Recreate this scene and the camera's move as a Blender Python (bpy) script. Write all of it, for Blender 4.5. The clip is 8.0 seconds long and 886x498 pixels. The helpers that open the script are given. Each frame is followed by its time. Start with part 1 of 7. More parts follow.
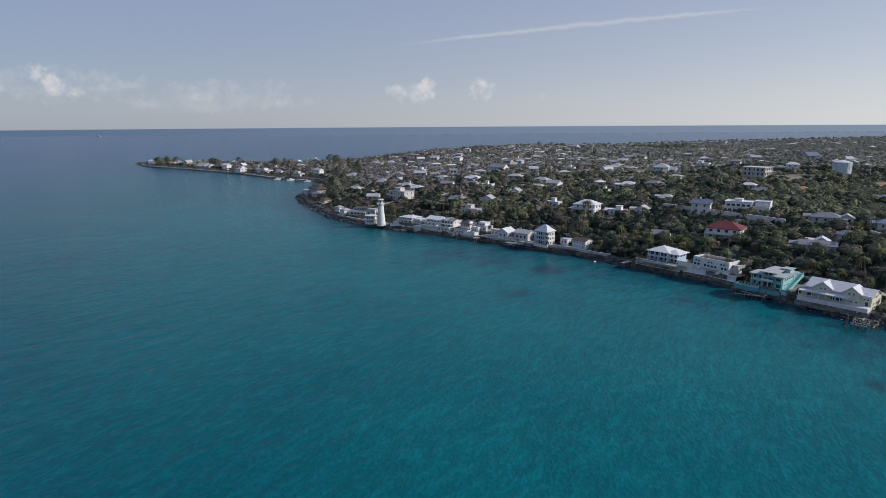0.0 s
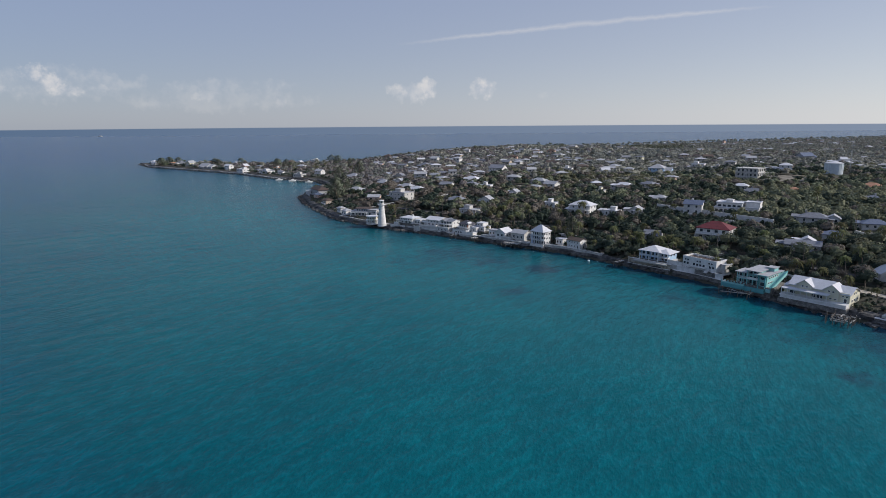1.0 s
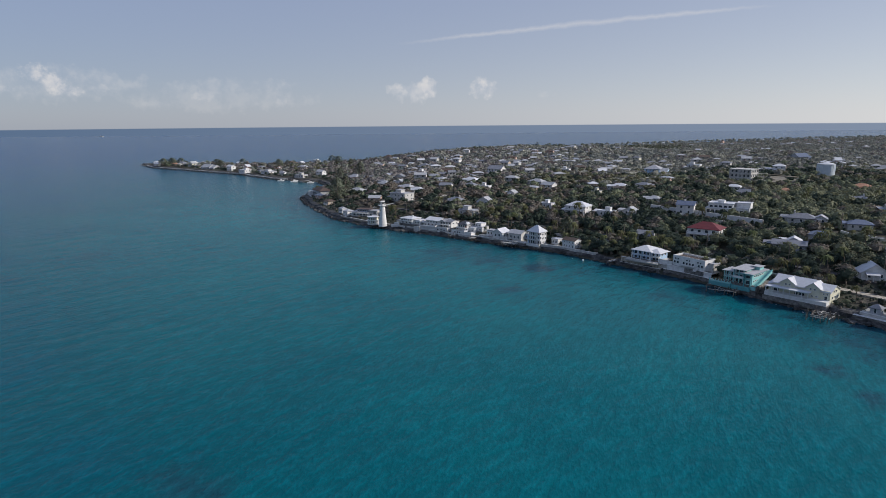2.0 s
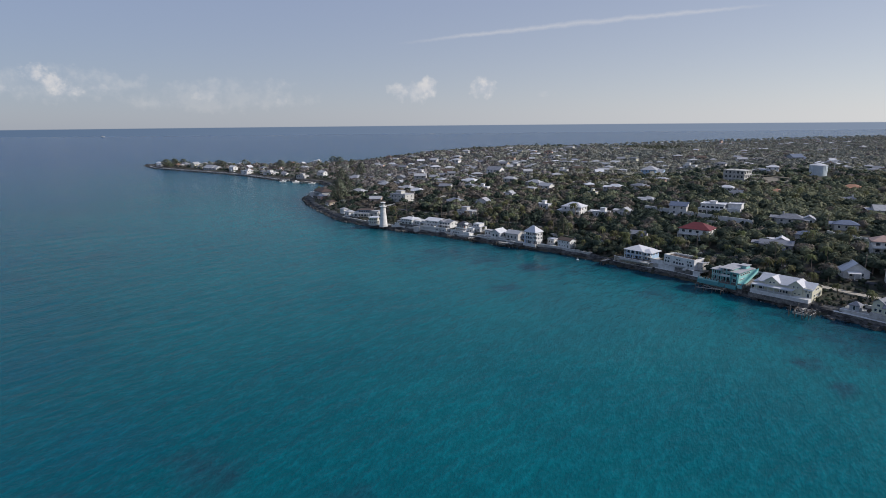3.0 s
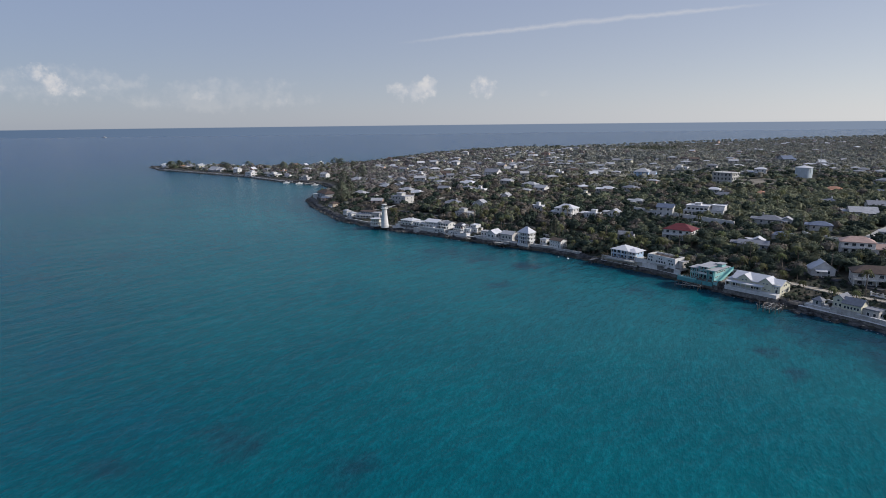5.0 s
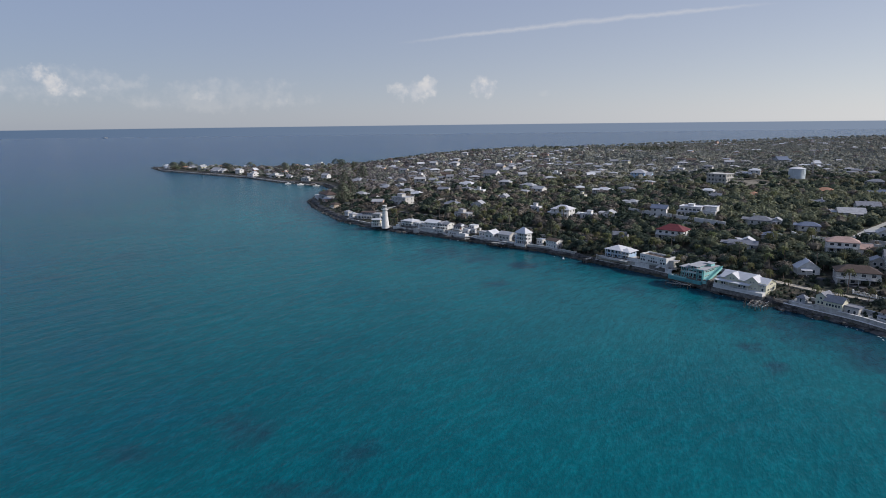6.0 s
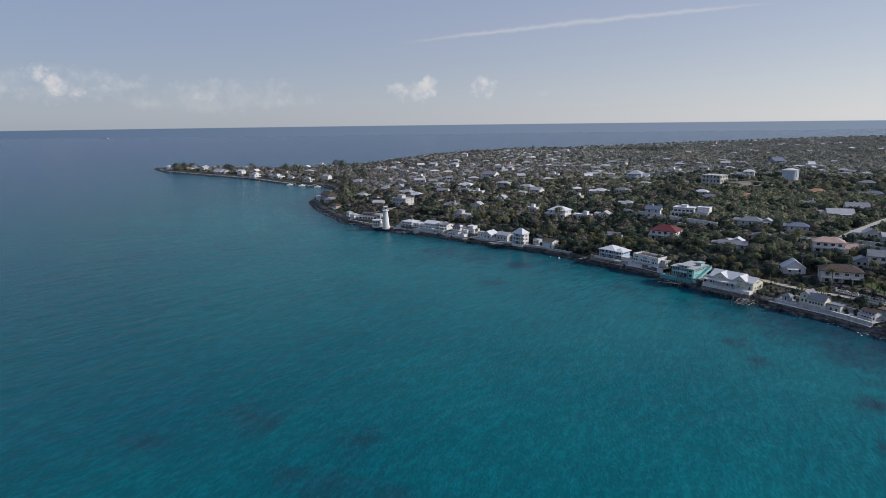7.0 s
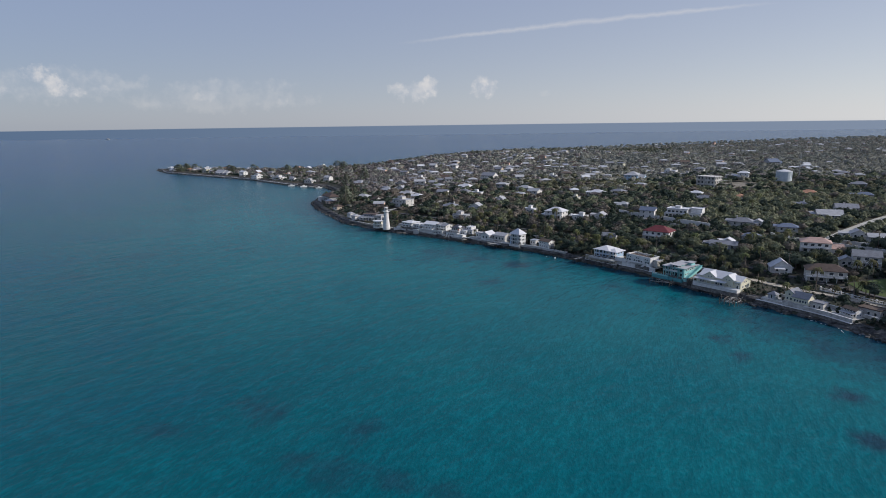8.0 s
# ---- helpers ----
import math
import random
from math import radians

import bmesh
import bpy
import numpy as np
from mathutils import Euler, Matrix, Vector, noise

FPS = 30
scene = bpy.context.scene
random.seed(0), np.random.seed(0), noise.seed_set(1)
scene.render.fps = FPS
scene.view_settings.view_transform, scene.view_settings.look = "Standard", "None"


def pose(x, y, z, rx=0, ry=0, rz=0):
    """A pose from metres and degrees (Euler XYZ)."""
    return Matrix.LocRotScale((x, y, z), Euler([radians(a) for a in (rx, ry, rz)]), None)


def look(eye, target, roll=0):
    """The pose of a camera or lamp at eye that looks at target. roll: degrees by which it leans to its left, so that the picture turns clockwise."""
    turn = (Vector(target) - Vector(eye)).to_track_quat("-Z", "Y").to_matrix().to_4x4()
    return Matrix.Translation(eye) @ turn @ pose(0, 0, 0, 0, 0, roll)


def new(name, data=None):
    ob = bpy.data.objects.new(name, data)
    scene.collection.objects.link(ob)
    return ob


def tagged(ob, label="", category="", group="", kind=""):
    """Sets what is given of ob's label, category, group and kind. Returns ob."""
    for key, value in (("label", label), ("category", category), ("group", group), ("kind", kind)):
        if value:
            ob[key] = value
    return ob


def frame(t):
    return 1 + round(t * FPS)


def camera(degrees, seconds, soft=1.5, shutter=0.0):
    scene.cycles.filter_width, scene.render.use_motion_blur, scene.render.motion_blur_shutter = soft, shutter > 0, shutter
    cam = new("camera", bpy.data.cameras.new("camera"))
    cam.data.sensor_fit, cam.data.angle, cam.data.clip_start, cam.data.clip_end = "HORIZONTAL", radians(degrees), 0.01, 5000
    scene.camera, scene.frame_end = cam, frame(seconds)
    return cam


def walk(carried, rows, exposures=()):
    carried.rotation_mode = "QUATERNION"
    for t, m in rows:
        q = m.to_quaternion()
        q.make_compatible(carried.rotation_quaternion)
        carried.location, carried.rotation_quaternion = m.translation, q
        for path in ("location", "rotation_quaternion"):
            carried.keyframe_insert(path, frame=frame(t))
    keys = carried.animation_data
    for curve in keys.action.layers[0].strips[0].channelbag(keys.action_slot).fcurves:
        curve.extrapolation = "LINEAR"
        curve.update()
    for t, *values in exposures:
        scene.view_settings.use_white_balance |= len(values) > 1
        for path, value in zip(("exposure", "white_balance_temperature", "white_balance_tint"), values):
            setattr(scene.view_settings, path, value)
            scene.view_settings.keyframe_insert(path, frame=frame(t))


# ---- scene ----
# the plan below is drawn to a scale at which a storey is about 2.2 units; SCALE brings it to metres
SCALE = 1.3
cam = camera(72.0, 8.0, soft=0.7)
# the flight: backwards and up, in steps of an eighth; yaw, pitch and roll drift a little
ROWS = []
for i in range(17):
    k = i / 16
    ROWS.append((8 * k, pose(SCALE * (5.13 * k + 0.37 * k * k), -SCALE * (72.2 * k + 0.2 * k * k), SCALE * (60 + 15.88 * k - 0.25 * k * k),
                             90 - 11.596 - 0.467 * k + 0.307 * k * k, 0.371 + 0.429 * k - 0.068 * k * k, 0.15 * k + 0.01 * k * k)))
walk(cam, ROWS)

# ---- sky, sun, exposure ----
SUN_AZ, SUN_EL = 97, 31
scene.view_settings.exposure = 0.0
world = bpy.data.worlds.new("sky")
scene.world = world
world.use_nodes = True
wn, wl = world.node_tree.nodes, world.node_tree.links
wn.clear()


def wnode(kind, **values):
    node = wn.new(kind)
    for key, value in values.items():
        node.inputs[int(key[1:])].default_value = value
    return node


def wmath(op, a, b=None, c=None, clamp=False):
    node = wn.new("ShaderNodeMath")
    node.operation, node.use_clamp = op, clamp
    for i, v in enumerate((a, b, c)):
        if v is None:
            continue
        if isinstance(v, (int, float)):
            node.inputs[i].default_value = v
        else:
            wl.new(v, node.inputs[i])
    return node.outputs[0]


def wmix(f, a, b):
    node = wn.new("ShaderNodeMix")
    node.data_type = "RGBA"
    for socket, v in ((node.inputs[0], f), (node.inputs[6], a), (node.inputs[7], b)):
        if isinstance(v, (int, float, tuple)):
            socket.default_value = v
        else:
            wl.new(v, socket)
    return node.outputs[2]


sky = wn.new("ShaderNodeTexSky")
sky.sky_type, sky.sun_disc = "NISHITA", False
sky.sun_elevation, sky.sun_rotation = radians(SUN_EL), radians(SUN_AZ)
sky.altitude, sky.air_density, sky.dust_density, sky.ozone_density = 0, 1.0, 0.4, 3.0
coord = wn.new("ShaderNodeTexCoord")
sep = wn.new("ShaderNodeSeparateXYZ")
wl.new(coord.outputs["Generated"], sep.inputs[0])
# thin high haze pales the blue, most of all low down and towards the sun
low = wmath("POWER", wmath("SUBTRACT", 1.0, wmath("ABSOLUTE", sep.outputs[2]), clamp=True), 5.0)
sunward = wmath("MULTIPLY_ADD", sep.outputs[0], 0.5, 0.5, clamp=True)
haze = wmix(wmath("POWER", sunward, 1.6), (3.2, 3.8, 5.1, 1), (12.4, 12.4, 12.4, 1))
haze = wmix(wmath("MULTIPLY", low, 0.85), wmix(wmath("MULTIPLY", sep.outputs[2], 1.6, clamp=True), (3.1, 3.6, 5.6, 1), (3.8, 4.9, 7.8, 1)), haze)
hazy = wmix(0.72, sky.outputs[0], haze)
ahead = wmath("MAXIMUM", sep.outputs[1], 0.05)
U, V = wmath("DIVIDE", sep.outputs[0], ahead), wmath("DIVIDE", sep.outputs[2], ahead)
grain = wn.new("ShaderNodeTexNoise")
grain.inputs["Scale"].default_value, grain.inputs["Detail"].default_value, grain.inputs["Roughness"].default_value = 58, 7, 0.62
wl.new(coord.outputs["Generated"], grain.inputs["Vector"])
billow = wn.new("ShaderNodeTexNoise")
billow.inputs["Scale"].default_value, billow.inputs["Detail"].default_value, billow.inputs["Roughness"].default_value = 24, 8, 0.6
wl.new(coord.outputs["Generated"], billow.inputs["Vector"])
puff = wmath("ADD", wmath("SUBTRACT", grain.outputs[0], 0.5), wmath("SUBTRACT", billow.outputs[0], 0.5))
# small fair-weather clouds low over the horizon: middle, half width, half height, thickness
cover = None
CLOUDS = [(-0.6500, 0.0800, 0.0310, 0.0190, 0.72), (-0.6180, 0.0690, 0.0330, 0.0170, 0.74), (-0.5980, 0.0560, 0.0340, 0.0130, 0.66), (-0.6969, 0.0581, 0.0315, 0.0120, 0.42), (-0.5477, 0.0593, 0.0278, 0.0093, 0.35), (-0.6432, 0.0649, 0.1761, 0.0315, 0.20), (-0.3753, 0.0464, 0.0297, 0.0120, 0.34), (-0.3373, 0.0599, 0.1390, 0.0148, 0.20), (-0.3559, 0.0415, 0.1761, 0.0241, 0.16), (-0.4551, 0.0342, 0.0315, 0.0083, 0.22), (-0.2576, 0.0377, 0.0111, 0.0139, 0.28), (-0.0500, 0.0485, 0.0389, 0.0204, 0.55), (-0.0232, 0.0538, 0.0167, 0.0185, 0.72), (0.0639, 0.0538, 0.0230, 0.0200, 0.78), (0.1631, 0.0435, 0.0185, 0.0065, 0.14)]
for u, v, a, b, strength in CLOUDS:
    du, dv = wmath("DIVIDE", wmath("SUBTRACT", U, u), a), wmath("DIVIDE", wmath("SUBTRACT", V, v), b)
    r2 = wmath("ADD", wmath("MULTIPLY", du, du), wmath("MULTIPLY", dv, dv))
    edge = wmath("ADD", wmath("SUBTRACT", 0.9, r2), wmath("MULTIPLY", puff, 2.5))
    m = wmath("MULTIPLY", wmath("MULTIPLY", edge, 1.25, clamp=True), strength)
    cover = m if cover is None else wmath("MAXIMUM", cover, m)
# the old vapour trail: a thin line that widens and fades
U0, V0, U1, V1 = -0.074, 0.1207, 0.5225, 0.1736
along = wmath("DIVIDE", wmath("SUBTRACT", U, U0), U1 - U0)
bow = wmath("MULTIPLY", wmath("MULTIPLY", along, wmath("SUBTRACT", along, 1.0)), -0.012)
line = wmath("ADD", wmath("ADD", wmath("MULTIPLY", along, V1 - V0), V0), bow)
off = wmath("ABSOLUTE", wmath("ADD", wmath("SUBTRACT", V, line), wmath("MULTIPLY", puff, 0.006)))
width = wmath("ADD", 0.0026, wmath("MULTIPLY", wmath("SINE", wmath("MULTIPLY", along, 3.14159)), 0.0026))
streak = wmath("SUBTRACT", 1.0, wmath("DIVIDE", off, width), clamp=True)
ends = wmath("MULTIPLY", wmath("MULTIPLY", along, 5.0, clamp=True), wmath("MULTIPLY", wmath("SUBTRACT", 1.0, along), 5.0, clamp=True))
streak = wmath("MULTIPLY", wmath("MULTIPLY", streak, ends), 0.34)
cloud_light = (8.6, 8.35, 8.3, 1)
lit = wmath("MULTIPLY_ADD", puff, 2.6, 0.6, clamp=True)
above = wmix(streak, wmix(cover, hazy, wmix(lit, (5.4, 5.9, 6.9, 1), cloud_light)), cloud_light)
# beyond the sheet of water, hazy sea is painted into the sky, paler sunward
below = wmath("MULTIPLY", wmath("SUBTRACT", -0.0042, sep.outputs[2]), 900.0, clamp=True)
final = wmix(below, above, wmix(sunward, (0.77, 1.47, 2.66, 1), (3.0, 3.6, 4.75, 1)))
back = wn.new("ShaderNodeBackground")
back.inputs["Strength"].default_value = 0.085
out = wn.new("ShaderNodeOutputWorld")
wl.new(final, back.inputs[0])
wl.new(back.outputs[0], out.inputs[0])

sun = new("sun", bpy.data.lights.new("sun", "SUN"))
sun.data.energy, sun.data.angle, sun.data.color = 4.5, radians(0.6), (1.0, 0.94, 0.875)
sx, sy, sz = (math.cos(radians(SUN_EL)) * math.sin(radians(SUN_AZ)), math.cos(radians(SUN_EL)) * math.cos(radians(SUN_AZ)), math.sin(radians(SUN_EL)))
sun.matrix_world = look((400 * sx, 400 * sy + 300, 400 * sz), (0, 300, 0))


# ---- materials ----
def material(name, colour, rough=0.7, vary=0.12, scale=0.6, fine=9.0, bump=0.0, bump_scale=None, metal=0.0, other=None, spread=0.5, per_object=0.0, spec=0.4):
    """A painted or natural surface: base colour with broad stains and fine grain, some relief."""
    mat = bpy.data.materials.new(name)
    mat.use_nodes = True
    nodes, links = mat.node_tree.nodes, mat.node_tree.links
    bsdf = nodes["Principled BSDF"]
    bsdf.inputs["Roughness"].default_value, bsdf.inputs["Metallic"].default_value = rough, metal
    bsdf.inputs["Specular IOR Level"].default_value = spec
    place = nodes.new("ShaderNodeNewGeometry")
    broad, small = nodes.new("ShaderNodeTexNoise"), nodes.new("ShaderNodeTexNoise")
    broad.inputs["Scale"].default_value, broad.inputs["Detail"].default_value = scale, 5
    small.inputs["Scale"].default_value, small.inputs["Detail"].default_value = fine, 4
    for n in (broad, small):
        links.new(place.outputs["Position"], n.inputs["Vector"])
    ramp = nodes.new("ShaderNodeMapRange")
    ramp.inputs[1].default_value, ramp.inputs[2].default_value = 0.5 - spread * 0.4, 0.5 + spread * 0.4
    links.new(broad.outputs[0], ramp.inputs[0])
    mix = nodes.new("ShaderNodeMix")
    mix.data_type = "RGBA"
    second = other or tuple(c * (1 - 2 * vary) for c in colour)
    mix.inputs[6].default_value, mix.inputs[7].default_value = (*colour, 1), (*second, 1)
    links.new(ramp.outputs[0], mix.inputs[0])
    hsv = nodes.new("ShaderNodeHueSaturation")
    links.new(mix.outputs[2], hsv.inputs["Color"])
    value = nodes.new("ShaderNodeMapRange")
    value.inputs[1].default_value, value.inputs[2].default_value = 0.3, 0.7
    value.inputs[3].default_value, value.inputs[4].default_value = 1 - vary, 1 + vary
    links.new(small.outputs[0], value.inputs[0])
    level = value.outputs[0]
    if per_object:
        info = nodes.new("ShaderNodeObjectInfo")
        rnd = nodes.new("ShaderNodeMapRange")
        rnd.inputs[3].default_value, rnd.inputs[4].default_value = 1 - per_object, 1 + per_object
        links.new(info.outputs["Random"], rnd.inputs[0])
        mul = nodes.new("ShaderNodeMath")
        mul.operation = "MULTIPLY"
        links.new(level, mul.inputs[0])
        links.new(rnd.outputs[0], mul.inputs[1])
        level = mul.outputs[0]
        hue = nodes.new("ShaderNodeMapRange")
        hue.inputs[3].default_value, hue.inputs[4].default_value = 0.5 - per_object * 0.06, 0.5 + per_object * 0.06
        links.new(info.outputs["Random"], hue.inputs[0])
        links.new(hue.outputs[0], hsv.inputs["Hue"])
    links.new(level, hsv.inputs["Value"])
    links.new(hsv.outputs[0], bsdf.inputs["Base Color"])
    if bump:
        relief = nodes.new("ShaderNodeTexNoise")
        relief.inputs["Scale"].default_value, relief.inputs["Detail"].default_value = bump_scale or fine, 4
        links.new(place.outputs["Position"], relief.inputs["Vector"])
        b = nodes.new("ShaderNodeBump")
        b.inputs["Strength"].default_value, b.inputs["Distance"].default_value = 0.8, bump
        links.new(relief.outputs[0], b.inputs["Height"])
        links.new(b.outputs[0], bsdf.inputs["Normal"])
    return mat


WHITE = material("white_stucco", (0.64, 0.635, 0.625), 0.75, 0.08, 0.5, 5, 0.01, other=(0.50, 0.49, 0.475))
OLDWHITE = material("weathered_white_stucco", (0.50, 0.495, 0.48), 0.8, 0.1, 0.6, 5, 0.015, other=(0.36, 0.345, 0.32))
CREAM = material("cream_stucco", (0.60, 0.575, 0.45), 0.75, 0.06, 0.5, 5, 0.01, other=(0.52, 0.50, 0.39))
PINK = material("pink_stucco", (0.60, 0.42, 0.34), 0.8, 0.08, 0.5, 5, 0.01)
TAN = material("tan_stucco", (0.46, 0.38, 0.30), 0.8, 0.1, 0.5, 5, 0.01)
TEAL = material("turquoise_paint", (0.20, 0.44, 0.45), 0.6, 0.07, 0.7, 6, 0.008, other=(0.25, 0.48, 0.47))
TEALDEEP = material("deep_turquoise_paint", (0.09, 0.31, 0.33), 0.6, 0.08, 0.7, 6, 0.008)
PALEBLUE = material("pale_blue_paint", (0.36, 0.50, 0.66), 0.65, 0.06, 0.6, 6, 0.008)
LILAC = material("blue_grey_paint", (0.40, 0.44, 0.56), 0.7, 0.07, 0.6, 6, 0.008)
GREYWALL = material("grey_render", (0.38, 0.39, 0.41), 0.8, 0.08, 0.6, 6, 0.01)
CONCRETE = material("bare_concrete", (0.50, 0.49, 0.47), 0.85, 0.12, 0.4, 4, 0.02, other=(0.38, 0.37, 0.35))
SEAWALL = material("stained_sea_wall", (0.46, 0.45, 0.43), 0.85, 0.12, 0.5, 3, 0.03, other=(0.30, 0.29, 0.27), spread=0.35)
STONE = material("limestone_wall", (0.40, 0.36, 0.30), 0.9, 0.2, 0.7, 2.5, 0.06, other=(0.24, 0.21, 0.17), spread=0.3)
ROOF_WHITE = material("white_roof_tiles", (0.53, 0.535, 0.56), 0.7, 0.07, 0.5, 3, 0.03, 4)
ROOF_LIGHT = material("pale_grey_roof", (0.36, 0.365, 0.385), 0.75, 0.12, 0.5, 3, 0.03, 4)
ROOF_GREY = material("grey_shingles", (0.20, 0.21, 0.24), 0.8, 0.15, 0.7, 4, 0.03, 5, per_object=0.1)
ROOF_DARK = material("dark_shingles", (0.075, 0.075, 0.09), 0.8, 0.15, 0.7, 4, 0.03, 5)
ROOF_BLUE = material("slate_blue_shingles", (0.12, 0.15, 0.22), 0.75, 0.12, 0.7, 4, 0.03, 5)
ROOF_BROWN = material("brown_shingles", (0.095, 0.068, 0.056), 0.85, 0.18, 0.6, 4, 0.03, 5, per_object=0.15)
ROOF_RED = material("red_roof_tiles", (0.14, 0.024, 0.029), 0.7, 0.15, 0.5, 4, 0.04, 5)
ROOF_PINK = material("faded_pink_tiles", (0.42, 0.29, 0.25), 0.8, 0.12, 0.5, 4, 0.04, 5)
ROOF_TERRA = material("terracotta_tiles", (0.42, 0.22, 0.14), 0.8, 0.14, 0.5, 4, 0.04, 5)
FRAME = material("white_joinery", (0.66, 0.66, 0.65), 0.5, 0.04)
GLASS = material("dark_window_glass", (0.045, 0.055, 0.066), 0.08, 0.1, 1.5, 6, spec=0.6)
TIMBER = material("weathered_timber", (0.16, 0.135, 0.115), 0.9, 0.25, 1.0, 7, 0.03)
PALETIMBER = material("bleached_timber", (0.42, 0.40, 0.37), 0.9, 0.2, 1.0, 7, 0.03)
ASPHALT = material("asphalt", (0.075, 0.075, 0.08), 0.9, 0.15, 0.3, 5, 0.01)
DUST = material("dusty_soil", (0.21, 0.185, 0.15), 0.95, 0.2, 0.12, 1.0, 0.05, other=(0.11, 0.10, 0.075), spread=0.4)
PAVING = material("pale_paving", (0.40, 0.39, 0.36), 0.85, 0.12, 0.3, 2, 0.01)
FOAM = material("sea_foam", (0.8, 0.82, 0.83), 0.9, 0.05)
LAWN = material("lawn", (0.075, 0.11, 0.03), 0.95, 0.2, 0.15, 3, 0.05)
ROCK = material("weathered_limestone_rock", (0.115, 0.110, 0.104), 0.95, 0.35, 0.35, 1.6, 0.4, 1.2, other=(0.030, 0.030, 0.031), spread=0.35)
DARKSTONE = material("dark_weathered_stone", (0.21, 0.20, 0.185), 0.9, 0.25, 0.6, 2.0, 0.08, other=(0.085, 0.083, 0.08), spread=0.35)
RUBBLE = material("pale_limestone_rubble", (0.33, 0.30, 0.27), 0.95, 0.3, 0.5, 1.5, 0.15, other=(0.16, 0.145, 0.13), spread=0.3)
BARK = material("grey_bark", (0.16, 0.13, 0.105), 0.95, 0.2, 0.8, 6, 0.03)
# soil colour set darker, with the shade under the trees painted in
LAND = material("shaded_scrub_and_soil", (0.030, 0.034, 0.021), 0.95, 0.25, 0.06, 0.7, 0.5, 0.8, other=(0.065, 0.057, 0.042), spread=0.35)
METAL = material("galvanised_steel", (0.45, 0.46, 0.47), 0.5, 0.1, metal=0.6)
TANKPAINT = material("pale_blue_tank_paint", (0.50, 0.56, 0.60), 0.5, 0.08, 0.2, 2, other=(0.42, 0.47, 0.50))
ALGAE = material("rust_red_awning", (0.30, 0.10, 0.06), 0.8, 0.1)


def leaves(name, colour, other, per_object=0.3):
    """Leaf clumps: matt, with some of the light passing through."""
    mat = material(name, colour, 0.8, 0.15, 0.09, 1.4, other=other, spread=0.45, per_object=per_object, spec=0.2)
    nodes, links = mat.node_tree.nodes, mat.node_tree.links
    bsdf = nodes["Principled BSDF"]
    thin, both = nodes.new("ShaderNodeBsdfTranslucent"), nodes.new("ShaderNodeMixShader")
    links.new(bsdf.inputs["Base Color"].links[0].from_socket, thin.inputs[0])
    both.inputs[0].default_value = 0.3
    links.new(bsdf.outputs[0], both.inputs[1])
    links.new(thin.outputs[0], both.inputs[2])
    links.new(both.outputs[0], nodes["Material Output"].inputs[0])
    return mat


LEAF_GREEN = leaves("broad_green_leaves", (0.117, 0.137, 0.088), (0.150, 0.164, 0.104))
LEAF_DARK = leaves("dark_green_leaves", (0.035, 0.053, 0.041), (0.052, 0.071, 0.052))
LEAF_OLIVE = leaves("olive_leaves", (0.172, 0.168, 0.106), (0.128, 0.141, 0.090))
LEAF_DRY = leaves("dry_brown_leaves", (0.172, 0.150, 0.124), (0.132, 0.118, 0.102))
LEAF_PALM = leaves("palm_fronds", (0.098, 0.118, 0.050), (0.15, 0.14, 0.068))
LEAF_FINE = leaves("grey_green_needles", (0.135, 0.152, 0.115), (0.11, 0.13, 0.098))
# dry scrub, paled in its base colour to stand in for distance haze
HAZED_GREEN = leaves("hazed_green_scrub", (0.215, 0.218, 0.185), (0.24, 0.232, 0.20))
HAZED_GREY = leaves("hazed_dull_scrub", (0.165, 0.18, 0.158), (0.205, 0.21, 0.19))
HAZED_DRY = leaves("hazed_dry_scrub", (0.28, 0.255, 0.24), (0.24, 0.225, 0.215))

# water: clear turquoise over sand, darker over weed and reef, deep blue farther out
WATER = bpy.data.materials.new("sea_water")
WATER.use_nodes = True
n, k = WATER.node_tree.nodes, WATER.node_tree.links
bsdf = n["Principled BSDF"]
bsdf.inputs["Roughness"].default_value, bsdf.inputs["IOR"].default_value = 0.22, 1.33
bsdf.inputs["Specular IOR Level"].default_value = 0.075
bed = n.new("ShaderNodeVertexColor")
bed.layer_name = "bed"
split = n.new("ShaderNodeSeparateColor")
k.new(bed.outputs[0], split.inputs[0])
where = n.new("ShaderNodeTexCoord")


def tex(scale, detail, stretch=(1, 1, 1), turn=0.0, rough=0.55):
    mp = n.new("ShaderNodeMapping")
    mp.vector_type = "TEXTURE"
    mp.inputs["Scale"].default_value, mp.inputs["Rotation"].default_value = stretch, (0, 0, radians(turn))
    k.new(where.outputs["Object"], mp.inputs["Vector"])
    t = n.new("ShaderNodeTexNoise")
    t.inputs["Scale"].default_value, t.inputs["Detail"].default_value, t.inputs["Roughness"].default_value = scale, detail, rough
    k.new(mp.outputs[0], t.inputs["Vector"])
    return t.outputs[0]


def nmath(op, a, b, clamp=False):
    node = n.new("ShaderNodeMath")
    node.operation, node.use_clamp = op, clamp
    for i, v in enumerate((a, b)):
        if isinstance(v, (int, float)):
            node.inputs[i].default_value = v
        else:
            k.new(v, node.inputs[i])
    return node.outputs[0]


def nmix(f, a, b):
    node = n.new("ShaderNodeMix")
    node.data_type = "RGBA"
    for socket, v in ((node.inputs[0], f), (node.inputs[6], a), (node.inputs[7], b)):
        if isinstance(v, (int, float, tuple)):
            socket.default_value = v
        else:
            k.new(v, socket)
    return node.outputs[2]


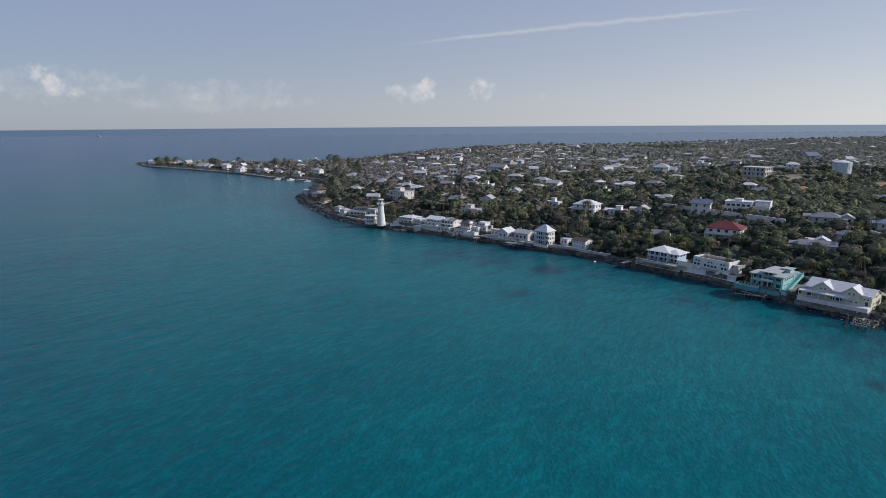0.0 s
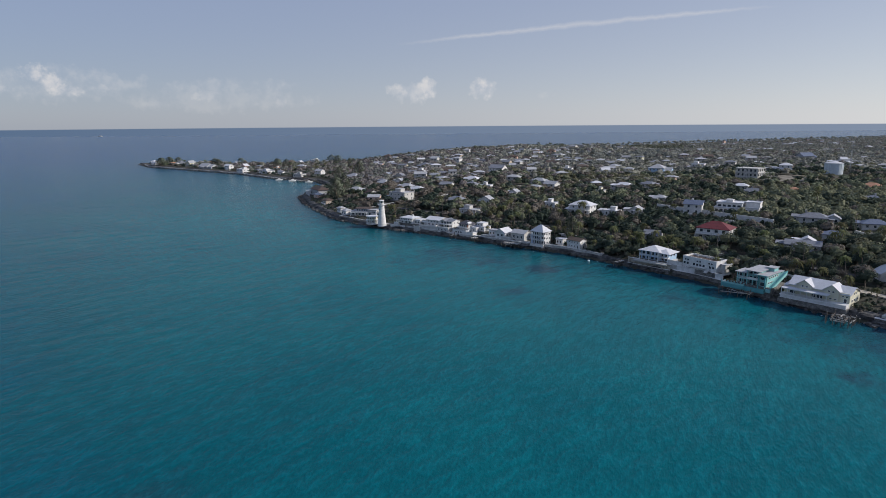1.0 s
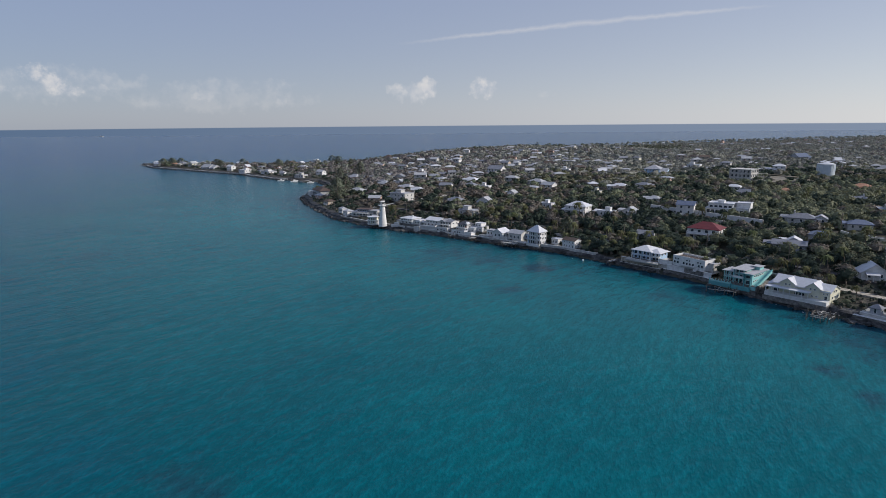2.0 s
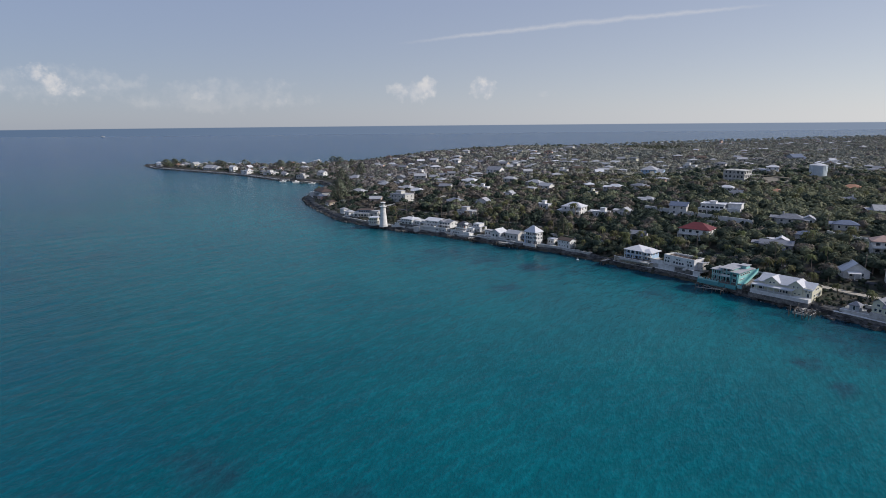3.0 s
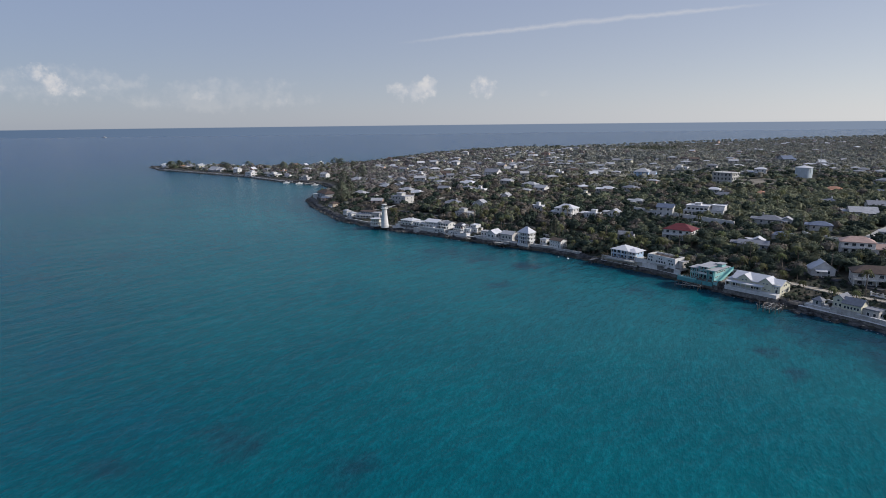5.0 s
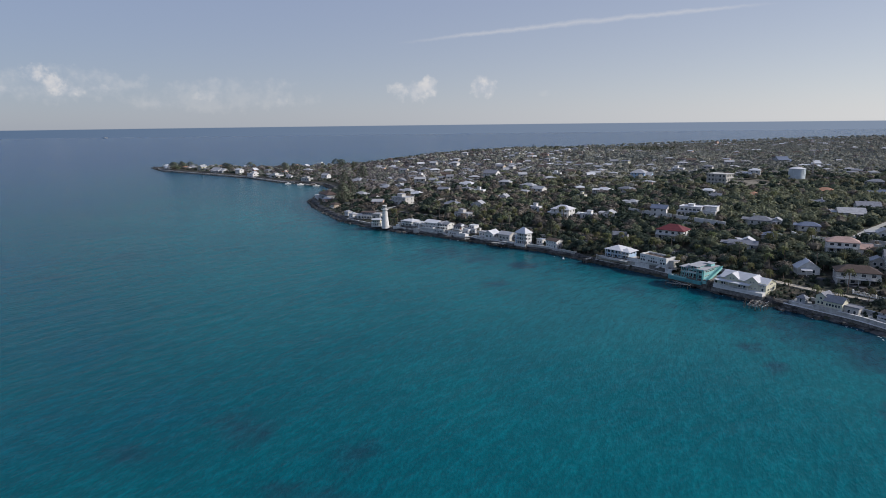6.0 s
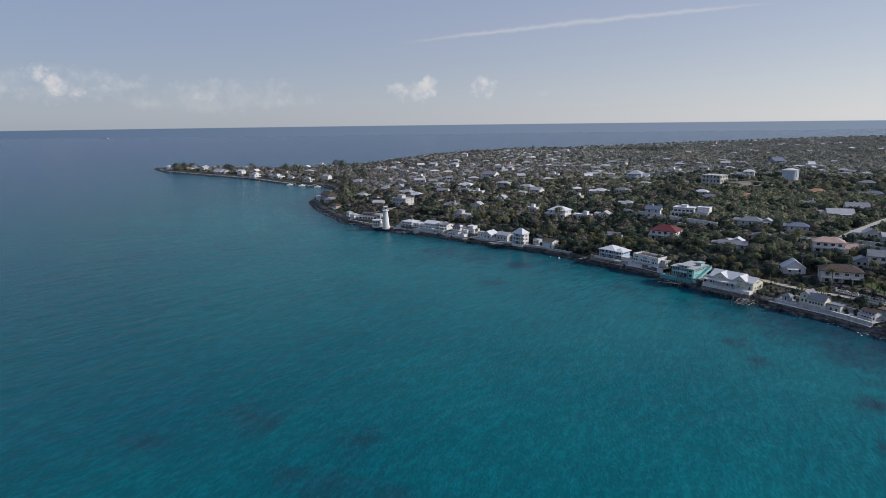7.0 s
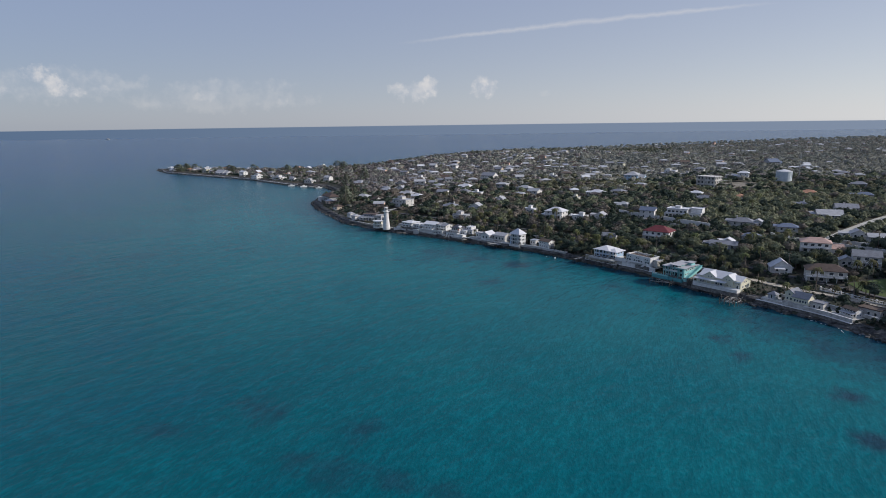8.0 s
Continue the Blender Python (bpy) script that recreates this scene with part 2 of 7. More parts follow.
DEEP, MIDDLE, SHALLOW, REEF = (0.003, 0.044, 0.108, 1), (0.0004, 0.070, 0.092, 1), (0.003, 0.122, 0.139, 1), (0.010, 0.035, 0.057, 1)
patch = nmath("SUBTRACT", tex(0.016, 4), 0.5)
level = nmath("ADD", split.outputs[0], nmath("MULTIPLY", patch, 0.55), True)
base = nmix(nmath("MULTIPLY", level, 2.0, True), DEEP, MIDDLE)
base = nmix(nmath("MULTIPLY", nmath("SUBTRACT", level, 0.5), 2.0, True), base, SHALLOW)
weed = nmath("MULTIPLY", nmath("ADD", nmath("MULTIPLY", nmath("SUBTRACT", tex(0.11, 6, rough=0.65), 0.5), 1.1), nmath("SUBTRACT", split.outputs[1], 0.30)), 2.0, True)
base = nmix(nmath("MULTIPLY", weed, 0.9), base, REEF)
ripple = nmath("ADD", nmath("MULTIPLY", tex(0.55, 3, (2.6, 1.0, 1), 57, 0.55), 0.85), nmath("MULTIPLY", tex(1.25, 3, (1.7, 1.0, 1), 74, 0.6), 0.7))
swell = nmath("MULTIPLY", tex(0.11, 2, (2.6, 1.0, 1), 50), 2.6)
# ripple crests lightened in the base colour, in place of sky glints
crest_glint = n.new("ShaderNodeMapRange")
crest_glint.inputs[1].default_value, crest_glint.inputs[2].default_value, crest_glint.inputs[3].default_value, crest_glint.inputs[4].default_value = 0.70, 1.05, 0.90, 1.36
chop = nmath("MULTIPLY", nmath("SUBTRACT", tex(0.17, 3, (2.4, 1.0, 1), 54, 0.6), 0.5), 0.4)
k.new(nmath("ADD", ripple, chop), crest_glint.inputs[0])
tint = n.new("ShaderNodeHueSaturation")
k.new(crest_glint.outputs[0], tint.inputs["Value"])
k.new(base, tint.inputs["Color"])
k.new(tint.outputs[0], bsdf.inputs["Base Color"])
b = n.new("ShaderNodeBump")
b.inputs["Strength"].default_value, b.inputs["Distance"].default_value = 1.0, 0.34
k.new(nmath("ADD", ripple, swell), b.inputs["Height"])
k.new(b.outputs[0], bsdf.inputs["Normal"])


# ---- small builders ----
def mesh_of(name, verts, faces, mat, smooth=False):
    me = bpy.data.meshes.new(name)
    me.from_pydata([tuple(v) for v in verts], [], [tuple(int(i) for i in f) for f in faces])
    me.materials.append(mat)
    if smooth:
        me.polygons.foreach_set("use_smooth", [True] * len(me.polygons))
    me.update()
    return me


def part(name, bm, mat, parent, label=""):
    me = bpy.data.meshes.new(name)
    bm.normal_update()
    bm.to_mesh(me)
    bm.free()
    me.materials.append(mat)
    ob = new(name, me)
    ob.parent = parent
    return tagged(ob, label)


def piece(name, me, parent, m, label=""):
    ob = new(name, me)
    ob.parent = parent
    ob.matrix_basis = m
    return tagged(ob, label)


def box(bm, x0, x1, y0, y1, z0, z1, bevel=0.0):
    made = bmesh.ops.create_cube(bm, size=1.0, matrix=Matrix.Translation(((x0 + x1) / 2, (y0 + y1) / 2, (z0 + z1) / 2)) @ Matrix.Diagonal((x1 - x0, y1 - y0, z1 - z0, 1)))
    if bevel:
        edges = list({e for v in made["verts"] for e in v.link_edges})
        bmesh.ops.bevel(bm, geom=edges, offset=bevel, segments=1, affect="EDGES")
    return bm


def tube(bm, x, y, z0, z1, r0, r1=None, seg=10):
    r1 = r0 if r1 is None else r1
    bmesh.ops.create_cone(bm, cap_ends=True, segments=seg, radius1=r0, radius2=r1, depth=z1 - z0, matrix=Matrix.Translation((x, y, (z0 + z1) / 2)))
    return bm


def thing(name, x, y, z, rot, label, category, group=""):
    ob = new(name)
    ob.matrix_basis = pose(x, y, z, 0, 0, rot)
    return tagged(ob, label, category, group)


# ---- ground, sea, shore ----
# the seaward shore from the near end to the headland's tip, then the far coast back
SHORE = [(330, -330), (262, -120), (205, 20), (172, 90), (157, 126), (148, 150), (136, 168), (128, 180), (119, 195), (110, 211), (101, 227),
         (84, 247), (73, 262), (58, 280), (35, 298), (16, 314), (-11, 337), (-42, 361), (-72, 394), (-104, 463), (-122, 515), (-124, 560),
         (-118, 620), (-140, 668), (-198, 704), (-260, 775), (-347, 845), (-445, 922), (-498, 1000), (-440, 985), (-330, 940), (-220, 930),
         (-120, 1010), (20, 1220), (270, 1440), (570, 1680), (1000, 1900), (1700, 2230), (2500, 2450), (2500, -330)]
SH = np.array(SHORE, float)


def inland(x, y):
    """Metres inland of the shore, negative at sea."""
    x, y = np.asarray(x, float), np.asarray(y, float)
    best, inside = np.full(x.shape, 1e9), np.zeros(x.shape, bool)
    for (ax, ay), (bx, by) in zip(SH, np.roll(SH, -1, axis=0)):
        dx, dy = bx - ax, by - ay
        k = np.clip(((x - ax) * dx + (y - ay) * dy) / (dx * dx + dy * dy), 0, 1)
        best = np.minimum(best, np.hypot(x - ax - k * dx, y - ay - k * dy))
        if dy:
            inside ^= ((ay > y) != (by > y)) & (x < (y - ay) * dx / dy + ax)
    return np.where(inside, best, -best)


def height(x, y):
    """The land's height: a low ledge, a slope behind it, then a rolling plateau; the headland stays low."""
    x, y = np.asarray(x, float), np.asarray(y, float)
    d = inland(x, y)
    h = np.interp(d, [-60, -20, -2, 1.5, 4, 8, 20, 45, 100, 200, 420], [-7, -3, -0.8, 1.7, 2.6, 3.2, 4.6, 8.4, 13.0, 15.5, 18])
    roll = 1.6 * np.sin(x / 71 + 1.3) * np.sin(y / 93 + 0.4) + 1.2 * np.sin(x / 33 - y / 41)
    h = h + roll * np.clip((d - 30) / 120, 0, 1)
    h = h + 2.0 * np.exp(-(((x - 120) / 220) ** 2 + ((y - 1000) / 160) ** 2))
    h = h + 5.0 * np.exp(-(((x - 315) / 55) ** 2 + ((y - 475) / 70) ** 2))
    h = h - 15 * np.clip((np.hypot(x, y) - 700) / 600, 0, 1) * np.clip((x - 150) / 300, 0, 1) * np.clip((d - 30) / 60, 0, 1)
    low = np.clip((y - 560) / 140, 0, 1) * np.clip((-15 - x) / 110, 0, 1)
    return np.where(h > 3, 3 + (h - 3) * (1 - 0.85 * low), h)


def graded(stops):
    """Coordinates in runs of even steps: (from, to, step)."""
    out = []
    for a, b, step in stops:
        out += list(np.arange(a, b, step))
    return np.array(out + [stops[-1][1]])


def sheet(name, xs, ys, z, mat):
    X, Y = np.meshgrid(xs, ys)
    Z = z(X, Y) if callable(z) else np.full(X.shape, float(z))
    verts = np.stack([X, Y, Z], -1).reshape(-1, 3)
    w = len(xs)
    i = (np.arange(len(ys) - 1)[:, None] * w + np.arange(w - 1)[None, :]).reshape(-1)
    ob = new(name, mesh_of(name, verts, np.stack([i, i + 1, i + w + 1, i + w], 1), mat, True))
    return ob, verts


ground, _ = sheet("ground", graded([(-900, -540, 40), (-540, -140, 10), (-140, 230, 4), (230, 600, 10), (600, 2640, 60)]),
                  graded([(-340, 40, 20), (40, 480, 4), (480, 1100, 10), (1100, 2700, 50)]), height, LAND)
tagged(ground, "scrubby soil, coloured dark for the shade under trees, rising gently from the rocky shore", "ground", kind="structure")

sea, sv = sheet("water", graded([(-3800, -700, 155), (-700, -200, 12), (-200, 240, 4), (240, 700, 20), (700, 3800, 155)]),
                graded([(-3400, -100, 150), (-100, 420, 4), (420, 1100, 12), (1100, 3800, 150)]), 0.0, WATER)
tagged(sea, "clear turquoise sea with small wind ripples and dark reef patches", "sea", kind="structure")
dist = -inland(sv[:, 0], sv[:, 1])
shoal = np.interp(dist, [-5, 6, 30, 90, 200, 340, 600], [0.62, 0.62, 0.78, 0.78, 0.58, 0.42, 0.12])
# the bank shelves off towards the open sea beyond the headland
shoal = shoal * np.interp(sv[:, 1], [-100, 60, 420, 700, 1000, 1600], [0.86, 0.92, 1.0, 0.72, 0.28, 0.05]) * np.interp(sv[:, 0], [-700, -260, -60], [0.35, 0.78, 1.0])
weedy = np.interp(dist, [0, 5, 12, 28, 55, 80], [0.85, 0.66, 0.46, 0.34, 0.20, 0.0])
# hard weedy bottom widens towards the near end of the shore
weedy = np.maximum(weedy, np.interp(dist, [0, 14, 34, 56], [0.80, 0.66, 0.44, 0.0]) * np.interp(sv[:, 1], [20, 120, 165, 200, 260], [1.25, 1.1, 0.85, 0.6, 0.0]))
REEFS = [(101, 114, 4), (101, 131, 4), (116, 84, 5), (107, 61, 5), (-46, 80, 9), (-16, 68, 6), (-19, 49, 7), (-6, 46, 6), (5, 42, 5), (-68, 69, 6), (44, 248, 8), (-30, 54, 5), (84, 200, 10), (-297, 441, 34), (-175, 279, 20), (-190, 232, 17), (-125, 300, 18), (27, 211, 8), (6, 282, 18), (-14, 262, 15), (24, 264, 14), (-40, 318, 12)]
for rx, ry, rr in REEFS:
    rr = rr * 1.35
    small = rx > 30 and rr < 12
    weedy = np.maximum(weedy, (0.40 if ry > 220 and rx < 0 else 0.85 if small else 0.62) * np.exp(-(((sv[:, 0] - rx) / rr) ** 2 + ((sv[:, 1] - ry) / rr) ** 2)))
layer = sea.data.color_attributes.new("bed", "FLOAT_COLOR", "POINT")
rgba = np.stack([shoal, weedy, np.zeros_like(shoal), np.ones_like(shoal)], 1)
layer.data.foreach_set("color", rgba.astype(np.float32).reshape(-1))

# the shore's edge, resampled every 1.4 m
EDGE = []
for (ax, ay), (bx, by) in zip(SHORE[2:29], SHORE[3:30]):
    steps = max(1, int(math.hypot(bx - ax, by - ay) / 1.4))
    EDGE += [(ax + (bx - ax) * i / steps, ay + (by - ay) * i / steps) for i in range(steps)]
EDGE = np.array(EDGE)
for _ in range(6):
    EDGE[1:-1] = (EDGE[:-2] + 2 * EDGE[1:-1] + EDGE[2:]) / 4
step = np.gradient(EDGE, axis=0)
LANDWARD = np.stack([step[:, 1], -step[:, 0]], 1) / np.linalg.norm(step, axis=1)[:, None]


def rocky_ledge():
    """Eroded limestone: an undercut lip, broken shelves and loose blocks down to the water."""
    rows = []
    # under the long walls the ledge is narrow
    reach = np.interp(EDGE[:, 1], [200, 216, 325, 345], [1.0, 0.3, 0.3, 0.9])
    profile = [(-3.4, -0.9), (-2.3, -0.2), (-1.2, 0.25), (-0.3, 0.5), (0.3, 1.1), (0.9, 1.8), (2.0, 2.4), (3.4, 2.9), (5.2, 2.6)]
    for j, (off, z) in enumerate(profile):
        wob = np.array([noise.noise((i * 0.17, j * 0.35, 0)) * 1.7 + noise.noise((i * 0.6, j * 0.9, 5)) * 0.9 for i in range(len(EDGE))])
        lift = np.array([noise.noise((i * 0.23, j * 0.6, 9)) * 0.6 + noise.noise((i * 0.9, j, 3)) * 0.35 for i in range(len(EDGE))])
        at = EDGE + LANDWARD * ((off + wob * 0.9) * (reach if off < 0 else (1 + reach) / 2))[:, None]
        zz = z + lift * (0.25 if j < 2 else 0.7)
        if j >= 7:
            zz = np.minimum(zz, height(at[:, 0], at[:, 1]) + (0.3 if j == 7 else -0.5))
        rows.append(np.column_stack([at, zz]))
    verts = np.concatenate(rows)
    m = len(EDGE)
    i = (np.arange(len(profile) - 1)[:, None] * m + np.arange(m - 1)[None, :]).reshape(-1)
    ob = new("rock_ledge", mesh_of("rock_ledge", verts, np.stack([i + 1, i, i + m, i + m + 1], 1), ROCK))
    tagged(ob, "jagged dark limestone ledge along the waterline", "rocks", kind="structure")


def boulders():
    """Fallen blocks at the water's edge."""
    rnd = np.random.default_rng(4)
    cube = np.array([(x, y, z) for x in (-1, 1) for y in (-1, 1) for z in (-1, 1)], float)
    quads = np.array([(0, 1, 3, 2), (4, 6, 7, 5), (0, 4, 5, 1), (2, 3, 7, 6), (0, 2, 6, 4), (1, 5, 7, 3)])
    vs, fs = [], []
    for i in range(1500):
        j = rnd.integers(3, len(EDGE) - 3)
        s = rnd.uniform(0.25, 0.9) * rnd.uniform(0.6, 1.4)
        at = EDGE[j] + LANDWARD[j] * rnd.uniform(-3.4 if not 212 < EDGE[j][1] < 330 else -1.0, 1.5)
        v = (cube + rnd.normal(0, 0.22, cube.shape)) * (s, s * rnd.uniform(0.6, 1), s * rnd.uniform(0.4, 0.8))
        a = rnd.uniform(0, 6.3)
        v[:, :2] = v[:, :2] @ np.array([(math.cos(a), -math.sin(a)), (math.sin(a), math.cos(a))])
        vs.append(v + (at[0], at[1], rnd.uniform(-0.1, 0.7)))
        fs.append(quads + 8 * i)
    tagged(new("boulders", mesh_of("boulders", np.concatenate(vs), np.concatenate(fs), ROCK)), "fallen limestone boulders at the foot of the ledge", "rocks", kind="stuff")


rocky_ledge()
boulders()


def foam_flecks():
    """Small broken patches of white water at the foot of the ledge."""
    rnd = np.random.default_rng(9)
    vs, fs = [], []
    near = np.nonzero((EDGE[:, 1] > 100) & (EDGE[:, 1] < 400))[0]
    for i in range(44):
        j = near[rnd.integers(0, len(near))] if i > 12 else near[rnd.integers(0, 60)]
        at = EDGE[j] - LANDWARD[j] * rnd.uniform(1.4, 5.4)
        a = np.arange(7) * 0.8976 + rnd.uniform(0, 1)
        r = rnd.uniform(0.06, 0.24) * rnd.uniform(0.5, 1.3, 7)
        along = LANDWARD[j][::-1] * (-1, 1)
        xy = at + np.outer(r * np.cos(a) * 1.7, along) + np.outer(r * np.sin(a), LANDWARD[j])
        vs.append(np.column_stack([xy, np.full(7, 0.03)]))
        fs.append(tuple(range(i * 7, i * 7 + 7)))
    tagged(new("foam", mesh_of("foam", np.concatenate(vs), fs, FOAM)), "small flecks of white foam along the rocks", "foam", kind="stuff")


foam_flecks()

TREELESS = []         # open ground in front of houses and towards the camera: shrubs, but no trees
CLEAR = []          # rectangles kept free of trees: x, y, rotation, x0, x1, y0, y1


def keep_clear(x, y, rot, x0, x1, y0, y1):
    CLEAR.append((x, y, rot, x0, x1, y0, y1))


def ribbon(name, line, wide, mat, label, category, lift=0.12, kind="structure"):
    """A strip that follows the ground: a road, a drive or a path."""
    pts = []
    for (ax, ay), (bx, by) in zip(line, line[1:]):
        m = max(1, int(math.hypot(bx - ax, by - ay) / 3))
        pts += [(ax + (bx - ax) * i / m, ay + (by - ay) * i / m) for i in range(m)]
    pts = np.array(pts + [line[-1]], float)
    for _ in range(4):
        pts[1:-1] = (pts[:-2] + 2 * pts[1:-1] + pts[2:]) / 4
    d = np.gradient(pts, axis=0)
    side = np.stack([d[:, 1], -d[:, 0]], 1) / np.linalg.norm(d, axis=1)[:, None] * wide / 2
    zz = height(pts[:, 0], pts[:, 1]) + lift
    zz[1:-1] = (zz[:-2] + zz[1:-1] + zz[2:]) / 3
    rows = [np.column_stack([pts + side * s, zz + dz]) for s, dz in ((1.04, -0.7), (1, 0), (-1, 0), (-1.04, -0.7))]
    m = len(pts)
    i = (np.arange(3)[:, None] * m + np.arange(m - 1)[None, :]).reshape(-1)
    ob = new(name, mesh_of(name, np.concatenate(rows), np.stack([i, i + 1, i + m + 1, i + m], 1), mat))
    tagged(ob, label, category, kind=kind)
    for (ax, ay), (bx, by) in zip(pts[:-1:2], pts[2::2]):
        keep_clear(ax, ay, math.degrees(math.atan2(by - ay, bx - ax)), -1, math.hypot(bx - ax, by - ay) + 1, -wide / 2, wide / 2)
    return ob


# ---- houses ----
MESHES = {}


def window_meshes(w, h, mull=True):
    """Frame and panes of a window w by h; the wall's face is y = 0, outside is -y."""
    key = (round(w, 2), round(h, 2), mull)
    if key not in MESHES:
        t, verts = 0.1, []
        for y, a in ((-0.07, 0), (-0.07, t), (0.03, t), (0.03, 0)):
            verts += [(-w / 2 + a, y, a), (w / 2 - a, y, a), (w / 2 - a, y, h - a), (-w / 2 + a, y, h - a)]
        faces = [(j * 4 + i, j * 4 + (i + 1) % 4, ((j + 1) % 4) * 4 + (i + 1) % 4, ((j + 1) % 4) * 4 + i) for j in range(4) for i in range(4)]
        fm = bpy.data.meshes.new("window")
        fm.from_pydata(verts, [], faces)
        fm.materials.append(FRAME)
        bm = box(bmesh.new(), -w / 2 + t, w / 2 - t, -0.025, 0.01, t, h - t)
        gm = bpy.data.meshes.new("pane")
        bm.to_mesh(gm)
        bm.free()
        gm.materials.append(GLASS)
        MESHES[key] = (fm, gm)
    return MESHES[key]


def window(root, face, along, at, z, w=1.2, h=1.2):
    """face: 'f' front (-y), 'b' back, 'l' left (-x), 'r' right (+x); at: where that wall lies."""
    fm, gm = window_meshes(w, h)
    m = {"f": pose(along, at, z), "b": pose(along, at, z, 0, 0, 180), "l": pose(at, along, z, 0, 0, -90), "r": pose(at, along, z, 0, 0, 90)}[face]
    ob = piece("window", fm, root, m)
    piece("pane", gm, ob, Matrix())
    return ob


def window_row(root, face, a0, a1, n, at, z, w=1.2, h=1.2):
    for i in range(n):
        window(root, face, a0 + (a1 - a0) * (i + 0.5) / n, at, z, w, h)


def wall(root, x0, x1, y0, y1, z0, z1, mat, label="", plinth=True):
    bm = box(bmesh.new(), x0, x1, y0, y1, z0, z1)
    if plinth:
        box(bm, x0 - 0.05, x1 + 0.05, y0 - 0.05, y1 + 0.05, z0 - 0.6, z0 + 0.35)
    return part("wall", bm, mat, root, label)


def hip_roof(root, x0, x1, y0, y1, z, h, mat, over=0.6, label="", flat=0.0):
    x0, x1, y0, y1 = x0 - over, x1 + over, y0 - over, y1 + over
    w, d = x1 - x0, y1 - y0
    i = min(w, d) / 2 * (1 - flat)
    bm = bmesh.new()
    low = [bm.verts.new(v) for v in ((x0, y0, z - 0.22), (x1, y0, z - 0.22), (x1, y1, z - 0.22), (x0, y1, z - 0.22))]
    eave = [bm.verts.new(v) for v in ((x0, y0, z), (x1, y0, z), (x1, y1, z), (x0, y1, z))]
    bm.faces.new(low[::-1])
    for a in range(4):
        bm.faces.new((low[a], low[(a + 1) % 4], eave[(a + 1) % 4], eave[a]))
    if flat:
        top = [bm.verts.new(v) for v in ((x0 + i, y0 + i, z + h), (x1 - i, y0 + i, z + h), (x1 - i, y1 - i, z + h), (x0 + i, y1 - i, z + h))]
        for a in range(4):
            bm.faces.new((eave[a], eave[(a + 1) % 4], top[(a + 1) % 4], top[a]))
        bm.faces.new(top)
    elif w >= d:
        r = [bm.verts.new((x0 + i, (y0 + y1) / 2, z + h)), bm.verts.new((max(x1 - i, x0 + i + 0.02), (y0 + y1) / 2, z + h))]
        bm.faces.new((eave[0], eave[1], r[1], r[0])), bm.faces.new((eave[2], eave[3], r[0], r[1]))
        bm.faces.new((eave[1], eave[2], r[1])), bm.faces.new((eave[3], eave[0], r[0]))
    else:
        r = [bm.verts.new(((x0 + x1) / 2, y0 + i, z + h)), bm.verts.new(((x0 + x1) / 2, y1 - i, z + h))]
        bm.faces.new((eave[1], eave[2], r[1], r[0])), bm.faces.new((eave[3], eave[0], r[0], r[1]))
        bm.faces.new((eave[0], eave[1], r[0])), bm.faces.new((eave[2], eave[3], r[1]))
    return part("roof", bm, mat, root, label)


def gable_roof(root, x0, x1, y0, y1, z, h, mat, over=0.4, axis="x", label="", gable=None, thick=0.2):
    """A pitched roof with its ridge along axis; gable: the material of the wall triangles."""
    ends = ((x0, x1), (y0, y1)) if axis == "x" else ((y0, y1), (x0, x1))
    (a0, a1), (b0, b1) = ends
    mid, k = (b0 + b1) / 2, h / ((b1 - b0) / 2)

    def at(a, b, c):
        return (a, b, c) if axis == "x" else (b, a, c)

    bm = bmesh.new()
    for s in (-1, 1):
        e = b0 - over if s < 0 else b1 + over
        vs = [bm.verts.new(at(a, b, c + dz)) for dz in (0, thick) for a in (a0 - over, a1 + over) for b, c in ((e, z - over * k), (mid, z + h))]
        bmesh.ops.convex_hull(bm, input=vs)
    bmesh.ops.recalc_face_normals(bm, faces=bm.faces)
    ob = part("roof", bm, mat, root, label)
    if gable:
        bm = bmesh.new()
        vs = [bm.verts.new(at(a, b, c)) for a in (a0, a1) for b, c in ((b0, z - 0.02), (b1, z - 0.02), (mid, z + h - 0.03))]
        bmesh.ops.convex_hull(bm, input=vs)
        part("gable_wall", bm, gable, root)
    return ob


def flat_roof(root, x0, x1, y0, y1, z, mat, over=0.0, parapet=0.5, label=""):
    bm = box(bmesh.new(), x0 - over, x1 + over, y0 - over, y1 + over, z + 0.003, z + 0.22)
    if parapet:
        t = 0.2
        for a in ((x0 - over, x1 + over, y0 - over, y0 - over + t), (x0 - over, x1 + over, y1 + over - t, y1 + over), (x0 - over, x0 - over + t, y0 - over + t, y1 + over - t), (x1 + over - t, x1 + over, y0 - over + t, y1 + over - t)):
            box(bm, *a, z + 0.22, z + 0.22 + parapet)
    return part("roof", bm, mat, root, label)


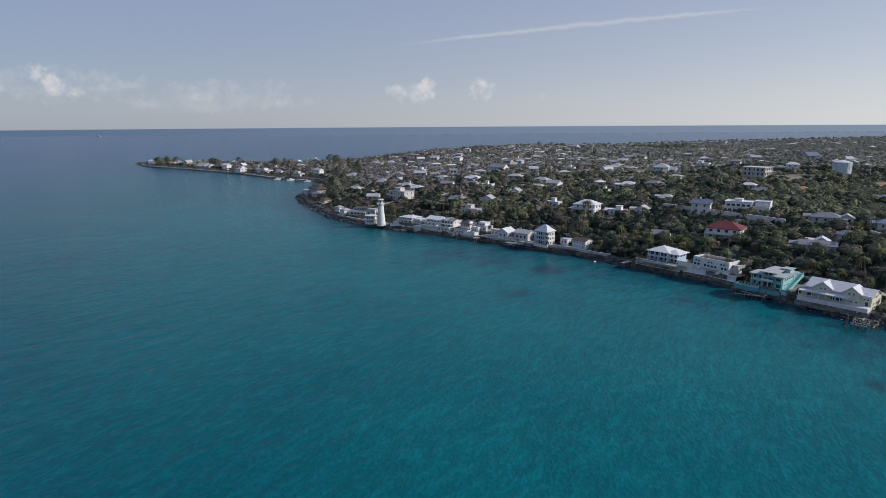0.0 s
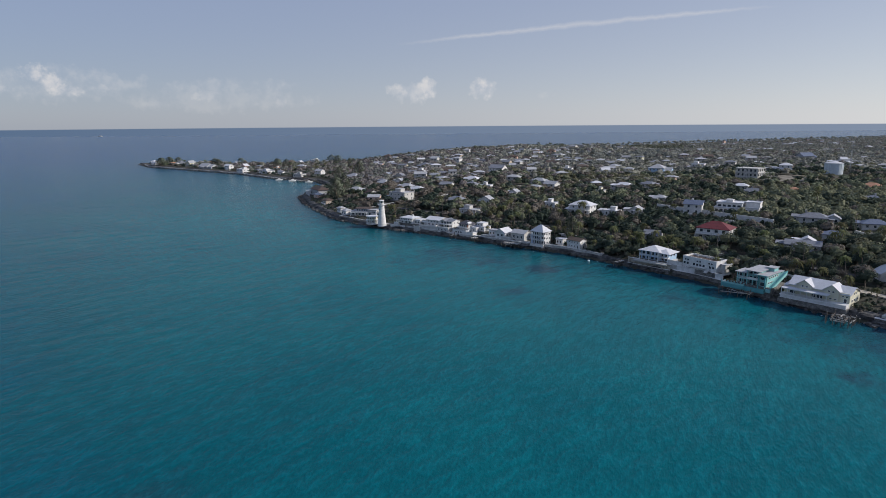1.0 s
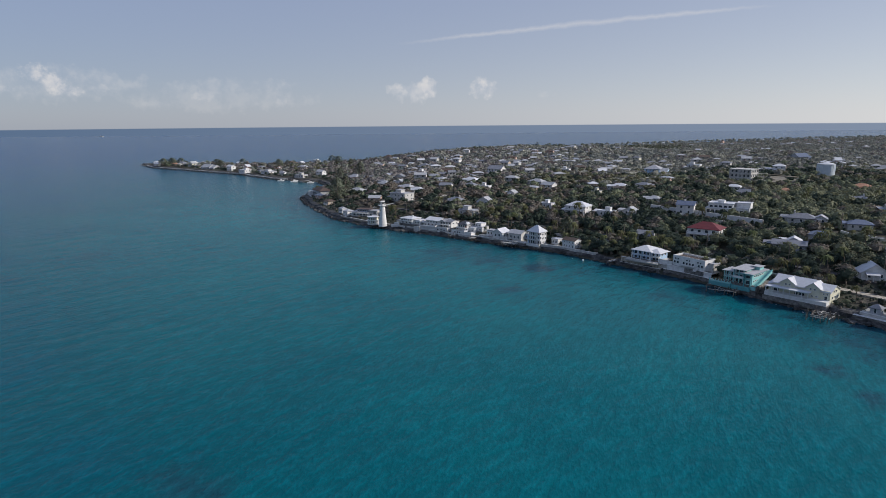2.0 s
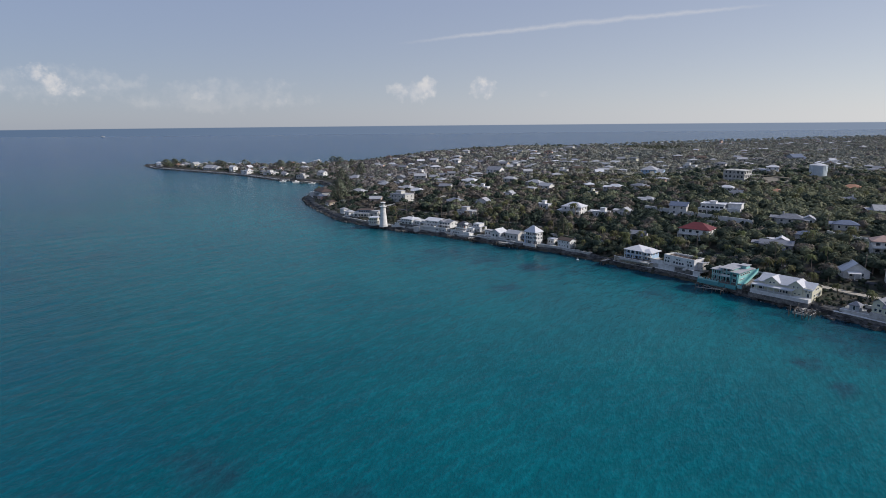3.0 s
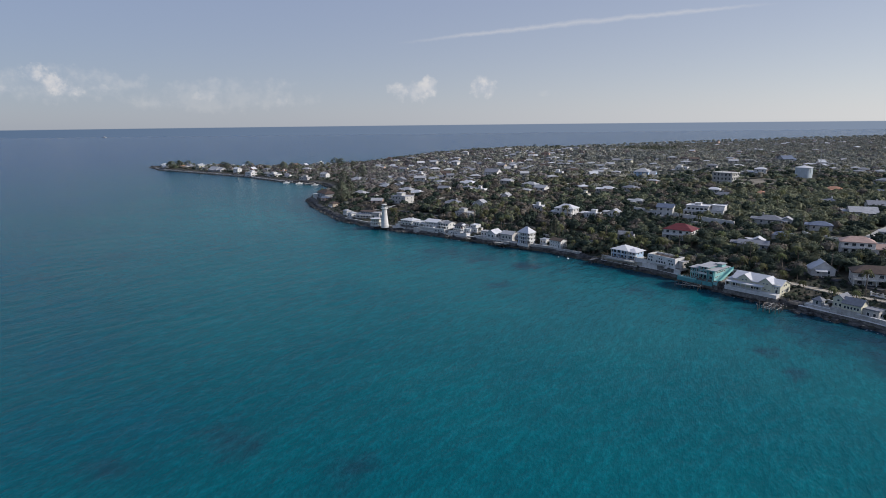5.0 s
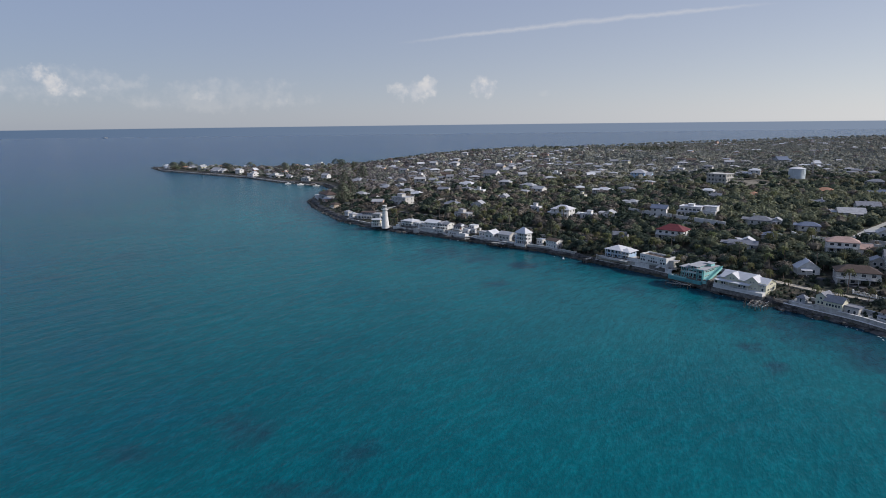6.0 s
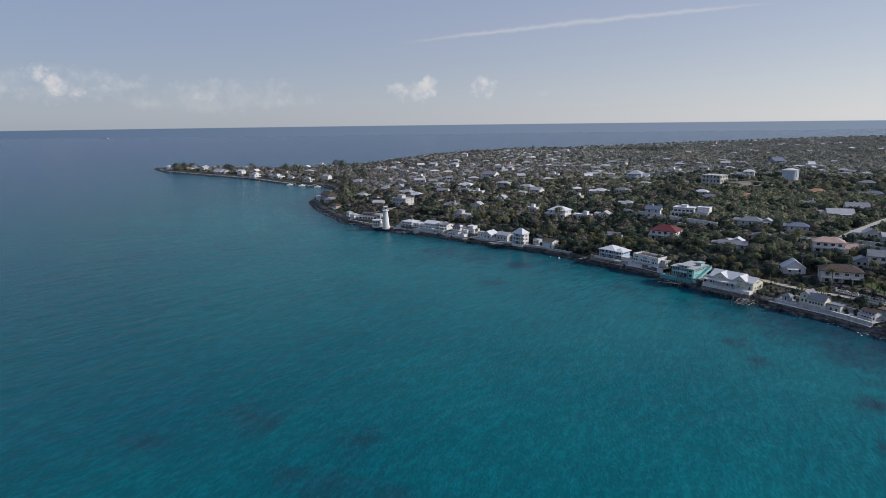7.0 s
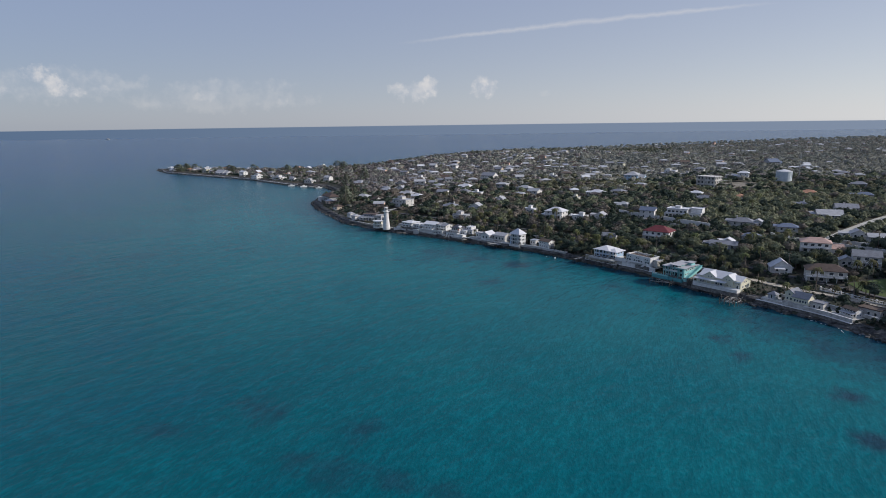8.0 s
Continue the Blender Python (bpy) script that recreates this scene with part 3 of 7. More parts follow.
def balcony(root, x0, x1, y0, y1, z, mat, posts=None, down=0.0, solid=False):
    """A slab with a railing on its outer sides; down: the height of the columns that carry it."""
    bm = box(bmesh.new(), x0, x1, y0, y1, z - 0.22, z)
    slab = part("balcony", bm, mat, root)
    bm = bmesh.new()
    if solid:
        box(bm, x0, x1, y0, y0 + 0.12, z, z + 0.95)
        box(bm, x0, x0 + 0.12, y0 + 0.12, y1, z, z + 0.95)
        box(bm, x1 - 0.12, x1, y0 + 0.12, y1, z, z + 0.95)
    else:
        for h in (0.12, 0.5, 0.98):
            box(bm, x0, x1, y0 + 0.02, y0 + 0.1, z + h - 0.04, z + h + 0.04)
            box(bm, x0 + 0.02, x0 + 0.1, y0 + 0.1, y1, z + h - 0.04, z + h + 0.04)
            box(bm, x1 - 0.1, x1 - 0.02, y0 + 0.1, y1, z + h - 0.04, z + h + 0.04)
        m = max(3, int((x1 - x0) / 0.5))
        for i in range(m + 1):
            x = x0 + 0.06 + (x1 - x0 - 0.12) * i / m
            box(bm, x - 0.035, x + 0.035, y0 + 0.025, y0 + 0.095, z, z + 0.94)
    part("railing", bm, FRAME, slab)
    if down:
        m = posts or max(2, int((x1 - x0) / 3.2) + 1)
        for i in range(m):
            x = x0 + 0.15 + (x1 - x0 - 0.3) * i / (m - 1)
            part("column", box(bmesh.new(), x - 0.13, x + 0.13, y0 + 0.05, y0 + 0.31, z - 0.22 - down, z - 0.22), FRAME, root)


def columns(root, x0, x1, m, y, z0, z1, mat=None, r=0.13):
    for i in range(m):
        x = x0 + (x1 - x0) * i / (m - 1)
        part("column", box(bmesh.new(), x - r, x + r, y - r, y + r, z0, z1), mat or FRAME, root)


def door(root, face, along, at, z, w=1.0, h=2.1):
    fm, gm = window_meshes(w, h, False)
    m = {"f": pose(along, at, z), "l": pose(at, along, z, 0, 0, -90), "r": pose(at, along, z, 0, 0, 90), "b": pose(along, at, z, 0, 0, 180)}[face]
    ob = piece("door", fm, root, m)
    piece("pane", gm, ob, Matrix())


def chimney(root, x, y, z0, z1, mat):
    bm = box(bmesh.new(), x - 0.4, x + 0.4, y - 0.4, y + 0.4, z0, z1)
    box(bm, x - 0.5, x + 0.5, y - 0.5, y + 0.5, z1, z1 + 0.15)
    part("chimney", bm, mat, root)


def terrace(name, x, y, rot, x0, x1, y0, y1, z0, z1, mat, label, rail=0.0):
    """A walled platform on the ledge, with a parapet on its seaward side."""
    root = thing(name, x, y, 0, rot, label, "sea wall")
    bm = box(bmesh.new(), x0, x1, y0, y1, z0, z1)
    part("platform", bm, mat, root)
    if rail:
        part("parapet", box(bmesh.new(), x0, x1, y0, y0 + 0.3, z1, z1 + rail), mat, root)
        part("coping", box(bmesh.new(), x0 - 0.04, x1 + 0.04, y0 - 0.05, y0 + 0.35, z1 + rail, z1 + rail + 0.1), WHITE, root)
    keep_clear(x, y, rot, x0 - 1, x1 + 1, y0 - 2, y1 + 0.5)
    return root


def site(name, x, y, z, rot, label, w, d, front=6.0, margin=1.5, category="house", group="houses", k=1.0, kz=1.0):
    root = thing(name, x, y, z, rot, label, category, group)
    root.scale = (k, k, kz)
    w, d = w * k, d * k
    keep_clear(x, y, rot, -margin, w + margin, -1.5, d + margin)
    TREELESS.append((x, y, rot, -margin, w + margin, -front, d + margin))
    # trees also stay out of a strip turned towards the camera, so houses show
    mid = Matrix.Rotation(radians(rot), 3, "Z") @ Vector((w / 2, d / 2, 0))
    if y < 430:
        TREELESS.append((x + mid.x, y + mid.y, -math.degrees(math.atan2(x, y + 40)), -w * 0.5, w * 0.5, -d / 2 - 6, 0))
    # footing down into the slope
    zs = [float(height(*(Matrix.Rotation(radians(rot), 3, "Z") @ Vector((u, v, 0)) + Vector((x, y, 0)))[:2])) for u in (0, w) for v in (0, d)]
    deep = z - max(min(zs), 1.2) + 0.6
    if deep > 0.7:
        part("footing", box(bmesh.new(), 0.05, w / k - 0.05, 0.05, d / k - 0.05, -deep / kz, -0.02), (DARKSTONE if y > 180 else SEAWALL) if inland(x, y) < 20 else STONE, root)
    return root


# -- the first row along the shore, from the near end --
def small_blue_house():
    r = site("beach_house", 152.9, 147.7, 3.20, -74, "pale house with grey-brown curved roof above the sea wall", 10.5, 8, k=0.57, kz=0.48)
    wall(r, 0.5, 10, 2.5, 8, 0, 5.2, WHITE)
    part("lean_to_roof", bmesh_slope(0.0, 10.5, -0.6, 2.5, 2.5, 3.3), ROOF_LIGHT, r, "pale grey lean-to roof over the veranda")
    wall(r, 0.3, 10.2, 0, 0.25, 0, 1.0, WHITE, plinth=False)
    columns(r, 0.4, 10.1, 6, 0.13, 1.0, 2.6)
    window_row(r, "f", 0.8, 9.8, 5, 2.5, 0.4, 1.4, 2.0)
    window_row(r, "f", 1.0, 9.6, 4, 2.5, 3.6, 1.5, 1.3)
    window_row(r, "r", 3, 7.5, 2, 10, 1.0)
    gable_roof(r, 0.5, 10, 2.2, 8.2, 5.2, 1.5, ROOF_BROWN, 0.5, gable=WHITE)


def bmesh_slope(x0, x1, y0, y1, z0, z1, t=0.14):
    """A lean-to roof that rises from y0 to y1."""
    bm = bmesh.new()
    vs = [bm.verts.new((x, y, z + dz)) for x in (x0, x1) for y, z in ((y0, z0), (y1, z1)) for dz in (0, t)]
    bmesh.ops.convex_hull(bm, input=vs)
    bmesh.ops.recalc_face_normals(bm, faces=bm.faces)
    return bm


def grey_gable_house():
    r = site("gabled_house", 140.1, 163.4, 3.90, -56, "cream house with two grey gabled roofs on a sea terrace", 14, 10, k=0.68, kz=0.67)
    wall(r, 0, 5.2, 2.5, 11, 0, 5.0, CREAM)
    gable_roof(r, 0, 5.2, 2.5, 11, 5.0, 1.8, ROOF_GREY, 0.4, "y", gable=CREAM)
    wall(r, 5.2, 14, 1.0, 8, 0, 3.6, CREAM)
    gable_roof(r, 5.2, 14, 1.0, 8, 3.6, 2.6, ROOF_GREY, 0.5, "x", gable=CREAM)
    window_row(r, "f", 5.8, 13.4, 5, 1.0, 0.7, 1.1, 1.5)
    window_row(r, "f", 0.6, 4.6, 2, 2.5, 0.6, 1.2, 1.6)
    window(r, "f", 2.6, 2.5, 3.3, 1.3, 1.2)
    window_row(r, "r", 2, 7, 2, 14, 0.8, 1.2, 1.4)
    p = site("garden_pavilion", 137.2, 169.5, 3.10, -55, "small grey-roofed pavilion on the sea terrace", 4.6, 4.2, 3, category="pavilion", group="", k=0.75, kz=0.92)
    wall(p, 0.3, 4.3, 0.3, 3.9, 0, 2.1, GREYWALL)
    hip_roof(p, 0.3, 4.3, 0.3, 3.9, 2.1, 1.3, ROOF_GREY, 0.5)
    door(p, "f", 2.3, 0.3, 0)


def white_gable_house():
    r = site("seafront_villa", 116.5, 193.5, 3.30, -51, "large cream house with white gabled roof and long sea veranda", 22, 13, 7, k=0.90, kz=0.71)
    part("stone_base", box(bmesh.new(), -0.9, 22.4, -0.5, 3.0, -3.4, -1.0, 0.1), DARKSTONE, r, "dark weathered stone base")
    part("veranda_wall", box(bmesh.new(), -0.3, 22, -0.2, 3.0, -1.0, 0.9, 0.03), WHITE, r, "white veranda parapet")
    part("deck_edge", box(bmesh.new(), -0.45, 22.1, -0.35, -0.2, 0.55, 0.8), FRAME, r)
    wall(r, 1.5, 22, 3.0, 13, -0.5, 5.4, CREAM)
    columns(r, 0.0, 15.5, 8, 0.05, 0.9, 3.4, r=0.11)
    part("beam", box(bmesh.new(), -0.2, 15.7, -0.1, 0.25, 3.4, 3.75), FRAME, r)
    part("veranda_roof", bmesh_slope(-0.2, 15.9, -0.3, 3.0, 3.75, 4.0), ROOF_WHITE, r)
    bm = bmesh.new()
    for i in range(31):
        box(bm, 0.3 + i * 0.5, 0.36 + i * 0.5, 0.02, 0.1, 0.9, 1.8)
    box(bm, 0.0, 15.5, 0.0, 0.12, 1.8, 1.9)
    part("railing", bm, FRAME, r)
    for i in range(6):
        door(r, "f", 2.8 + i * 2.35, 3.0, 0.95, 2.0, 2.2)
    # lower shed-roofed wing at the seaward end, then the long roof with two cross gables
    wall(r, -0.1, 1.5, 3.0, 10, -0.5, 4.6, CREAM)
    part("lean_to_roof", bmesh_slope(-0.5, 1.6, 2.6, 10.3, 4.5, 5.6), ROOF_WHITE, r)
    gable_roof(r, 1.5, 15.2, 3.0, 13, 5.4, 3.1, ROOF_WHITE, 0.45, "x", gable=CREAM)
    gable_roof(r, 15.2, 22, 3.0, 12.4, 4.9, 2.6, ROOF_WHITE, 0.4, "x", gable=CREAM)
    for a, w, up in ((4.2, 5.4, 6.1), (13.6, 5.0, 6.0)):
        wall(r, a, a + w, 2.55, 8, -0.3, up, CREAM, plinth=False)
        gable_roof(r, a, a + w, 2.55, 8.5, up, 2.4, ROOF_WHITE, 0.45, "y", gable=CREAM)
    window_row(r, "f", 14.6, 17.4, 2, 2.55, 4.8, 0.85, 0.9)
    window_row(r, "f", 15.2, 18.4, 2, 2.55, 1.6, 0.9, 0.7)
    window_row(r, "f", 5.6, 8.4, 2, 2.55, 5.0, 0.85, 0.9)
    window_row(r, "f", 19.2, 21.6, 2, 3.0, 3.4, 0.7, 0.8)
    door(r, "f", 20.6, 3.0, 0.9, 1.1, 2.0)
    window_row(r, "r", 4, 12, 3, 22, 1.2, 1.1, 1.3)
    window_row(r, "r", 6, 9.6, 2, 22, 4.2, 0.9, 1.1)


def teal_house():
    r = site("turquoise_house", 107.6, 208.1, 4.10, -51, "turquoise modern house with stacked terraces and low grey roofs", 15, 15, 6, k=0.84, kz=0.81)
    # three stepped blocks, each with a deep loggia behind a white rail
    wall(r, 0, 4.6, 2.6, 9, -2, 4.9, TEAL)
    wall(r, 4.6, 9.6, 2.4, 12.6, -2.2, 6.4, TEAL, "turquoise painted wall")
    wall(r, 9.6, 12.8, 0.6, 14, -2.2, 5.2, TEAL)
    for x0, x1, y0, y1, z in ((0.1, 4.6, 0.6, 2.6, 2.2), (4.6, 9.6, 0.0, 2.4, 2.5), (4.6, 9.6, 0.4, 2.4, 4.2)):
        balcony(r, x0, x1, y0, y1, z, TEAL, solid=z == 2.5)
    columns(r, 0.3, 4.4, 3, 0.8, -0.6, 4.8, TEAL, 0.16)
    columns(r, 4.8, 9.4, 3, 0.3, -0.6, 6.2, TEAL, 0.17)
    columns(r, 9.8, 12.6, 2, -0.6, -0.6, 5.2, TEALDEEP, 0.2)
    window_row(r, "f", 0.2, 4.4, 2, 2.6, 0.0, 1.7, 2.0)
    window_row(r, "f", 0.2, 4.4, 2, 2.6, 2.5, 1.7, 1.8)
    window_row(r, "f", 4.8, 9.4, 3, 2.4, 0.0, 1.4, 2.1)
    window_row(r, "f", 4.8, 9.4, 3, 2.4, 2.8, 1.4, 1.3)
    window_row(r, "f", 4.8, 9.4, 3, 2.4, 4.5, 1.4, 1.4)
    window(r, "f", 11.2, 0.6, 0.2, 2.0, 1.8)
    window(r, "f", 11.2, 0.6, 3.0, 2.2, 1.3)
    window_row(r, "r", 2.0, 11.5, 5, 12.8, 3.4, 1.4, 0.9)
    window_row(r, "r", 1.4, 6.5, 3, 12.8, 1.2, 1.2, 0.8)
    flat_roof(r, -0.3, 4.6, 0.4, 9, 4.9, ROOF_LIGHT, 0.35, 0)
    flat_roof(r, 4.3, 9.8, -0.2, 13, 6.4, ROOF_LIGHT, 0.5, 0)
    flat_roof(r, 8.6, 13.4, -1.0, 14.4, 5.3, ROOF_LIGHT, 0.45, 0)
    wall(r, 9.0, 12.0, 9.0, 13.0, 5.5, 7.0, TEAL, plinth=False)
    flat_roof(r, 9.0, 12.0, 9.0, 13.0, 7.0, ROOF_LIGHT, 0.5, 0)
    part("fascia", box(bmesh.new(), 8.15, 13.85, -1.5, -1.42, 5.2, 5.55), TEAL, r)
    # the long side wall that climbs with the stair
    part("flight_wall", bmesh_slope(12.85, 14.9, -0.4, 15.4, -2.0, 3.6, 1.3), TEAL, r, "sloping pale turquoise stair wall")
    part("stair_parapet", bmesh_slope(14.6, 14.95, -0.5, 15.5, -0.7, 4.9, 0.5), TEALDEEP, r)
    # lower terraces over the rocks
    part("terrace", box(bmesh.new(), -5.5, 4.6, -1.8, 0.6, -2.6, -0.7, 0.05), TEALDEEP, r)
    part("terrace", box(bmesh.new(), 4.6, 12.6, -1.2, 2.4, -2.8, -1.0, 0.05), TEALDEEP, r)
    for i in range(8):
        part("gate_post", box(box(bmesh.new(), -5.4 + i * 1.38, -5.05 + i * 1.38, -1.75, -1.4, -0.7, 0.45), -5.5 + i * 1.38, -4.95 + i * 1.38, -1.85, -1.3, 0.45, 0.6), TEAL, r)
    part("terrace_wall", box(bmesh.new(), -5.4, 4.6, -1.7, -1.5, -0.7, -0.05), TEAL, r)


def white_block_house():
    r = site("flat_roofed_house", 97.4, 233.4, 4.30, -58, "white two-storey flat-roofed house behind a white sea wall", 13.5, 9, 5, k=1.21, kz=0.60)
    wall(r, 0, 12.5, 0.6, 6.2, -0.8, 6.0, WHITE)
    flat_roof(r, 0.25, 12.25, 0.85, 5.95, 6.0, ROOF_BROWN, 0.0, 0.0)
    for a in ((0, 12.5, 0.6, 0.85), (0, 12.5, 5.95, 6.2), (0, 0.25, 0.85, 5.95), (12.25, 12.5, 0.85, 5.95)):
        part("parapet", box(bmesh.new(), *a, 6.0, 7.4), WHITE, r)
    for a in (1.1, 2.1, 5.6, 6.6, 9.9, 10.9):
        window(r, "f", a, 0.6, 4.5, 0.85, 1.2)
    for a in (0.8, 2.0, 4.4, 5.6, 6.8, 8.0, 10.3, 11.5):
        window(r, "f", a, 0.6, 1.9, 1.0, 1.7)
    balcony(r, 3.4, 9.0, -0.6, 0.6, 1.6, WHITE)
    part("stair", bmesh_slope(9.2, 10.4, -1.2, 0.6, -0.8, 1.0, 0.4), OLDWHITE, r)
    window_row(r, "r", 1.6, 5.4, 2, 12.5, 3.8)
    wall(r, 12.5, 14.4, 2.6, 6.2, -0.8, 5.0, OLDWHITE)
    flat_roof(r, 12.5, 14.4, 2.6, 6.2, 5.0, ROOF_LIGHT, 0.1, 0.2)
    for a in (2.6, 6.8, 9.4):
        part("vent_pipe", tube(bmesh.new(), a, 5.0, 6.2, 8.3, 0.12, 0.12, 8), OLDWHITE, r)
    part("stair_wall", bmesh_slope(-5.6, -0.1, 0.4, 0.7, -1.2, -1.2, 3.2), WHITE, r, "white wall that steps up beside the stair")
    part("stair_coping", box(bmesh.new(), -5.7, -0.1, 0.34, 0.76, 2.0, 2.2), OLDWHITE, r)
    part("yard_wall", box(bmesh.new(), -5.6, -5.3, 0.7, 5.2, -1.0, 1.6), WHITE, r)


def pale_blue_house():
    r = site("blue_house", 85.4, 248.9, 4.20, -47, "pale blue house with white hipped roof above a stone wall", 14, 10, 5, k=0.95, kz=0.70)
    wall(r, 0, 9.0, 1.0, 9.5, -0.5, 5.4, PALEBLUE)
    wall(r, 9.0, 13.0, 1.6, 8.8, -0.5, 4.9, PALEBLUE)
    balcony(r, 0.1, 9.2, -0.9, 1.0, 2.5, PALEBLUE, down=2.6)
    balcony(r, 9.2, 13.4, -0.2, 1.6, 2.3, WHITE, down=2.4)
    hip_roof(r, 0, 9.2, -0.2, 9.5, 5.5, 2.7, ROOF_WHITE, 0.7)
    hip_roof(r, 7.4, 13.4, 0.6, 8.8, 4.95, 1.9, ROOF_WHITE, 0.7)
    window_row(r, "f", 0.3, 8.8, 4, 1.0, 2.8, 1.5, 2.1)
    window_row(r, "f", 0.3, 8.8, 4, 1.0, 0.2, 1.5, 1.7)
    window_row(r, "f", 9.3, 12.8, 2, 1.6, 2.6, 1.3, 1.9)
    window_row(r, "f", 9.3, 12.8, 2, 1.6, 0.2, 1.3, 1.7)
    window_row(r, "r", 2.5, 8, 2, 13.0, 2.9)
    window_row(r, "l", 2.0, 8.5, 3, 0, 3.0)
    columns(r, 0.3, 9.0, 4, -0.75, 2.5, 5.3)
    columns(r, 9.6, 13.2, 3, -0.05, 2.3, 4.8)
    part("patio", box(bmesh.new(), -1.6, 14.5, -3.6, 1.0, -1.2, -0.45), PAVING, r, "pale paved patio")


def square_white_house():
    r = site("white_house", 60.0, 279.7, 3.20, -52, "square white two-storey house with grey hipped roof", 12, 8, 4, k=0.67, kz=0.67)
    wall(r, 0, 11.5, 0, 7.8, -1.0, 5.4, WHITE)
    gable_roof(r, 0, 11.5, 0, 7.8, 5.4, 1.6, ROOF_BROWN, 0.5, "x", gable=WHITE)
    window_row(r, "f", 0.8, 10.8, 4, 0, 3.4, 0.9, 1.2)
    window_row(r, "f", 0.8, 8, 3, 0, 0.7, 0.9, 1.3)
    door(r, "f", 9.6, 0, 0)
    window_row(r, "r", 1, 7, 2, 11.5, 3.2, 1.0, 1.2)
    window_row(r, "r", 1, 7, 2, 11.5, 0.7, 1.0, 1.2)


def three_storey_house():
    r = site("three_storey_house", 44.3, 290.7, 2.90, -48, "tall white three-storey house with white hipped roof and balconies", 11, 9, 4, k=0.66, kz=0.74)
    wall(r, 0, 7.6, 1.4, 9, -0.6, 8.6, LILAC, "blue-grey painted wall")
    wall(r, 7.58, 11, 2.8, 9, -0.6, 8.6, WHITE)
    wall(r, 0, 7.6, 1.38, 1.6, 5.6, 8.6, WHITE, plinth=False)
    for z in (2.8, 5.6):
        balcony(r, -0.1, 7.8, -0.3, 1.4, z, WHITE, down=2.55, posts=4)
        balcony(r, 7.8, 11.6, 0.6, 2.8, z, WHITE, solid=True)
    columns(r, 0.05, 7.65, 4, -0.15, 5.6, 8.4)
    columns(r, 8.0, 11.4, 2, 0.75, -0.6, 8.4)
    for z in (0.1, 3.0, 5.8):
        window_row(r, "f", 0.2, 7.4, 4, 1.38, z, 1.35, 2.1)
        window_row(r, "f", 7.9, 10.9, 2, 2.8, z, 1.2, 2.0)
        window_row(r, "r", 3, 8.8, 3, 11, z + 0.2, 1.1, 1.5)
    hip_roof(r, 0, 11, 0, 9, 8.6, 4.2, ROOF_WHITE, 0.8)
    part("blue_screen", box(bmesh.new(), -1.6, -0.05, 1.6, 1.9, -0.6, 6.2), PALEBLUE, r, "bright blue side screen wall")
    part("plinth_wall", box(bmesh.new(), -0.6, 12.2, -0.9, -0.6, -1.6, 0.3), WHITE, r)


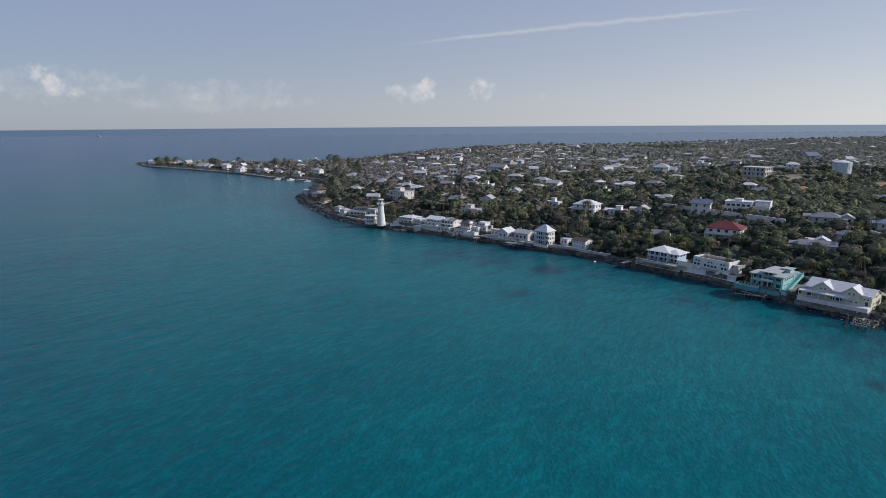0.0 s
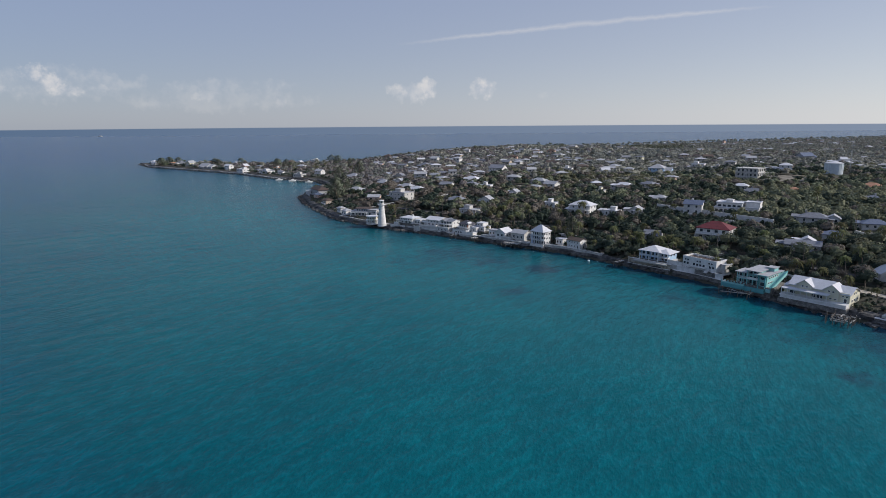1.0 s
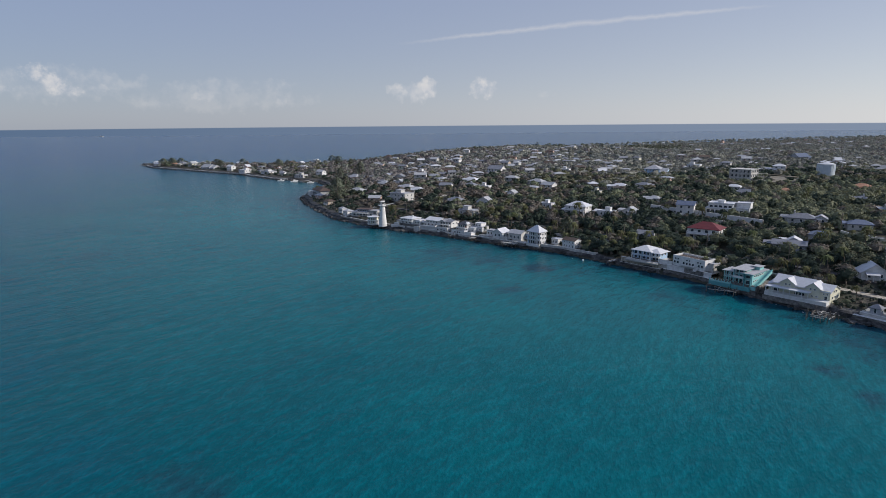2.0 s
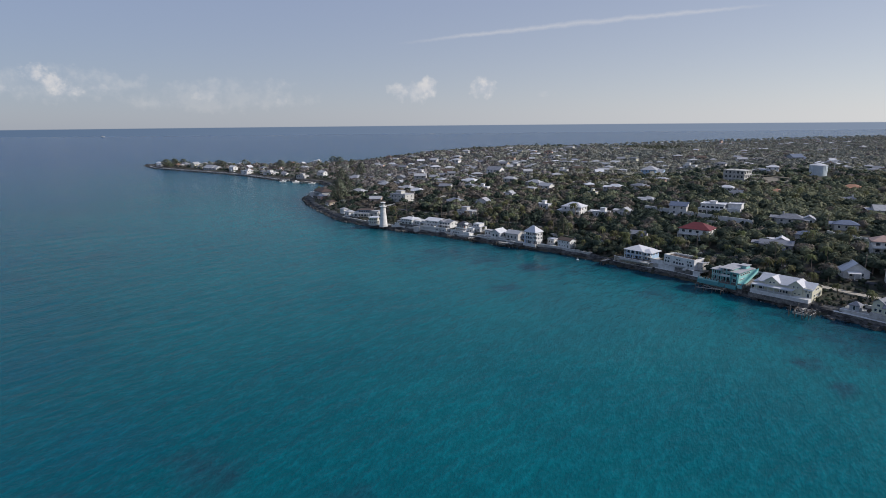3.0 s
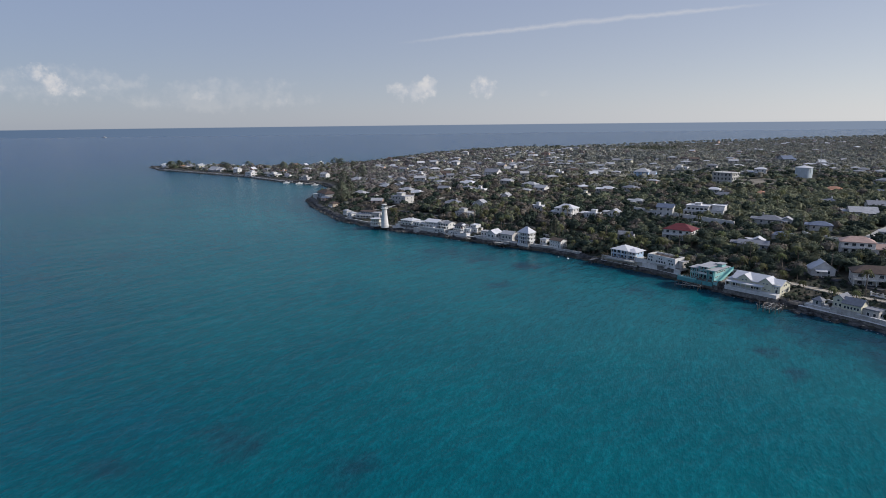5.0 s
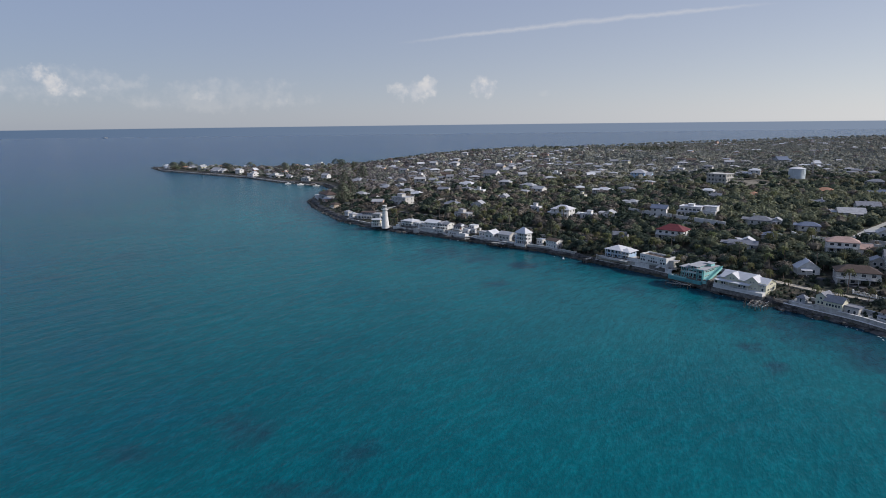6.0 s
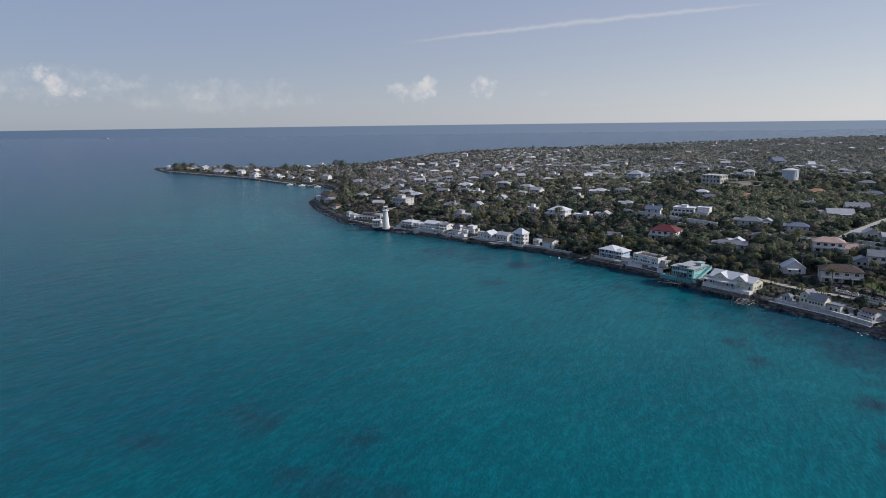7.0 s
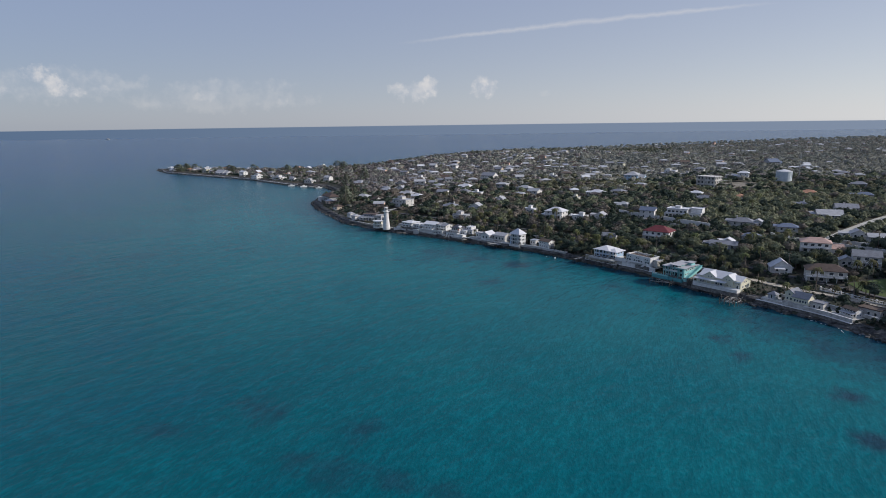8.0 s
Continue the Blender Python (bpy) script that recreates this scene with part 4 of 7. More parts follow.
def row_houses():
    # low white cottages and terraces between the tall house and the twin-gabled one
    r = site("cottage", 35.6, 302.4, 2.90, -42, "weathered grey cottage half hidden by shrubs", 8, 6, 3)
    wall(r, 0, 8, 0, 6, 0, 3.4, OLDWHITE)
    gable_roof(r, 0, 8, 0, 6, 3.4, 1.4, ROOF_LIGHT, 0.4, "x", gable=OLDWHITE)
    window_row(r, "f", 0.5, 7.5, 3, 0, 0.8, 1.2, 1.5)
    r = site("cottage", 27.6, 306.4, 3.10, -40, "small white cottage with a pale gabled roof", 7, 7, 3)
    wall(r, 0, 6, 0, 7, 0, 3.0, WHITE)
    gable_roof(r, 0, 6, 0, 7, 3.0, 1.8, ROOF_WHITE, 0.5, "y", gable=WHITE)
    window_row(r, "f", 0.6, 5.4, 2, 0, 0.8, 1.2, 1.4)
    window_row(r, "r", 1, 6, 2, 6, 0.8)
    r = site("terraced_villa", 16.2, 324.0, 3.90, -42, "white terraced villa with flat roofs and outside stairs", 10, 9, 3, k=0.87, kz=0.64)
    wall(r, 0, 9, 1.0, 8, 0, 3.3, WHITE)
    wall(r, 1, 6, 3.5, 9, 3.3, 6.0, WHITE, plinth=False)
    flat_roof(r, 0, 9, 1.0, 8, 3.3, ROOF_LIGHT, 0.0, 0.35)
    flat_roof(r, 1, 6, 3.5, 9, 6.0, ROOF_WHITE, 0.1, 0.2)
    window_row(r, "f", 0.5, 8.5, 3, 1.0, 0.6, 1.4, 1.8)
    window_row(r, "f", 1.4, 5.6, 2, 3.5, 3.8, 1.1, 1.4)
    r = site("dark_roofed_house", 8.7, 327.7, 3.90, -42, "white house with steep dark shingle roof over a sea terrace", 9.5, 9, 3, k=0.75, kz=0.68)
    wall(r, 0, 9, 1.0, 9, -1.0, 4.6, WHITE)
    hip_roof(r, 0, 9, 0.4, 9, 4.6, 3.0, ROOF_DARK, 0.6)
    balcony(r, 0, 9, -0.8, 1.0, 1.8, WHITE, down=2.0)
    window_row(r, "f", 0.4, 8.6, 4, 1.0, 2.1, 1.3, 2.0)
    window_row(r, "r", 2, 8, 2, 9, 2.4)
    wall(r, -1.5, 11.5, -5.0, -0.8, -3.0, 0.4, WHITE, "white lower terrace floor", plinth=False)
    window_row(r, "f", 1.0, 8.0, 3, -5.0, -1.8, 1.5, 1.5)
    part("terrace_rail", box(bmesh.new(), -1.5, 11.5, -5.0, -4.8, 0.4, 1.2), OLDWHITE, r)
    part("side_wall", bmesh_slope(11.3, 11.7, -5.0, 1.5, -2.4, 0.6, 2.0), WHITE, r)
    wall(r, 7.4, 9.3, 0.6, 3.6, 4.2, 5.6, WHITE, plinth=False)
    gable_roof(r, 7.4, 9.3, 0.6, 4.0, 5.6, 0.8, ROOF_WHITE, 0.2, "y", gable=WHITE)
    window(r, "f", 8.35, 0.6, 4.4, 0.9, 1.0)
    part("awning", box(bmesh.new(), 8.2, 8.4, 0.2, 1.0, 2.0, 4.0), ALGAE, r)
    r = site("twin_gabled_house", -10.2, 341.5, 4.10, -38, "white two-storey house with pale pitched roofs and balconies", 19, 9, 3, k=1.00, kz=0.62)
    wall(r, 0, 10, 0.8, 9, -1.0, 5.6, WHITE)
    gable_roof(r, 0, 10, 0.8, 9, 5.6, 2.0, ROOF_WHITE, 0.6, "x", gable=WHITE)
    wall(r, 10, 18.5, 1.6, 9, -1.0, 5.2, WHITE)
    gable_roof(r, 10, 14.2, 1.2, 9, 5.2, 1.6, ROOF_GREY, 0.4, "y", gable=WHITE)
    gable_roof(r, 14.2, 18.5, 1.6, 9, 5.2, 1.6, ROOF_GREY, 0.4, "x", gable=WHITE)
    balcony(r, 10.2, 18.3, -0.2, 1.6, 2.6, WHITE, down=2.4)
    window_row(r, "f", 0.8, 9.4, 4, 0.8, 3.3, 1.3, 1.2)
    window_row(r, "f", 0.8, 9.4, 3, 0.8, 0.5, 1.3, 1.6)
    window_row(r, "f", 10.4, 18.2, 4, 1.6, 2.9, 1.4, 1.9)
    window_row(r, "f", 10.4, 18.2, 4, 1.6, 0.2, 1.4, 1.9)
    window_row(r, "r", 2, 8.5, 2, 18.5, 3.2)
    wall(r, -1.0, 19.0, -3.0, 0.8, -3.0, 0.2, OLDWHITE, "weathered terrace wall", plinth=False)
    part("terrace_rail", box(bmesh.new(), -1.0, 19.0, -3.0, -2.8, 0.2, 0.9), WHITE, r)
    window_row(r, "f", 11.0, 18.0, 3, -3.0, -2.0, 1.4, 1.3)
    part("terrace_divider", bmesh_slope(9.7, 10.1, -3.0, 1.0, 0.2, 1.4, 1.2), WHITE, r)
    r = site("low_villa", -25.9, 351.6, 4.10, -38, "white low villa with pale stepped roofs above a curved sea wall", 14, 9, 3, k=0.97, kz=0.65)
    wall(r, 0, 10, 0.6, 8.5, -0.6, 4.8, WHITE)
    hip_roof(r, 0, 10, 0.6, 8.5, 4.8, 1.2, ROOF_WHITE, 0.6, flat=0.3)
    wall(r, 10, 15, 2.0, 9, -0.6, 3.4, WHITE)
    flat_roof(r, 10, 15, 2.0, 9, 3.4, ROOF_WHITE, 0.1, 0.3)
    window_row(r, "f", 0.5, 9.5, 5, 0.6, 2.8, 1.3, 1.2)
    window_row(r, "f", 0.5, 9.5, 3, 0.6, 0.2, 1.5, 1.7)
    window_row(r, "f", 10.5, 14.5, 2, 2.0, 0.8, 1.4, 1.7)
    balcony(r, 3.0, 9.8, -0.7, 0.6, 2.5, WHITE)
    part("roof_terrace", box(bmesh.new(), 14.6, 19.5, 3.0, 8.6, 1.6, 2.6, 0.05), WHITE, r, "white roof terrace of the lower wing")
    part("garden_wall", bmesh_slope(-3.5, 0, -1.4, -1.1, -1.8, -1.5, 2.0), WHITE, r)
    chimney(r, 6.5, 5.0, 5.6, 7.0, WHITE)


def lighthouse():
    r = thing("lighthouse", -36.8, 355.6, 2.6, -20, "tapered white lighthouse tower with a gallery and lantern room", "lighthouse")
    keep_clear(-36.8, 355.6, 0, -5, 5, -9, 5)
    bm = bmesh.new()
    tube(bm, 0, 0, -1.2, 0.5, 2.75, 2.65, 20)
    tube(bm, 0, 0, 0.5, 11.2, 2.5, 1.55, 20)
    part("tower", bm, WHITE, r)
    part("gallery", tube(tube(bmesh.new(), 0, 0, 11.2, 11.5, 1.6, 2.35, 16), 0, 0, 11.5, 11.75, 2.45, 2.45, 16), WHITE, r)
    bm = bmesh.new()
    for i in range(12):
        a = i * math.tau / 12
        tube(bm, 2.3 * math.cos(a), 2.3 * math.sin(a), 11.75, 12.7, 0.05, 0.05, 5)
    bmesh.ops.create_cone(bm, cap_ends=False, segments=16, radius1=2.32, radius2=2.32, depth=0.12, matrix=Matrix.Translation((0, 0, 12.7)))
    part("railing", bm, FRAME, r)
    lantern = part("lantern_room", tube(bmesh.new(), 0, 0, 11.75, 12.6, 1.3, 1.3, 12), WHITE, r)
    bm = bmesh.new()
    for i in range(8):
        a = i * math.tau / 8
        box(bm, 1.2 * math.cos(a) - 0.1, 1.2 * math.cos(a) + 0.1, 1.2 * math.sin(a) - 0.1, 1.2 * math.sin(a) + 0.1, 12.6, 14.0)
    part("pillars", bm, WHITE, lantern)
    part("lens_glass", tube(bmesh.new(), 0, 0, 12.6, 14.0, 0.95, 0.95, 12), GLASS, lantern)
    part("cap", tube(tube(bmesh.new(), 0, 0, 14.0, 14.25, 1.75, 1.7, 14), 0, 0, 14.25, 14.7, 1.6, 0.3, 14), WHITE, r)
    for z, a in ((2.4, 200), (5.2, 235), (8.2, 250), (8.4, 190)):
        rad = 2.5 - 0.95 * (z - 0.5) / 10.7 - 0.02
        fm, gm = window_meshes(0.8, 1.2, False)
        ob = piece("window", fm, r, Matrix.Rotation(radians(a + 90), 4, "Z") @ Matrix.Translation((0, -rad, z)))
        piece("pane", gm, ob, Matrix())


def lighthouse_neighbours():
    r = thing("round_beach_house", -43.2, 360.5, 2.6, -25, "cream curved two-tier sea house with arched openings beside the lighthouse", "house", "houses")
    r.scale = (0.78, 0.78, 0.78)
    keep_clear(-43.2, 360.5, 0, -6, 6, -9, 6)
    part("lower_tier", tube(bmesh.new(), 0, 0, -0.6, 2.6, 3.2, 3.2, 18), CREAM, r)
    for i in range(9):
        a = radians(170 + i * 25)
        part("pier", box(bmesh.new(), 4.2 * math.cos(a) - 0.35, 4.2 * math.cos(a) + 0.35, 4.2 * math.sin(a) - 0.35, 4.2 * math.sin(a) + 0.35, -0.6, 2.6, 0.05), WHITE, r)
    part("arcade_floor", tube(bmesh.new(), 0, 0, -0.9, -0.1, 4.8, 4.8, 18), WHITE, r)
    part("lower_roof", tube(bmesh.new(), 0, 0, 2.6, 2.9, 4.9, 4.9, 18), FRAME, r)
    part("upper_tier", tube(bmesh.new(), 0, 0, 2.9, 5.2, 4.0, 4.0, 18), CREAM, r)
    part("roof", tube(bmesh.new(), 0, 0, 5.2, 5.5, 4.8, 4.8, 18), ROOF_WHITE, r)
    for i in range(7):
        a = radians(185 + i * 25)
        fm, gm = window_meshes(1.2, 1.6, False)
        for z, q in ((0.5, 3.17), (3.2, 3.98)):
            ob = piece("window", fm, r, Matrix.Rotation(a + math.pi / 2, 4, "Z") @ Matrix.Translation((0, -q, z)))
            piece("pane", gm, ob, Matrix())
    r = site("long_beach_house", -60.5, 386.5, 3.40, -16, "white flat-roofed beach house with dark window bands", 16, 8, 3, k=1.0, kz=0.78)
    wall(r, 0, 15, 0.6, 8, -0.5, 3.4, WHITE)
    wall(r, 3, 12, 2, 8, 3.4, 5.6, LILAC, plinth=False)
    flat_roof(r, 0, 15, 0.6, 8, 3.4, ROOF_LIGHT, 0.5, 0.0)
    flat_roof(r, 3, 12, 2, 8, 5.6, ROOF_BROWN, 0.9, 0.0)
    wall(r, 12, 17.5, 1.0, 7, -0.5, 4.6, WHITE)
    flat_roof(r, 12, 17.5, 1.0, 7, 4.6, ROOF_LIGHT, 0.6, 0.3)
    window_row(r, "f", 12.3, 17.2, 3, 1.0, 2.2, 1.3, 1.3)
    balcony(r, 0.2, 11.8, -1.0, 0.6, 2.6, WHITE, down=2.6)
    window_row(r, "f", 0.5, 14.5, 6, 0.6, 0.5, 1.6, 2.0)
    window_row(r, "f", 3.3, 11.7, 5, 2, 3.8, 1.3, 1.3)
    r = site("white_bungalow", -72.5, 405.0, 3.80, -50, "white bungalow on the rocky point", 9, 7, 3, k=0.55, kz=0.75)
    wall(r, 0, 9, 0, 7, -0.5, 3.2, WHITE)
    hip_roof(r, 0, 9, 0, 7, 3.2, 1.5, ROOF_LIGHT, 0.6)
    window_row(r, "f", 0.5, 8.5, 3, 0, 0.7, 1.3, 1.5)
    r = site("point_house", -114.0, 512.0, 3.40, -60, "low stone-grey house with curved terrace at the tip of the point", 22, 12, 3, kz=1.2)
    wall(r, 0, 20, 1, 11, -0.6, 4.2, GREYWALL)
    hip_roof(r, 0, 20, 1, 11, 4.2, 2.2, ROOF_BROWN, 0.8)
    window_row(r, "f", 0.5, 19.5, 6, 1, 0.7, 1.8, 2.0)
    wall(r, -5, 0, -2, 8, -1.2, 2.6, WHITE)


small_blue_house()
grey_gable_house()
white_gable_house()
teal_house()
white_block_house()
pale_blue_house()
square_white_house()
three_storey_house()
row_houses()
lighthouse()
lighthouse_neighbours()


# -- houses on the slope and the plateau --
def villa(name, label, x, y, z, rot, w, d, storeys, walls, roof, kind="hip", pitch=0.27, wing=0.0, front=10.0, shade=False, gw=1.2, category="house", rows=True, porch=True):
    r = site(name, x, y, z, rot, label, w, d, front, category=category)
    h = 2.7 * storeys
    wall(r, 0, w, 0, d, 0, h, walls)
    if kind == "hip":
        hip_roof(r, 0, w, 0, d, h, pitch * min(w, d), roof, 0.5)
    elif kind == "gable":
        gable_roof(r, 0, w, 0, d, h, pitch * d, roof, 0.5, "x", gable=walls)
    elif kind == "gable_y":
        gable_roof(r, 0, w, 0, d, h, pitch * w, roof, 0.5, "y", gable=walls)
    else:
        flat_roof(r, 0, w, 0, d, h, roof, 0.15, 0.35)
    if rows:
        for s in range(storeys):
            window_row(r, "f", 0.6, w - 0.6, max(2, int(w / 3.2)), 0, 0.8 + 2.7 * s, gw, 1.4)
            window_row(r, "r", 0.6, d - 0.6, max(1, int(d / 4)), w, 0.9 + 2.7 * s, gw, 1.3)
            window_row(r, "l", 0.6, d - 0.6, max(1, int(d / 4.5)), 0, 0.9 + 2.7 * s, gw, 1.3)
    if wing:
        wall(r, w, w + wing, 1.5, d, 0, h - (2.7 if storeys > 1 else 0.5), walls)
        if kind == "flat":
            flat_roof(r, w, w + wing, 1.5, d, h - (2.7 if storeys > 1 else 0.5), roof, 0.15, 0.3)
        else:
            gable_roof(r, w, w + wing, 1.5, d, h - (2.7 if storeys > 1 else 0.5), pitch * (d - 1.5), roof, 0.5, "x", gable=walls)
        window_row(r, "f", w + 0.4, w + wing - 0.4, max(1, int(wing / 3)), 1.5, 0.8, gw, 1.4)
    lot = random.Random(int(x * 7 + y))
    if porch and kind != "flat" and lot.random() < 0.6:
        u = lot.uniform(0.0, w * 0.45)
        part("porch_roof", bmesh_slope(u, u + w * 0.5, -2.2, 0.1, 2.1, 2.6), roof, r)
        columns(r, u + 0.2, u + w * 0.5 - 0.2, 3, -2.0, -0.3, 2.15)
    if porch and not wing and lot.random() < 0.75:
        u, q = lot.uniform(2.5, 4.5), lot.uniform(0.5, 0.8)
        wall(r, -u, 0.02, d * (1 - q), d - 0.3, 0, 2.4, walls)
        part("wing_roof", bmesh_slope(-u - 0.4, 0, d * (1 - q) - 0.4, d, 2.35, 3.0), roof, r)
        window(r, "f", -u / 2, d * (1 - q), 0.8, 1.2, 1.2)
    if kind == "flat":
        u = lot.uniform(0.1, 0.5) * w
        wall(r, u, u + w * 0.35, d * 0.4, d * 0.85, h + 0.2, h + 2.2, walls, plinth=False)
        flat_roof(r, u, u + w * 0.35, d * 0.4, d * 0.85, h + 2.2, roof, 0.2, 0)
    elif porch and lot.random() < 0.4:
        chimney(r, w * lot.uniform(0.2, 0.8), d * 0.6, h, h + pitch * min(w, d) + 0.7, walls)
    if shade:
        balcony(r, 0, w, -1.8, 0, 2.9 if storeys > 1 else 0.3, WHITE, down=2.7 if storeys > 1 else 0.0)
    return r


villa("bungalow", "tan bungalow with a brown hipped roof", -97.3, 622.8, 4.9, -40, 9.7, 6.2, 1, TAN, ROOF_BROWN, "hip", front=2)
villa("bungalow", "weathered white bungalow with pale grey hipped roof", -77.3, 487.6, 7.3, -35, 12.1, 7.8, 1, OLDWHITE, ROOF_LIGHT, "hip", front=2)
villa("bungalow", "white bungalow with pale hipped roof among trees", -57.5, 519.1, 9.8, -45, 12.0, 7.7, 1, WHITE, ROOF_LIGHT, "hip", front=2)
villa("bungalow", "small white gabled house among garden trees", -41.6, 520.8, 10.9, -30, 7.4, 5.5, 1, WHITE, ROOF_LIGHT, "gable_y", front=2)
villa("bungalow", "white two-storey house with white hipped roof", -24.9, 458.7, 10.8, -40, 9.9, 6.4, 1, WHITE, ROOF_WHITE, "hip", front=2)
villa("villa", "long pale two-storey block with flat roof", -38.1, 424.8, 8.8, -38, 14.4, 10.4, 2, OLDWHITE, ROOF_LIGHT, "flat", front=2)
villa("bungalow", "white flat-roofed house among garden trees", -27.0, 609.7, 12.9, -40, 10.5, 6.8, 1, WHITE, ROOF_WHITE, "flat", front=2)
villa("bungalow", "pink bungalow with pale hipped roof", -94.6, 785.5, 7.8, -40, 12.9, 11.0, 1, PINK, ROOF_LIGHT, "hip", front=2, wing=5.1)
villa("bungalow", "white bungalow with white hipped roof", -74.2, 790.9, 9.4, -40, 13.3, 8.5, 1, WHITE, ROOF_WHITE, "hip", front=2)
villa("villa", "large pinkish house on the rise", -93.1, 934.5, 7.5, -30, 14.5, 13.0, 2, PINK, ROOF_BROWN, "hip", front=2, wing=5.8)
villa("villa", "pink and white flat-roofed house", -98.6, 1016.1, 4.0, -30, 9.0, 6.5, 2, PINK, ROOF_WHITE, "flat", front=2)
villa("bungalow", "cream bungalow with brown roof", -51.4, 845.7, 12.4, -50, 11.6, 7.5, 1, CREAM, ROOF_BROWN, "hip", front=2)
villa("bungalow", "long low bungalow with grey roof", -27.6, 667.8, 14.4, -45, 12.9, 11.1, 1, OLDWHITE, ROOF_GREY, "hip", front=2, wing=5.2)
villa("bungalow", "white two-storey gabled house among garden trees", 5.2, 714.0, 17.3, -40, 7.3, 5.5, 1, WHITE, ROOF_WHITE, "gable", front=2)
villa("bungalow", "white bungalow with broad white hipped roof", 17.4, 500.8, 14.1, -35, 12.4, 8.0, 1, WHITE, ROOF_WHITE, "hip", front=2)
villa("bungalow", "white annexe with grey roof", 17.8, 465.2, 13.4, -35, 8.3, 5.5, 1, WHITE, ROOF_GREY, "hip", front=2)
villa("bungalow", "white house with pale hipped roof", 19.8, 606.2, 14.0, -40, 8.4, 5.5, 1, WHITE, ROOF_LIGHT, "hip", front=2)
villa("villa", "long white two-storey house with grey gabled roof", 43.0, 565.4, 15.6, -32, 14.0, 10.1, 2, WHITE, ROOF_GREY, "gable", front=2)
villa("bungalow", "weathered bungalow with grey roof", 41.3, 705.3, 16.9, -40, 9.6, 6.2, 1, OLDWHITE, ROOF_GREY, "hip", front=2)
villa("bungalow", "low white pavilion with flat roof", 29.0, 453.7, 13.1, -30, 7.4, 5.5, 1, WHITE, ROOF_WHITE, "flat", front=2)
villa("bungalow", "white narrow gabled house among garden trees", 46.4, 419.8, 11.9, -35, 6.1, 5.5, 1, WHITE, ROOF_LIGHT, "gable_y", front=2)
villa("bungalow", "weathered bungalow with broad grey hipped roof", 3.9, 402.4, 9.5, -45, 10.4, 6.7, 1, OLDWHITE, ROOF_GREY, "hip", front=2)
villa("bungalow", "low pale flat-roofed building with roof hut", 10.2, 365.9, 7.1, -40, 12.3, 7.9, 1, OLDWHITE, ROOF_LIGHT, "flat", front=2)
villa("bungalow", "white two-storey house with pale front gable", 23.6, 392.6, 9.6, -30, 9.4, 6.1, 1, WHITE, ROOF_LIGHT, "gable_y", front=2)
villa("bungalow", "pale bungalow with pale hipped roof", 70.7, 482.3, 14.0, -40, 12.0, 7.7, 1, OLDWHITE, ROOF_LIGHT, "hip", front=2)
villa("bungalow", "white flat-roofed house among garden trees", 111.9, 566.1, 17.1, -30, 8.9, 5.7, 1, WHITE, ROOF_WHITE, "flat", front=2)
villa("bungalow", "cream flat-roofed garden house among garden trees", 105.1, 411.4, 13.1, -40, 5.6, 5.5, 1, CREAM, ROOF_LIGHT, "flat", front=2)
villa("bungalow", "white house with broad white hipped roof", 124.0, 433.6, 14.4, -30, 12.6, 8.1, 1, WHITE, ROOF_WHITE, "hip", front=2)
villa("villa", "large white two-storey villa with stepped white roofs", 73.9, 344.2, 9.8, -38, 12.7, 9.1, 2, WHITE, ROOF_WHITE, "hip", front=8, shade=True)
villa("bungalow", "white flat-roofed house with roof terrace", 63.8, 369.6, 10.3, -40, 6.9, 5.5, 1, WHITE, ROOF_WHITE, "flat", front=2)
villa("bungalow", "white flat-roofed villa beside trees", 90.7, 334.4, 10.2, -40, 8.9, 5.7, 1, WHITE, ROOF_WHITE, "flat", front=8)
villa("bungalow", "white house with pale front gable", 105.0, 332.3, 11.0, -35, 6.9, 5.5, 1, WHITE, ROOF_LIGHT, "gable_y", front=8)
villa("bungalow", "weathered white house with pale hipped roof", 128.4, 362.8, 14.2, -40, 7.5, 5.5, 1, OLDWHITE, ROOF_LIGHT, "hip", front=2)
villa("villa", "white house with slate-blue gabled roof", 132.5, 324.2, 12.4, -34, 9.4, 6.7, 2, WHITE, ROOF_BLUE, "gable", front=8)
villa("villa", "white two-storey house with deep red hipped roof", 118.5, 271.8, 8.3, -40, 14.4, 10.4, 2, WHITE, ROOF_RED, "hip", front=8, shade=True, gw=1.6, porch=False)
villa("bungalow", "grey house with grey gabled roof", 96.9, 280.3, 6.6, -30, 7.8, 5.5, 1, GREYWALL, ROOF_GREY, "gable", front=8)
villa("bungalow", "white bungalow with bright white hipped roof", 194.3, 399.2, 17.2, -35, 8.7, 5.6, 1, WHITE, ROOF_WHITE, "hip", front=2)
villa("bungalow", "grey bungalow with grey roof", 192.1, 376.1, 16.1, -35, 6.3, 5.5, 1, GREYWALL, ROOF_GREY, "gable", front=2)
villa("villa", "white flat-roofed apartment house among garden trees", 238.9, 581.9, 16.5, -35, 11.7, 8.4, 2, WHITE, ROOF_WHITE, "flat", front=2)
villa("bungalow", "low pale outbuilding among garden trees", 248.6, 556.1, 17.9, -35, 6.8, 5.5, 1, OLDWHITE, ROOF_LIGHT, "flat", front=2)
villa("villa", "long pale blue and white apartment house", 185.9, 546.9, 15.7, -35, 14.0, 13.0, 2, PALEBLUE, ROOF_LIGHT, "hip", front=2, wing=5.6)
villa("bungalow", "white two-storey house with pale roof", 269.7, 501.4, 20.9, -45, 8.9, 5.7, 1, WHITE, ROOF_LIGHT, "hip", front=2)
villa("villa", "white house with white roof", 274.3, 491.6, 21.2, -30, 9.3, 6.7, 2, WHITE, ROOF_WHITE, "hip", front=2)
